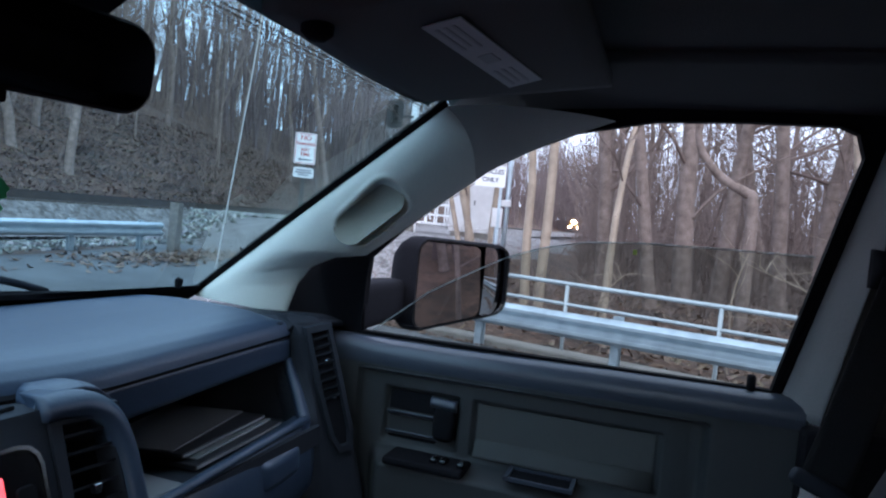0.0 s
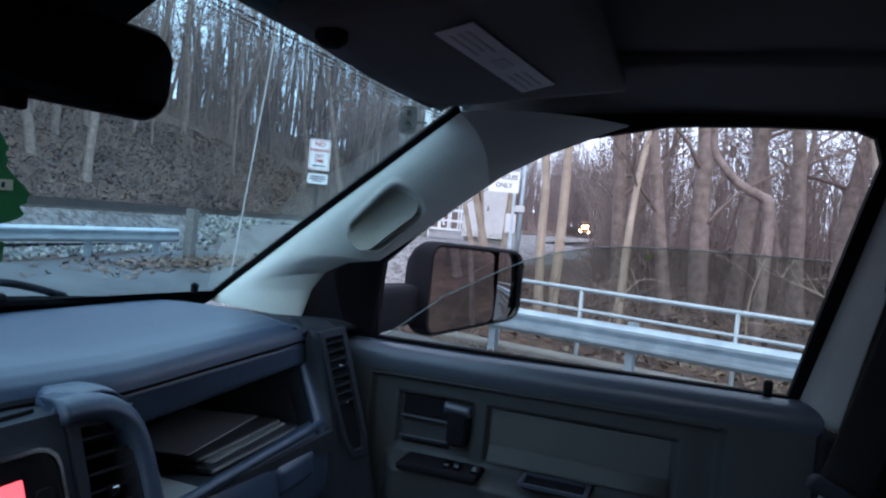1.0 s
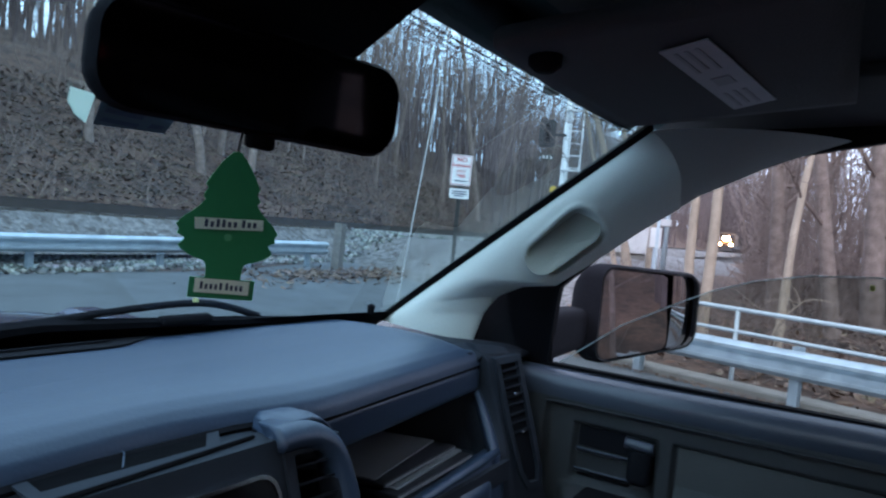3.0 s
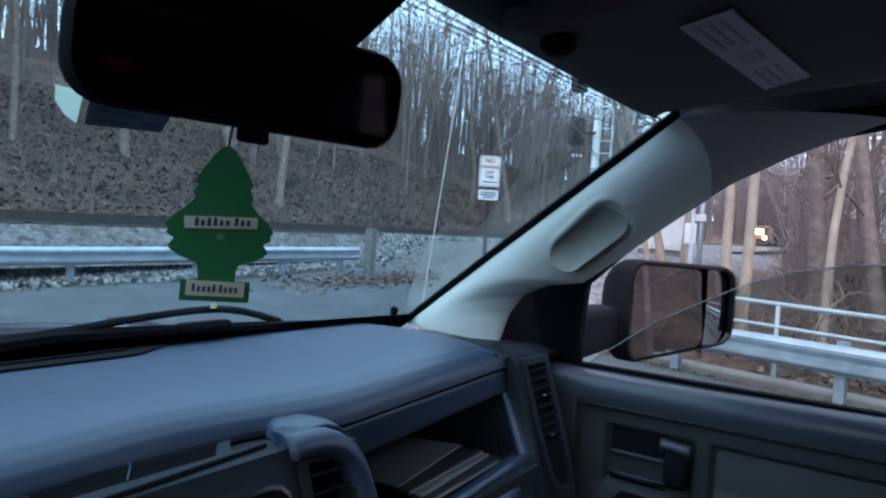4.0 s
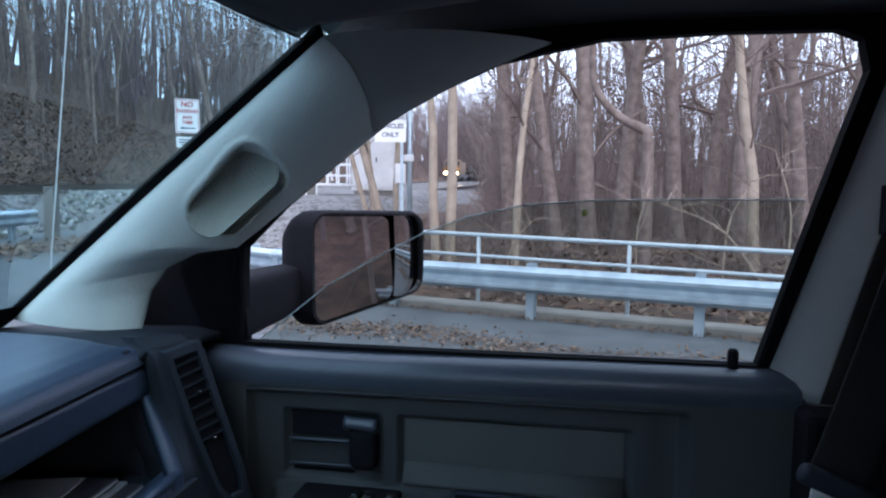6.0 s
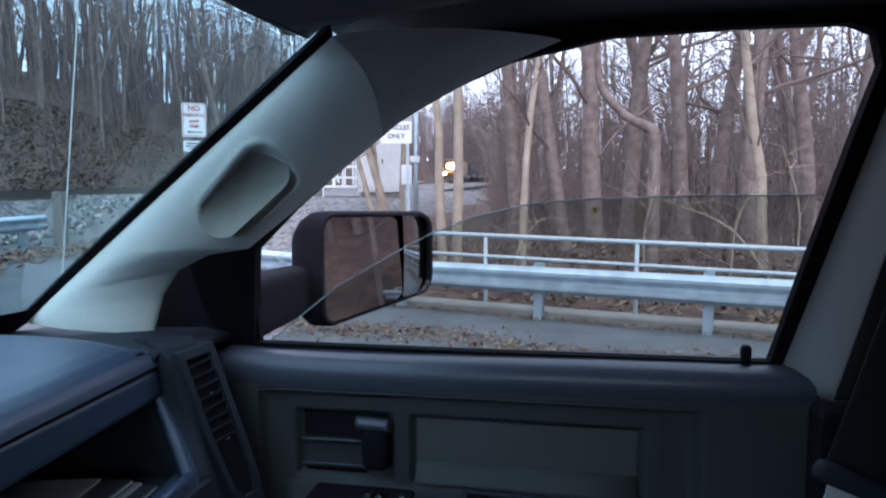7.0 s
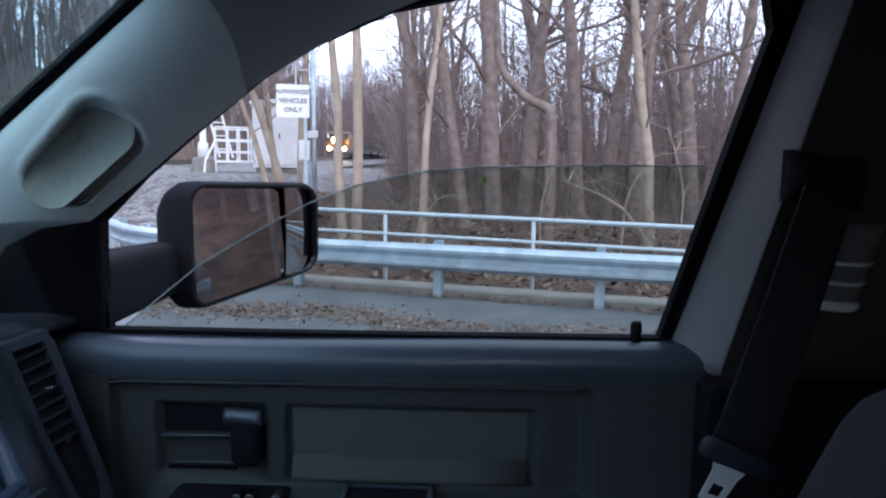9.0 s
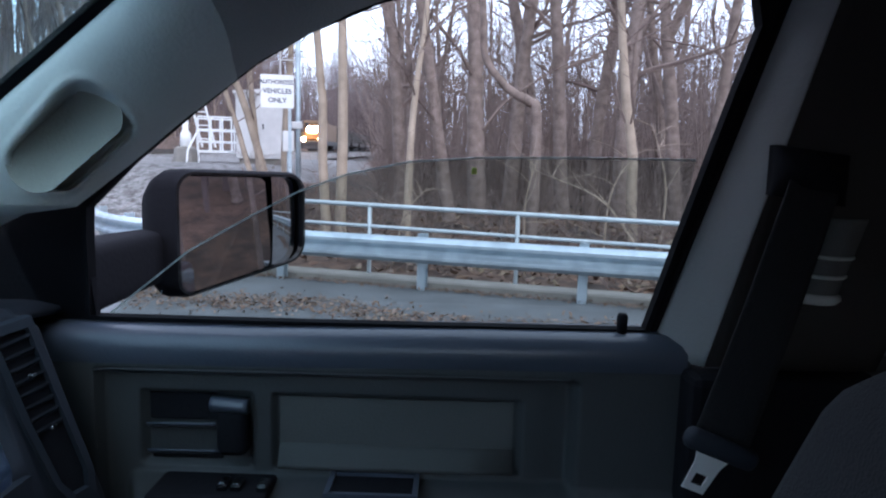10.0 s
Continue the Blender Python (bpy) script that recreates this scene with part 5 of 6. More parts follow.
bm = bmesh.new()
q = pad_front(0.575, 0.02) + 0.012
box(bm, (0.556, q - 0.004, 1.3755), (0.570, q + 0.004, 1.3795), 0.001)
part("airbag_mark", bm, DASHDARK, dash)
bm = bmesh.new()
tube(bm, [(x, 0.665 + 0.10 * x + 0.05 * step(-0.4, 0.1, x), pad_z(x, 0.125) - 0.0006) for x in (-0.60, -0.45, -0.3, -0.2, -0.1, 0.0, 0.1)], [0.0022, 0.0022, 0.0022, 0.002, 0.0018, 0.0014, 0.0006], 6)
part("crease", bm, DASH, dash, smooth=True)


# dark defroster strip along the windshield
def strip_front(x):
    return 0.812 + 0.083 * step(0.03, 0.165, x)


bm = bmesh.new()


def strip(u, v):
    x = -0.75 + 1.35 * u
    y = strip_front(x) + (0.935 - strip_front(x)) * v
    return x, y, pad_z(x, min(0.40, y - pad_front(x, 1.0))) + 0.003


sheet(bm, strip, 90, 8)
part("defrost_panel", bm, BLACK, dash)
for k in range(3):
    bm = bmesh.new()
    sheet(bm, lambda u, v: (lambda x, y: (x, y, pad_z(x, y - pad_front(x, 1.0)) + 0.004))(-0.66 + 0.26 * k + 0.20 * u, 0.86 + 0.012 * v), 10, 2, (0, 0, 0.002))
    part("defrost_slot", bm, BLACK, dash)
bm = bmesh.new()
tube(bm, [(-0.155, 0.845, 1.398), (-0.15, 0.845, 1.412), (-0.145, 0.845, 1.416)], [0.016, 0.013, 0.006], 12)
part("light_sensor", bm, DASHDARK, dash, "small dark dome sensor", True)

# black tube laid along the pad's underside as the gap's shadow line
bm = bmesh.new()
tube(bm, [(x, pad_front(x) + 0.003, 1.3655) for x in (-0.46, -0.3, -0.15, 0.0, 0.03, 0.06, 0.09)], 0.0055, 6)
part("pad_gap_shadow", bm, BLACK, dash)
# fascia below the seam: band, jamb, lip and glove box round the open shelf
FACE_LEVELS = [(1.365, 0.523, 0.10), (1.311, 0.528, 0.088), (1.215, 0.486, 0.050), (1.10, 0.478, 0.050), (0.98, 0.52, 0.05)]


def face_y(x, z):
    for (z0, a0, b0), (z1, a1, b1) in zip(FACE_LEVELS, FACE_LEVELS[1:]):
        if z >= z1:
            break
    t = max(0.0, min(1.0, (z0 - z) / (z0 - z1)))
    return a0 + (a1 - a0) * t + (b0 + (b1 - b0) * t) * x


def jamb_in(z):
    return 0.586 - 0.040 * (1.311 - z) / 0.096


def jamb_out(z):
    return 0.592 + 0.010 * math.sin(math.pi * min(1, max(0, (1.358 - z) / 0.15))) - 0.020 * max(0.0, 1.311 - z) / 0.096


bm = bmesh.new()
sheet(bm, lambda u, v: (lambda x, z: (x, face_y(x, z) + 0.002 + 0.004 * step(0.88, 1.0, v) + 0.003 * step(0.06, 0.0, v), z))(0.085 + (jamb_out(1.357 - 0.046 * v) - 0.085) * u, 1.357 - 0.008 * u - (0.047 - 0.008 * u) * v), 50, 12, (0, 0.012, 0))
part("face_band", bm, DASH, dash, "slate band below the seam", True)
bm = bmesh.new()
tube(bm, [(x, face_y(x, 1.36) + 0.007, 1.3585 - 0.008 * x) for x in (0.09, 0.2, 0.3, 0.4, 0.5, 0.588)], 0.005, 6)
part("seam", bm, BLACK, dash)
bm = bmesh.new()
sheet(bm, lambda u, v: (lambda z: (lambda x: (x, face_y(x, z) + 0.004 * (2 * u - 1) ** 4, z))(jamb_in(z) + (jamb_out(z) - jamb_in(z)) * u))(1.3115 - 0.115 * v), 8, 20, (0.002, 0.012, 0))
part("shelf_jamb", bm, DASH, dash, "slate jamb of the open shelf", True)
X0, X1 = 0.085, 0.586
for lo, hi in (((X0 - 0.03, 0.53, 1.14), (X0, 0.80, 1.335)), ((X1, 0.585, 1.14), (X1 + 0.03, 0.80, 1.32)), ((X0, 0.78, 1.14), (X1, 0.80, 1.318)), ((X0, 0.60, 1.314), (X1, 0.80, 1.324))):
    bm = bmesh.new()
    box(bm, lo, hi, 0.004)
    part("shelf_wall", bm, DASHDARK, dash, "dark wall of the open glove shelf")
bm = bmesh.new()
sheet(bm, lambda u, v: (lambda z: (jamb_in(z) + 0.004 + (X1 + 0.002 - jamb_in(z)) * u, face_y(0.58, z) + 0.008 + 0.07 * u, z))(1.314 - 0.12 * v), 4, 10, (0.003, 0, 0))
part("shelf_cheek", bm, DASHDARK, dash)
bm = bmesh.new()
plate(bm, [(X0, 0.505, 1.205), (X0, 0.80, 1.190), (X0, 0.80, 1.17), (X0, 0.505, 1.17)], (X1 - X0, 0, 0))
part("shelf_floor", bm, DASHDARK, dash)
bm = bmesh.new()
tube(bm, [(x, face_y(x, 1.215) + 0.008, 1.2085 + 0.018 * x) for x in (0.07, 0.2, 0.3, 0.4, 0.5, 0.565)], [0.0075] * 6, 10)
part("shelf_lip", bm, DASH, dash, "rounded slate lip of the shelf", True)
bm = bmesh.new()
sheet(bm, lambda u, v: (lambda x, z: (x, face_y(x, z) + 0.006 - 0.010 * math.sin(math.pi * min(1.0, v * 1.4)) + 0.006 * step(0.10, 0.0, v), z))(0.07 + 0.505 * u, 1.203 + 0.018 * u - 0.20 * v), 30, 20, (0, 0.015, 0))
gb = part("glove_box", bm, DASH, dash, "slate glove box lid", True)
bm = bmesh.new()
sheet(bm, lambda u, v: (lambda x, z: (x, face_y(x, z) - 0.010 + 0.012 * (2 * v - 1) ** 6 + 0.012 * (2 * u - 1) ** 8, z))(0.40 + 0.125 * u, 1.192 - 0.05 * v), 14, 10, (0, 0.012, 0))
part("latch", bm, DASH, gb, "moulded slate latch", True)

# end cap and side vent
VT, VB = V((0.603, 0.557, 1.360)), V((0.623, 0.501, 1.149))
VR = V((0.034, -0.024, 0.008))


def vent_pt(a, b, out=0.0):
    return VT.lerp(VB, b) + VR * a + V((-0.45, -0.88, 0.1)) * out


def cap_pt(u, v):
    b = -0.10 + 1.9 * v
    z = VT.z + (VB.z - VT.z) * b
    roll = 0.030 * step(0.0, -0.10, b)
    x0 = jamb_out(max(1.19, min(1.357, z))) - 0.003
    a, c = vent_pt(-0.12, b), vent_pt(1.18, b)
    f = V((x0, face_y(x0, max(z, 1.19)) + 0.006, z))
    k = [f, f.lerp(a, 0.15) + V((0.0, -0.004, 0)), f.lerp(a, 0.55) + V((-0.004, -0.007, 0)), a, c, c + V((0.014, 0.004, 0)), c + V((0.026, 0.03, 0)), c + V((0.03, 0.09, 0))]
    w = u * (len(k) - 1)
    i = min(int(w), len(k) - 2)
    p = k[i].lerp(k[i + 1], w - i)
    return p.x, p.y + roll, z - 0.012 * step(0.3, 1.0, u) * step(0.0, -0.10, b) + 0.010 * step(0.02, -0.10, b)


bm = bmesh.new()
sheet(bm, cap_pt, 35, 60)
cap = part("end_cap", bm, DASHDARK, dash, "dark dash end cap", True)
bm = bmesh.new()
sheet(bm, lambda u, v: (0.575 + 0.185 * u, 0.585 - 0.03 * step(0, 0.3, u) + 0.34 * v, 1.388 - 0.010 * step(0.12, 0.0, v) - 0.014 * v - 0.010 * step(0.35, 1.0, u) - 0.014 * step(0.10, 0.0, u)), 14, 14, (0, 0, -0.01))
part("corner_top", bm, DASHDARK, dash, "dark dash corner by the pillar", True)
bm = bmesh.new()
o_, i_ = [(-0.10, -0.05), (1.10, -0.05), (1.16, 0.5), (1.18, 0.9), (0.98, 1.04), (0.35, 1.04), (0.10, 0.9), (-0.06, 0.5)], [(0.06, 0.0), (0.90, 0.0), (0.94, 0.5), (0.98, 0.88), (0.86, 0.98), (0.45, 0.98), (0.24, 0.88), (0.10, 0.5)]
ring(bm, [vent_pt(a, b, 0.007) for a, b in o_], [vent_pt(a, b, 0.009) for a, b in i_], (0.004, 0.012, 0))
sv = part("side_vent", bm, DASHDARK, dash, "dark framed side air vent")
bm = bmesh.new()
plate(bm, [vent_pt(a, b, 0.001) for a, b in i_], (0.004, 0.006, 0))
part("vent_back", bm, BLACK, sv)
for k in range(8):
    bm = bmesh.new()
    b = 0.045 + 0.072 * k
    plate(bm, [vent_pt(0.10 + 0.1 * b, b, 0.008), vent_pt(0.90, b - 0.012, 0.008), vent_pt(0.90, b + 0.012, 0.002), vent_pt(0.10 + 0.1 * b, b + 0.024, 0.002)], (0, 0, -0.0035))
    part("slat", bm, DASHDARK, sv)
for b in (0.25, 0.56):
    bm = bmesh.new()
    q = vent_pt(0.52, b, 0.012)
    box(bm, q - V((0.0045, 0.003, 0.0025)), q + V((0.0045, 0.003, 0.0025)), 0.001)
    part("vent_tab", bm, CHROME, sv)

# centre stack: top tray, rim, vents and red display
bm = bmesh.new()
sheet(bm, lambda u, v: (-0.46 + 0.56 * u, 0.625 - 0.115 * v, 1.362 + 0.004 * math.sin(v * 3) - 0.05 * step(0.86, 1.0, u) * 0.25 - 0.004 * v), 40, 12, (0, 0, -0.03))
cs = tp("centre_console", bm, DASHDARK, "dark centre console with a tray and framed display", smooth=True)
bm = bmesh.new()
ring(bm, [(-0.208, 0.590, 1.3685), (0.018, 0.604, 1.3685), (-0.042, 0.522, 1.3665), (-0.214, 0.506, 1.3665)], [(-0.196, 0.582, 1.3685), (0.002, 0.596, 1.3685), (-0.054, 0.529, 1.3665), (-0.203, 0.515, 1.3665)], (0, 0, 0.0022))
tr_ = part("tray_rim", bm, DASHDARK, cs)
# flat rubber mat; shade of the tray's recess is put into its black
bm = bmesh.new()
plate(bm, [(-0.196, 0.582, 1.3665), (0.002, 0.596, 1.3665), (-0.054, 0.529, 1.3645), (-0.203, 0.515, 1.3645)], (0, 0, 0.003))
part("tray_mat", bm, mat("tray_rubber_shaded", (0.004, 0.004, 0.005), 0.9, 0, 0.2, 8, 80, 0.1, spec=0.05), tr_, "dark rubber tray mat, blackened for the recess shade")
bm = bmesh.new()
tube(bm, [(-0.135, 0.532, 1.3695), (-0.118, 0.556, 1.3705), (-0.112, 0.572, 1.3715)], 0.0008, 4)
part("scratch", bm, DASH, tr_, "pale scratch")
bm = bmesh.new()
tube(bm, [(-0.30, 0.500, 1.3705), (-0.15, 0.508, 1.3705), (-0.005, 0.520, 1.3700)], 0.0022, 5)
part("groove", bm, BLACK, tr_)


def stack_pt(a, b, out=0.0):
    """The stack's leaning front face: a across (metres from its right edge), b down."""
    return V((0.098 - a, 0.502 - 0.335 * b - out, 1.368 - 0.94 * b))


bm = bmesh.new()


def shroud(u, v):
    """The pale arch that wraps over the stack's right shoulder."""
    k = [(0.004 + 0.024 * v, -0.012), (0.008 + 0.024 * v, -0.003), (0.036, 0.002), (0.066, 0.002), (0.082, -0.003), (0.094, -0.013), (0.101, -0.030), (0.104, -0.055), (0.107, -0.10), (0.108, -0.20)]
    f = u * (len(k) - 1)
    i = min(int(f), len(k) - 2)
    t = f - i
    x, z = k[i][0] + (k[i + 1][0] - k[i][0]) * t, k[i][1] + (k[i + 1][1] - k[i][1]) * t
    yf = 0.508 + 0.34 * z
    yb = pad_front(x) + 0.012
    return x, yf + (yb - yf) * v, 1.380 + z - 0.004 * (2 * v - 1) ** 2


sheet(bm, shroud, 64, 16, (0.0, 0.0, -0.004))
part("shroud", bm, DASH, cs, "slate arch over the vent", True)
bm = bmesh.new()
ring(bm, [stack_pt(0.0, 0.01, 0.003), stack_pt(0.085, 0.006, 0.003), stack_pt(0.085, 0.19, 0.003), stack_pt(0.0, 0.19, 0.003)], [stack_pt(0.016, 0.022, 0.003), stack_pt(0.072, 0.018, 0.003), stack_pt(0.074, 0.125, 0.003), stack_pt(0.012, 0.125, 0.003)], (0, 0.03, 0))
cv = part("centre_vent", bm, DASHDARK, cs, "dark louvred centre air vent")
bm = bmesh.new()
plate(bm, [stack_pt(0.008, 0.015, -0.03), stack_pt(0.078, 0.012, -0.03), stack_pt(0.078, 0.13, -0.03), stack_pt(0.008, 0.13, -0.03)], (0, 0.004, 0))
part("vent_back", bm, BLACK, cv)
for k in range(6):
    bm = bmesh.new()
    b = 0.030 + 0.0175 * k
    plate(bm, [stack_pt(0.014, b + 0.003, 0.0), stack_pt(0.074, b, 0.0), stack_pt(0.074, b + 0.010, -0.022), stack_pt(0.014, b + 0.013, -0.022)], (0, 0, -0.003))
    part("slat", bm, DASHDARK, cv)
bm = bmesh.new()
c = stack_pt(0.05, 0.086, 0.006)
box(bm, c - V((0.004, 0.004, 0.005)), c + V((0.004, 0.004, 0.005)), 0.001)
part("vent_tab", bm, CHROME, cv)
bm = bmesh.new()
plate(bm, [stack_pt(0.086, 0.0, 0.0), stack_pt(0.60, 0.0, 0.0), stack_pt(0.60, 0.22, 0.0), stack_pt(0.086, 0.22, 0.0)], (0, 0.03, 0))
part("stack_face", bm, DASHDARK, cs)


def face_round(a0, a1, b0, b1, r, out):
    pts = []
    for ca, cb, t0 in ((a1 - r, b1 - r, 0), (a0 + r, b1 - r, 90), (a0 + r, b0 + r, 180), (a1 - r, b0 + r, 270)):
        pts += [stack_pt(ca + r * math.cos(radians(t0 + 30 * k)), cb + r * math.sin(radians(t0 + 30 * k)), out) for k in range(4)]
    return pts


bm = bmesh.new()
plate(bm, face_round(0.104, 0.325, 0.026, 0.17, 0.02, 0.006), (0, 0.006, 0))
ds = part("display", bm, GLOSSBLACK, cs, "glossy black radio face")
bm = bmesh.new()
ring(bm, face_round(0.101, 0.328, 0.023, 0.173, 0.022, 0.008), face_round(0.1045, 0.3245, 0.0265, 0.1695, 0.02, 0.008), (0, 0.008, 0))
part("display_rim", bm, CHROME, ds, "thin bright rim")
bm = bmesh.new()
plate(bm, [stack_pt(0.143, 0.046, 0.009), stack_pt(0.30, 0.046, 0.009), stack_pt(0.30, 0.115, 0.009), stack_pt(0.143, 0.115, 0.009)], (0, 0.002, 0))
part("screen", bm, SCREEN, ds, "lit red screen")
for a, b, w_, h_ in ((0.20, 0.061, 0.012, 0.009), (0.265, 0.061, 0.022, 0.008), (0.20, 0.086, 0.022, 0.010), (0.265, 0.092, 0.03, 0.006)):
    bm = bmesh.new()
    plate(bm, [stack_pt(a, b, 0.0105), stack_pt(a + w_, b, 0.0105), stack_pt(a + w_, b + h_, 0.0105), stack_pt(a, b + h_, 0.0105)], (0, 0.001, 0))
    part("text_bar", bm, SCREENINK, ds)
bm = bmesh.new()
plate(bm, [stack_pt(0.145, 0.074, 0.0105), stack_pt(0.30, 0.074, 0.0105), stack_pt(0.30, 0.0755, 0.0105), stack_pt(0.145, 0.0755, 0.0105)], (0, 0.001, 0))
part("screen_line", bm, SCREENINK, ds)
for b in (0.06, 0.09, 0.12):
    bm = bmesh.new()
    plate(bm, face_round(0.114, 0.132, b, b + 0.02, 0.004, 0.009), (0, 0.003, 0))
    part("button", bm, BLACK, ds)
bm = bmesh.new()
ARCH_O = [(-0.013, 0.22), (-0.012, 0.10), (-0.009, 0.05), (0.003, 0.016), (0.030, -0.006), (0.06, -0.012), (0.090, -0.012)]
ARCH_I = [(0.010, 0.22), (0.011, 0.11), (0.014, 0.06), (0.023, 0.032), (0.042, 0.018), (0.066, 0.013), (0.090, 0.012)]
oo, ii = curve([(*p, 0) for p in ARCH_O], 5), curve([(*p, 0) for p in ARCH_I], 5)
sheet(bm, lambda u, v: (lambda p: stack_pt(p.x, p.y, 0.006 + 0.008 * math.sin(math.pi * v)))(oo[round(u * 30)].lerp(ii[round(u * 30)], v)), 30, 6, (0, 0.03, 0))
part("arch_rim", bm, DASH, cs, "slate arched rim", True)
# lower dash and closing walls of the cab
bm = bmesh.new()
box(bm, (-1.0, 0.56, 0.75), (0.66, 0.95, 1.16), 0.03)
tp("lower_dash", bm, DASHDARK, "dark lower dash")
bm = bmesh.new()
box(bm, (-0.98, 0.64, 1.10), (-0.47, 0.95, 1.345), 0.03)
tp("driver_dash", bm, DASHDARK, "dark driver side of the dash")
bm = bmesh.new()
box(bm, (-1.08, -1.75, 0.50), (0.80, 0.98, 0.56), 0.0)
tp("cab_floor", bm, CARPET, "dark carpeted floor")
bm = bmesh.new()
box(bm, (-1.02, 0.96, 0.5), (0.74, 1.02, 1.36), 0.0)
tp("firewall", bm, BLACK, "black firewall")

# headliner, visors, mirror
def roof_z(x, y):
    e = abs((x - MID) / 0.78)
    return 1.812 + 0.035 * (1 - e ** 2) - 0.10 * max(0, (y - 0.0) / 0.34) ** 2 * 0.35 - 0.02 * max(0, e - 0.75) * 4


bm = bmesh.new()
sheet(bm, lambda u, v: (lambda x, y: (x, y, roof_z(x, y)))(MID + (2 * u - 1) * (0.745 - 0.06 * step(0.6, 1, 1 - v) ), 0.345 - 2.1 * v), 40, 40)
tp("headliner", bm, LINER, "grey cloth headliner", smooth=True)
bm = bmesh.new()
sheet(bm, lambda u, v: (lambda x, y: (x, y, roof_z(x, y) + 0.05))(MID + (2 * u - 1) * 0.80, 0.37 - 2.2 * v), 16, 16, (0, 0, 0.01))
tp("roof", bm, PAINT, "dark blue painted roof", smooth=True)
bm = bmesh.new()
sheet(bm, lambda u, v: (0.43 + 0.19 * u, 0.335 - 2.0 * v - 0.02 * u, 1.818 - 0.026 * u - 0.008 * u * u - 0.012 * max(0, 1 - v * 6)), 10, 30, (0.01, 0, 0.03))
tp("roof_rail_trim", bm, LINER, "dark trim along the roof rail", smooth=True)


def visor(x0, x1):
    def f(u, v):
        x = x0 + (x1 - x0) * u
        return x, 0.335 - 0.285 * v, 1.758 + 0.030 * v - 0.004 * math.sin(math.pi * u)
    b = bmesh.new()
    sheet(b, f, 20, 12, (0, 0, 0.018))
    return b


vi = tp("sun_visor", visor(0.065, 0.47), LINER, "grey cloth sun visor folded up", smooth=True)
bm = bmesh.new()
LQ = [(0.137, 0.204), (0.121, 0.160), (0.372, 0.128), (0.400, 0.176)]


def visor_z(y):
    return 1.758 + 0.030 * (0.335 - y) / 0.285


plate(bm, [(x, y, visor_z(y) - 0.0065) for x, y in LQ], (0, 0, 0.0015))
lb = part("warning_label", bm, LABEL, vi, "pale printed warning label")


def on_label(a, b, off=0.0075):
    p = V((*LQ[0], 0)).lerp(V((*LQ[3], 0)), a)
    q = V((*LQ[1], 0)).lerp(V((*LQ[2], 0)), a)
    r_ = p.lerp(q, b)
    return V((r_.x, r_.y, visor_z(r_.y) - off))


for a0, a1, b0, b1 in ((0.05, 0.33, 0.2, 0.28), (0.05, 0.30, 0.42, 0.5), (0.05, 0.33, 0.64, 0.72), (0.68, 0.95, 0.2, 0.28), (0.68, 0.92, 0.42, 0.5), (0.68, 0.95, 0.64, 0.72), (0.44, 0.56, 0.3, 0.7)):
    bm = bmesh.new()
    plate(bm, [on_label(a0, b0), on_label(a1, b0), on_label(a1, b1), on_label(a0, b1)], (0, 0, 0.0008))
    part("text_bar", bm, LABELINK, lb)
bm = bmesh.new()
tube(bm, [(0.112, 0.303, 1.768), (0.112, 0.303, 1.752), (0.112, 0.303, 1.746)], [0.017, 0.016, 0.009], 14)
part("visor_clip", bm, BLACK, vi, "small round black clip", True)
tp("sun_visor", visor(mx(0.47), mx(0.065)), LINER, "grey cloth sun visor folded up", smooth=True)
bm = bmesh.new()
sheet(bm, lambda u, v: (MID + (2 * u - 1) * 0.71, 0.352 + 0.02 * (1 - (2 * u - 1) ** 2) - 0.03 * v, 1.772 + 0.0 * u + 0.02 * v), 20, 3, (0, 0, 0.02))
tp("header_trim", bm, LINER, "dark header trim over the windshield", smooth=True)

# fading rows of printed dots under the header
bm = bmesh.new()
for row, (z, r) in enumerate(((1.7585, 0.0017), (1.7555, 0.0015), (1.7525, 0.0012), (1.7495, 0.0009))):
    for k in range(300):
        c = ws(-0.70 + 0.0040 * (k + 0.5 * (row % 2)), z) + V((0, -0.004, -0.002))
        bm.faces.new([bm.verts.new(c + V((r * math.cos(a), r * math.sin(a) * -0.85, r * math.sin(a) * 0.53))) for a in (math.pi * q / 3 for q in range(6))])
tagged(tp("dot_border", bm, RUBBER, "fading black dots along the windshield's top"), kind="stuff")


# stickers on the windshield behind the mirror
def on_ws(x, z, off=0.004):
    return ws(x, z) - V((0, off, off * 0.6))


bm = bmesh.new()
plate(bm, [on_ws(-0.216, 1.664), on_ws(-0.197, 1.663), on_ws(-0.186, 1.645), on_ws(-0.198, 1.649), on_ws(-0.210, 1.656)], (0, 0.001, 0))
stk = tp("windshield_sticker", bm, backlit("pale_sticker", (0.85, 0.92, 0.85)), "pale curled inspection sticker")
bm = bmesh.new()
plate(bm, [on_ws(-0.190, 1.661), on_ws(-0.126, 1.660), on_ws(-0.122, 1.648), on_ws(-0.180, 1.645)], (0, 0.001, 0))
part("sticker_back", bm, backlit("blue_sticker", (0.10, 0.12, 0.14)), stk)
for a0, a1, z0 in ((-0.183, -0.152, 1.6575), (-0.180, -0.150, 1.6515), (-0.142, -0.130, 1.6535)):
    bm = bmesh.new()
    plate(bm, [on_ws(a0, z0, 0.006), on_ws(a1, z0, 0.006), on_ws(a1, z0 - 0.003, 0.006), on_ws(a0, z0 - 0.003, 0.006)], (0, 0.001, 0))
    part("text_bar", bm, DARKINK, stk)

# rear-view mirror
RC = V((-0.141, 0.392, 1.681))
RM = Matrix.Translation(RC - V((0, 0, 0.005))) @ Euler((radians(6), radians(0.0), radians(-14))).to_matrix().to_4x4()


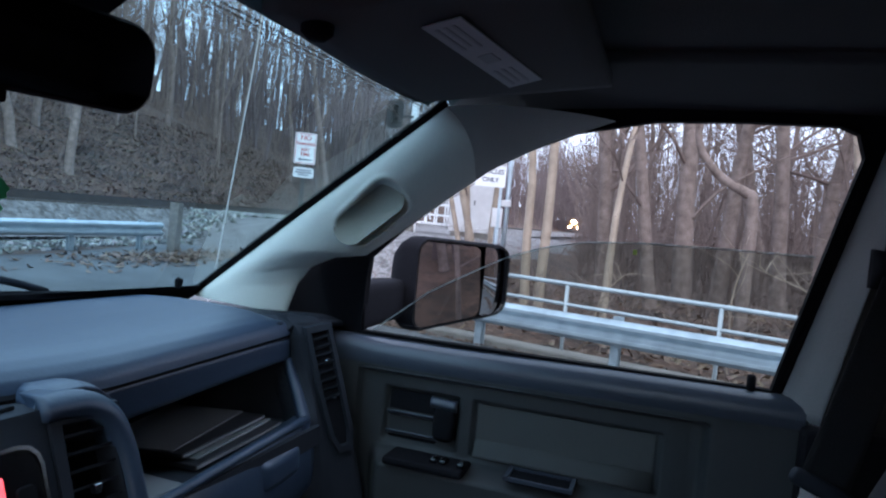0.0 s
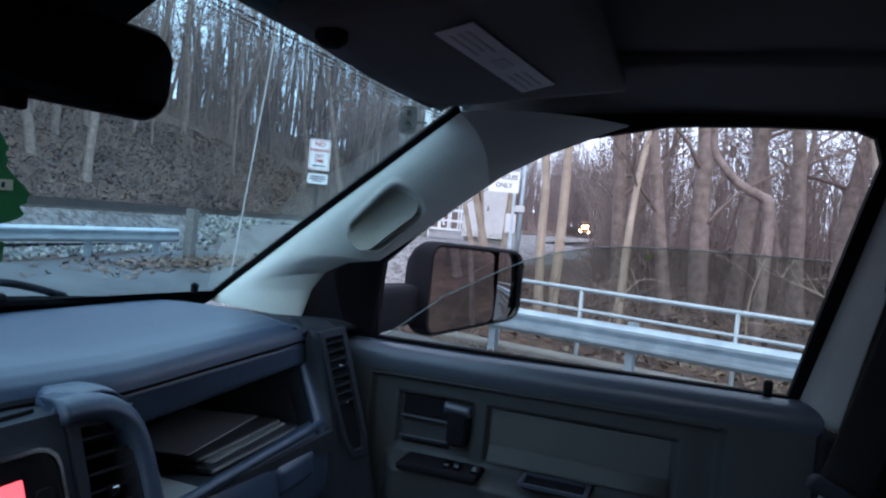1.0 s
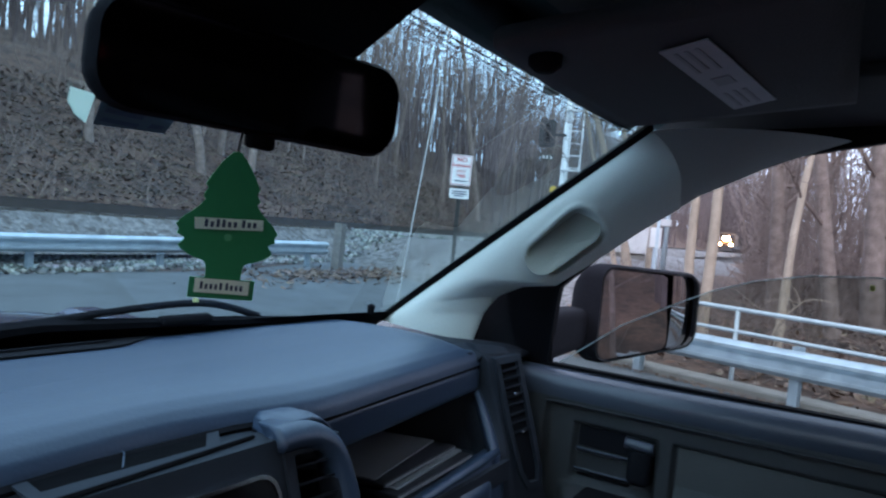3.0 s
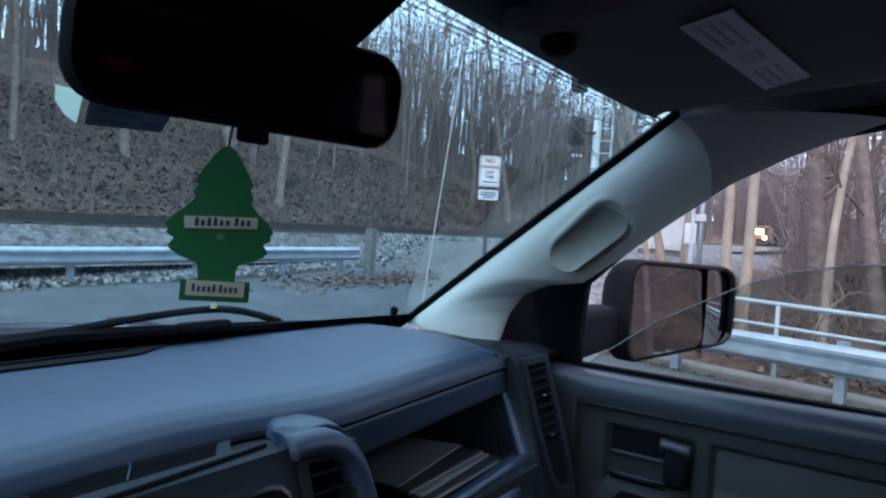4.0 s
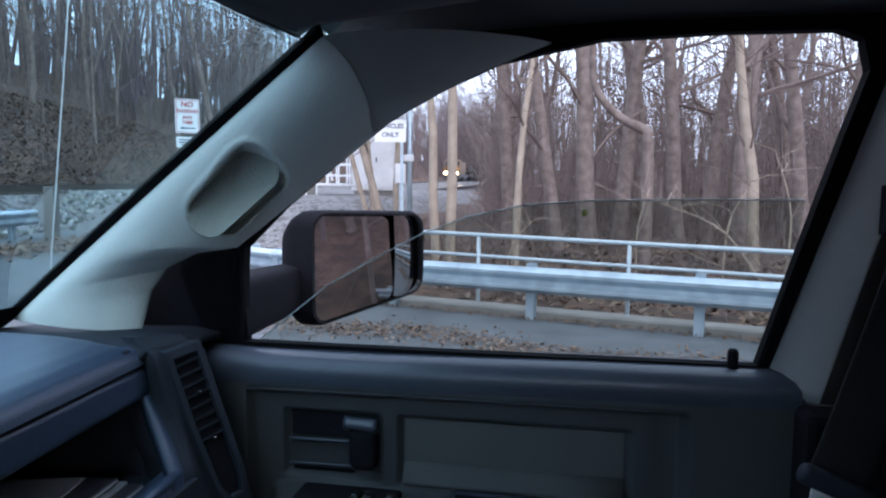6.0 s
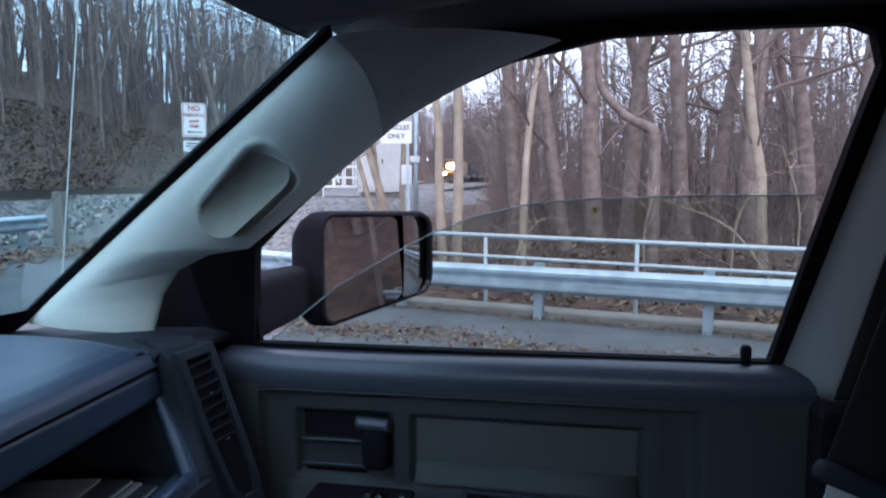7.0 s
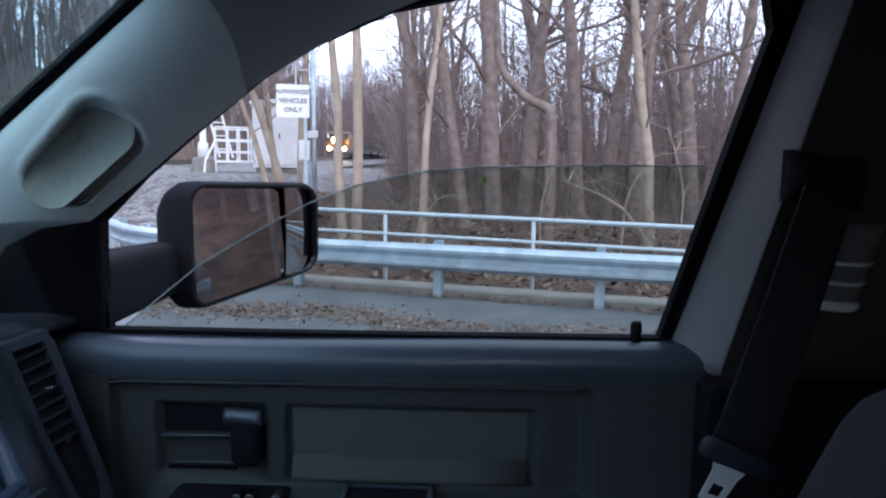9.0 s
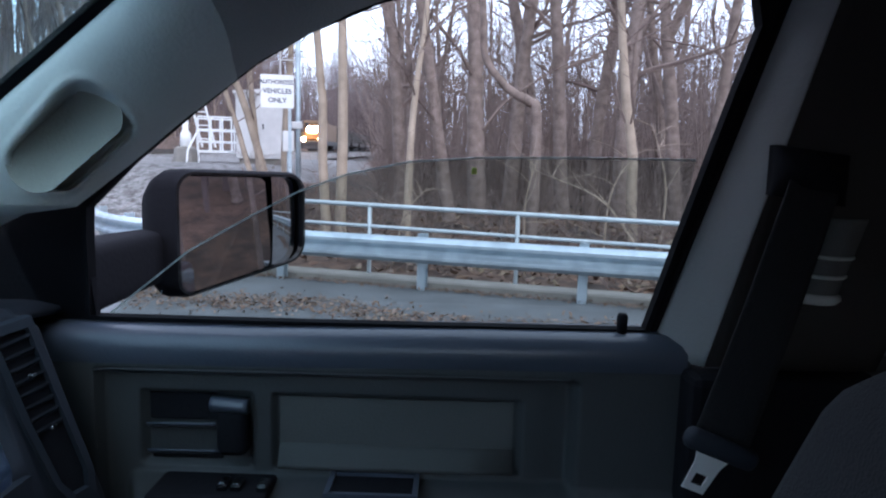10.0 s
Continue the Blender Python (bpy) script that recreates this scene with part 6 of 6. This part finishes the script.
def mirror_outline(w_, h_, r, y):
    pts = []
    for cx, cz, a0 in ((w_ - r, h_ - r, 0), (-w_ + r, h_ - r, 90), (-w_ + r, -h_ + r, 180), (w_ - r, -h_ + r, 270)):
        pts += [RM @ V((cx + r * math.cos(radians(a0 + 18 * k)), y, cz + r * math.sin(radians(a0 + 18 * k)) * 1.0)) for k in range(6)]
    return pts


bm = bmesh.new()
rs = [[bm.verts.new(p) for p in mirror_outline(w_, h_, r, y)] for w_, h_, r, y in ((0.113, 0.033, 0.022, 0.0), (0.117, 0.036, 0.025, 0.006), (0.115, 0.035, 0.025, 0.022), (0.10, 0.022, 0.018, 0.042))]
for a, b in zip(rs, rs[1:]):
    for k in range(len(a)):
        bm.faces.new((a[k], a[(k + 1) % len(a)], b[(k + 1) % len(a)], b[k]))
bm.faces.new(rs[-1])
rv = tp("rear_view_mirror", bm, BLACK, "black rear-view mirror housing", smooth=True)
bm = bmesh.new()
bm.faces.new([bm.verts.new(p) for p in mirror_outline(0.112, 0.032, 0.021, 0.001)])
part("mirror_glass", bm, DIMMIRROR, rv, "dim mirror glass")
bm = bmesh.new()
box(bm, RM @ V((-0.010, 0.0, -0.044)), RM @ V((0.010, 0.016, -0.033)), 0.003)
part("tilt_tab", bm, BLACK, rv)
bm = bmesh.new()
tube(bm, [RM @ V((0, 0.04, 0.0)), V((-0.135, 0.445, 1.70)), V((-0.135, 0.430, 1.735))], [0.014, 0.012, 0.02], 10)
part("stem", bm, BLACK, rv)
bm = bmesh.new()
sheet(bm, lambda u, v: ws(-0.235 + 0.20 * u, 1.700 + 0.09 * v) + V((0, -0.004, 0)), 8, 4, (0, 0.003, 0))
part("sensor_cover", bm, BLACK, rv)

# seat belt, buckle, seats, pillar behind the door
bm = bmesh.new()


def bpillar(u, v):
    """The trim behind the door: a narrow edge that turns inwards to the broad face."""
    z = 1.322 + 0.475 * v
    y0, w = -0.243 - 0.088 * v, 0.050 - 0.030 * v
    k = [(0.012, y0 + 0.004), (-0.008, y0), (-0.030, y0 - 0.45 * w), (-0.047, y0 - 0.9 * w), (-0.054, y0 - w - 0.004), (-0.050, y0 - w - 0.008)]
    q = u * (len(k) - 1)
    i = min(int(q), len(k) - 2)
    a, y = (k[i][c] + (k[i + 1][c] - k[i][c]) * (q - i) for c in (0, 1))
    return side_x(z, a), y, z


sheet(bm, bpillar, 28, 30, (0.012, 0, 0))
# greyer than the front pillar trim: shade on this edge is in its colour
tp("rear_pillar_trim", bm, mat("shaded_pillar_grey", (0.36, 0.37, 0.37), 0.8, 0, 0.06, 3, 220, 0.12), "trim behind the door, its shade put into the grey", smooth=True)
# separate sheet whose dark brown-grey paints the shade on the inward face
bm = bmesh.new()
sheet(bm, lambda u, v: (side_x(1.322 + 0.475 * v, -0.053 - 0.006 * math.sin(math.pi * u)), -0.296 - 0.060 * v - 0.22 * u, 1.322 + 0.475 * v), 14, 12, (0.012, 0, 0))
tp("shaded_pillar_face", bm, mat("shaded_pillar_brown_grey", (0.055, 0.050, 0.048), 0.85, 0, 0.1, 4, 240, 0.1, spec=0.2), "inward pillar face with its shade painted brown-grey", smooth=True)
bm = bmesh.new()
box(bm, (0.668, -0.52, 0.55), (0.78, -0.272, 1.318), 0.012)
tp("lower_pillar_trim", bm, BLACK, "dark lower pillar trim")
for off, wid in ((0.0, 0.016), (-0.024, 0.012)):
    bm = bmesh.new()
    sheet(bm, lambda u, v: (side_x(1.345 + 0.43 * v, 0.004 - 0.010 * math.sin(math.pi * u)), -0.252 - 0.086 * v + off * 0.6 + 0.02 - wid * u, 1.345 + 0.43 * v), 6, 20, (0.02, 0, 0))
    tp("door_seal", bm, RUBBER, "black door seal", smooth=True)
bm = bmesh.new()
sheet(bm, lambda u, v: (0.586 + 0.040 * v - 0.004 * math.sin(math.pi * v), -0.328 + 0.066 * v - (0.052 + 0.014 * v) * u, 1.565 - 0.305 * v - 0.015 * u), 6, 24, (0.0025, 0, 0))
sb = tp("seat_belt", bm, WEBBING, "black seat belt hanging slack", smooth=True)
bm = bmesh.new()
sheet(bm, lambda u, v: (0.600 - 0.022 * math.sin(math.pi * v) * math.sin(math.pi * u) ** 0.5, -0.318 - 0.078 * u, 1.602 - 0.055 * v - 0.010 * u), 14, 10, (0.02, 0, 0))
part("belt_guide", bm, BLACK, sb, "black shoulder guide", True)
bm = bmesh.new()
tm = Matrix.Translation((0.618, -0.275, 1.222)) @ Matrix.Scale(1.08, 4) @ Euler((radians(22), radians(-8), 0)).to_matrix().to_4x4()
ring(bm, [tm @ V(p) for p in ((0, -0.013, -0.028), (0, 0.013, -0.028), (0, 0.015, 0.006), (0, 0.020, 0.02), (0, -0.020, 0.02), (0, -0.015, 0.006))], [tm @ V(p) for p in ((0, -0.007, -0.020), (0, 0.007, -0.020), (0, 0.007, -0.010), (0, 0.007, -0.006), (0, -0.007, -0.006), (0, -0.007, -0.010))], (0.002, 0, 0))
part("buckle_tongue", bm, mat("belt_steel", (0.8, 0.8, 0.8), 0.45, 0.3, 0.05), sb, "bright steel belt tongue")
bm = bmesh.new()
box(bm, (-0.009, -0.046, 0.018), (0.011, 0.040, 0.042), 0.009, tm, 3)
part("tongue_grip", bm, DASHDARK, sb, "dark plastic tongue grip", smooth=True)
# a ribbed grey cover on the rear pillar
bm = bmesh.new()
sheet(bm, lambda u, v: (0.628 - 0.016 * math.sin(math.pi * u) ** 0.6 + 0.020 * v, -0.395 - 0.045 * u + 0.018 * v, 1.522 - 0.10 * v), 12, 16, (0.012, 0, 0))
hc = tp("belt_height_cover", bm, DOORINSERT, "grey ribbed cover on the rear pillar", smooth=True)
for v in (0.45, 0.68, 0.95):
    bm = bmesh.new()
    tube(bm, [(0.628 - 0.018 * math.sin(math.pi * u) ** 0.6 + 0.020 * v, -0.395 - 0.045 * u + 0.018 * v, 1.522 - 0.10 * v) for u in (0.02, 0.2, 0.4, 0.6, 0.8, 0.98)], 0.0022 if v < 0.9 else 0.006, 6)
    part("rib", bm, CORNER, hc, smooth=True)


def seat(cx, fy, top, label):
    bm = bmesh.new()

    def back(u, v):
        a = 2 * math.pi * u
        w_ = 0.255 - 0.045 * v ** 2
        cc = abs(math.cos(a)) ** 0.55 * (1 if math.cos(a) > 0 else -1)
        ss = abs(math.sin(a)) ** 0.55 * (1 if math.sin(a) > 0 else -1)
        k = 1 - 0.5 * max(0, v - 0.8) * 5
        return cx + w_ * cc * k, fy - 0.18 * v + (0.085 - 0.03 * v) * ss * (1 - 0.8 * max(0, v - 0.85) * 6.6 * 0.9), 0.92 + top * v
    sheet(bm, back, 36, 22)
    st_ = tp("seat", bm, SEATCLOTH, label, smooth=True)
    bm = bmesh.new()
    box(bm, (cx - 0.25, fy - 0.05, 0.74), (cx + 0.25, fy + 0.50, 0.95), 0.07, None, 4)
    part("cushion", bm, SEATCLOTH, st_, smooth=True)
    bm = bmesh.new()
    box(bm, (cx - 0.24, fy, 0.55), (cx + 0.24, fy + 0.43, 0.76), 0.02)
    part("seat_base", bm, BLACK, st_)
    bm = bmesh.new()
    box(bm, (cx - 0.13, fy - 0.28, 0.925 + top), (cx + 0.13, fy - 0.17, 1.08 + top), 0.045, None, 4)
    part("headrest", bm, SEATCLOTH, st_, smooth=True)


seat(0.30, -0.245, 0.54, "dark grey cloth passenger seat")
seat(-0.62, -0.50, 0.66, "dark grey cloth driver seat")
# rear doors, back wall and rear glass
for mirror in (False, True):
    s = -1 if mirror else 1
    o = [(-0.40, 1.20), (-1.35, 1.20), (-1.40, 1.35), (-1.30, 1.82), (-0.42, 1.82), (-0.34, 1.35)]
    i = [(-0.50, 1.33), (-1.10, 1.33), (-1.20, 1.35), (-1.15, 1.72), (-0.54, 1.75), (-0.48, 1.40)]
    bm = bmesh.new()
    ring(bm, in_side(o, 0.0, mirror), in_side(i, 0.0, mirror), (0.05 * s, 0, 0))
    rd = tp("rear_door", bm, DOORTRIM, "dark rear door frame with privacy glass")
    bm = bmesh.new()
    bm.faces.new([bm.verts.new(p) for p in in_side(i, 0.02, mirror)])
    part("privacy_glass", bm, PRIVACY, rd)
    bm = bmesh.new()
    xa, xb = (0.77, 0.84) if not mirror else (mx(0.84), mx(0.77))
    box(bm, (xa, -1.62, 0.5), (xb, -0.30, 1.30), 0.02)
    part("lower_panel", bm, PAINT, rd)
bm = bmesh.new()
ring(bm, [(-1.02, -1.62, 0.5), (0.76, -1.62, 0.5), (0.62, -1.55, 1.83), (-0.88, -1.55, 1.83)], [(-0.80, -1.60, 1.33), (0.52, -1.60, 1.33), (0.46, -1.57, 1.70), (-0.74, -1.57, 1.70)], (0, -0.05, 0))
bw = tp("back_wall", bm, DOORTRIM, "dark back wall of the cab")
bm = bmesh.new()
bm.faces.new([bm.verts.new(p) for p in ((-0.80, -1.61, 1.33), (0.52, -1.61, 1.33), (0.46, -1.58, 1.70), (-0.74, -1.58, 1.70))])
part("rear_glass", bm, PRIVACY, bw)
bm = bmesh.new()
box(bm, (-1.0, -1.55, 0.56), (0.72, -1.05, 0.95), 0.06, None, 3)
box(bm, (-1.0, -1.58, 0.9), (0.72, -1.40, 1.50), 0.06, None, 3)
tp("rear_bench", bm, SEATCLOTH, "dark rear bench", smooth=True)

# hood, wipers, antenna, wheels
bm = bmesh.new()
sheet(bm, lambda u, v: (MID + (2 * u - 1) * 0.86, 1.02 + 1.15 * v, 1.275 + 0.03 * (1 - (2 * u - 1) ** 4) - 0.06 * v ** 2 - 0.10 * max(0, v - 0.88) * 4 - 0.05 * max(0, abs(2 * u - 1) - 0.9) * 10), 24, 16, (0, 0, -0.03))
tp("hood", bm, PAINT, "dark blue hood", smooth=True)
bm = bmesh.new()
sheet(bm, lambda u, v: (MID + (2 * u - 1) * 0.86, 0.90 + 0.14 * v, 1.352 - 0.075 * v), 12, 3, (0, 0, -0.03))
tp("cowl", bm, BLACK, "black cowl panel below the windshield")
for s in (-1, 1):
    bm = bmesh.new()
    x = MID + s * 0.93
    box(bm, (x - 0.09, 0.62, 0.55), (x + 0.09, 2.2, 1.23), 0.05)
    tp("fender", bm, PAINT, "dark blue front fender")
    for y in (1.55, -2.3):
        bm = bmesh.new()
        tube(bm, [(x - s * 0.24, y, 0.39), (x - s * 0.22, y, 0.39), (x + s * 0.02, y, 0.39), (x + s * 0.04, y, 0.39)], [0.34, 0.39, 0.39, 0.35], 28)
        wh = tp("wheel", bm, RUBBER, "black tyre")
        bm = bmesh.new()
        tube(bm, [(x + s * 0.035, y, 0.39), (x + s * 0.047, y, 0.39)], [0.23, 0.20], 20)
        part("rim", bm, SILVER, wh)
bm = bmesh.new()
box(bm, (-1.0, 2.12, 0.5), (0.72, 2.22, 1.2), 0.03)
tp("grille", bm, BLACK, "black front grille")
bm = bmesh.new()
box(bm, (-1.05, -3.4, 0.5), (0.77, -1.70, 1.3), 0.04)
tp("cargo_bed", bm, PAINT, "dark blue cargo bed")
bm = bmesh.new()
tube(bm, [(0.575, 0.905, 1.392), (0.30, 0.895, 1.408), (-0.02, 0.89, 1.422), (-0.10, 0.90, 1.415)], [0.006, 0.008, 0.009, 0.012], 6)
wi = tp("wiper", bm, BLACK, "black windshield wiper")
bm = bmesh.new()
tube(bm, [(0.585, 0.905, 1.395), (0.25, 0.935, 1.395), (-0.12, 0.95, 1.395)], [0.006, 0.008, 0.006], 6)
part("wiper_blade", bm, RUBBER, wi)
bm = bmesh.new()
box(bm, (0.15, 0.876, 1.410), (0.24, 0.896, 1.425), 0.006)
part("wiper_hinge", bm, BLACK, wi)
bm = bmesh.new()
tube(bm, curve([(0.36, 0.905, 1.410), (0.27, 0.888, 1.434), (0.20, 0.880, 1.443), (0.10, 0.884, 1.438), (-0.06, 0.90, 1.420)], 4), 0.006, 6)
part("wiper_arm", bm, BLACK, wi, smooth=True)
bm = bmesh.new()
box(bm, (0.195, 0.868, 1.446), (0.201, 0.874, 1.452))
part("washer_dot", bm, mat("pale_yellow_dot", (0.6, 0.6, 0.25), 0.6, 0, 0.05), wi)
bm = bmesh.new()
tube(bm, [(0.590, 0.836, 1.412), (0.586, 0.832, 1.426), (0.578, 0.828, 1.430)], [0.006, 0.008, 0.003], 8)
part("wiper_tip", bm, BLACK, wi)
bm = bmesh.new()
tube(bm, [(0.872, 1.00, 1.22), (0.879, 0.972, 1.415), (0.905, 0.935, 1.876), (0.916, 0.915, 2.15)], [0.003, 0.0018, 0.0014, 0.001], 6)
an = tp("antenna", bm, mat("antenna_steel", (0.6, 0.6, 0.6), 0.4, 0.5, 0.05), "thin whip antenna on the fender")
bm = bmesh.new()
tube(bm, [(0.872, 1.0, 1.20), (0.872, 1.0, 1.235)], [0.022, 0.012], 10)
part("antenna_base", bm, BLACK, an)


# ---- loose things in the cab ----
def freshener():
    t = thing("air_freshener", "green cardboard tree air freshener hanging from the mirror", "air freshener", m=Matrix.Translation((-0.160, 0.400, 1.627)) @ Euler((0, radians(2), radians(-30))).to_matrix().to_4x4() @ Matrix.Scale(0.87, 4))
    half = [(0.003, 0.0), (0.010, -0.008), (0.0165, -0.019), (0.0205, -0.027), (0.0185, -0.030), (0.0215, -0.036), (0.0195, -0.039), (0.023, -0.044), (0.029, -0.050), (0.033, -0.053), (0.0385, -0.060), (0.0362, -0.0632), (0.037, -0.067), (0.0315, -0.070), (0.0355, -0.076), (0.033, -0.079), (0.026, -0.083), (0.015, -0.0865), (0.0135, -0.091), (0.0132, -0.099), (0.0245, -0.099), (0.0245, -0.1145)]
    out = [(x, -0.0008, z) for x, z in half] + [(-x, -0.0008, z) for x, z in half[::-1]]
    bm = bmesh.new()
    plate(bm, out, (0, 0.0016, 0))
    c = part("card", bm, GREENCARD, t)
    bm = bmesh.new()
    plate(bm, [(-0.0250, -0.0018, -0.0625), (0.0260, -0.0018, -0.0585), (0.0255, -0.0018, -0.0500), (-0.0262, -0.0018, -0.0537)], (0, 0.0008, 0))
    b = part("band", bm, SIGNCARD, t, "cream band")
    for k in range(9):
        x = -0.0185 + 0.0043 * k + (0.002 if k > 5 else 0)
        hh = 0.0030 if k in (0, 2, 3, 6) else 0.0021
        bm = bmesh.new()
        box(bm, (x, -0.0024, -0.0605 + 0.0040 * (x + 0.0235) / 0.047), (x + 0.0024, -0.0019, -0.0605 + 0.0040 * (x + 0.0235) / 0.047 + 2 * hh))
        part("mark_bar", bm, DARKINK, b)
    bm = bmesh.new()
    plate(bm, [(-0.0205, -0.0018, -0.1105), (0.0205, -0.0018, -0.1105), (0.0205, -0.0018, -0.0995), (-0.0205, -0.0018, -0.0995)], (0, 0.0008, 0))
    b = part("band", bm, SIGNCARD, t, "cream band")
    for k in range(9):
        x = -0.0165 + 0.0036 * k + (0.001 if k > 4 else 0)
        bm = bmesh.new()
        box(bm, (x, -0.0024, -0.1075), (x + 0.0019, -0.0019, -0.1075 + (0.0055 if k in (0, 4, 5) else 0.004)))
        part("mark_bar", bm, DARKINK, b)
    bm = bmesh.new()
    plate(bm, [(0.003 * math.cos(a), -0.0016, -0.0665 + 0.003 * math.sin(a)) for a in (k * math.pi / 5 for k in range(10))], (0, 0.0006, 0))
    part("dot", bm, mat("pale_green_dot", (0.10, 0.32, 0.16), 0.7, 0, 0.05), t)
    bm = bmesh.new()
    tube(bm, [(0, 0, -0.006), (0.001, 0.002, 0.008), (0.003, 0.004, 0.02)], 0.0009, 5)
    part("string", bm, BLACK, t, "black elastic string")


freshener()


def papers():
    for k, (x, y, z, w_, d_, h_, a, ma, lab) in enumerate((
            (0.415, 0.628, 1.207, 0.24, 0.16, 0.008, 3, FOLDER, "dark folder lying on the glove shelf"),
            (0.420, 0.640, 1.2155, 0.22, 0.15, 0.002, 5, PAPER, "loose papers on the glove shelf"),
            (0.410, 0.650, 1.2180, 0.23, 0.15, 0.007, 4, FOLDER, "dark booklet on top of papers in the glove shelf"),
            (0.400, 0.668, 1.2255, 0.22, 0.13, 0.002, 9, PAPER, "thin leaflet on the booklets in the glove shelf"),
            (0.185, 0.575, 1.208, 0.14, 0.10, 0.006, -6, PAPER, "small pale booklet on the glove shelf"))):
        t = thing("booklet" if ma is FOLDER else "paper_stack", lab, "booklet" if ma is FOLDER else "papers", "papers in the glove shelf", Matrix.Translation((x, y, z - 0.005)) @ Euler((radians(-3), 0, radians(a))).to_matrix().to_4x4())
        bm = bmesh.new()
        box(bm, (-w_ / 2, -d_ / 2, 0), (w_ / 2, d_ / 2, h_), 0.002)
        part("cover", bm, ma, t)
        bm = bmesh.new()
        box(bm, (-w_ / 2 + 0.003, -d_ / 2 - 0.001, 0.002), (w_ / 2 - 0.003, d_ / 2 - 0.004, h_ - 0.002))
        part("page_block", bm, mat("grey_page_edges", (0.22, 0.22, 0.23), 0.8, 0, 0.05), t)


papers()


def motions():
    walk(train, [(t, pose(x, track_y(x), track_z(x) + 0.18, 0, -0.6, math.degrees(math.atan(0.05)))) for t, x in TRAIN_X])


motions()
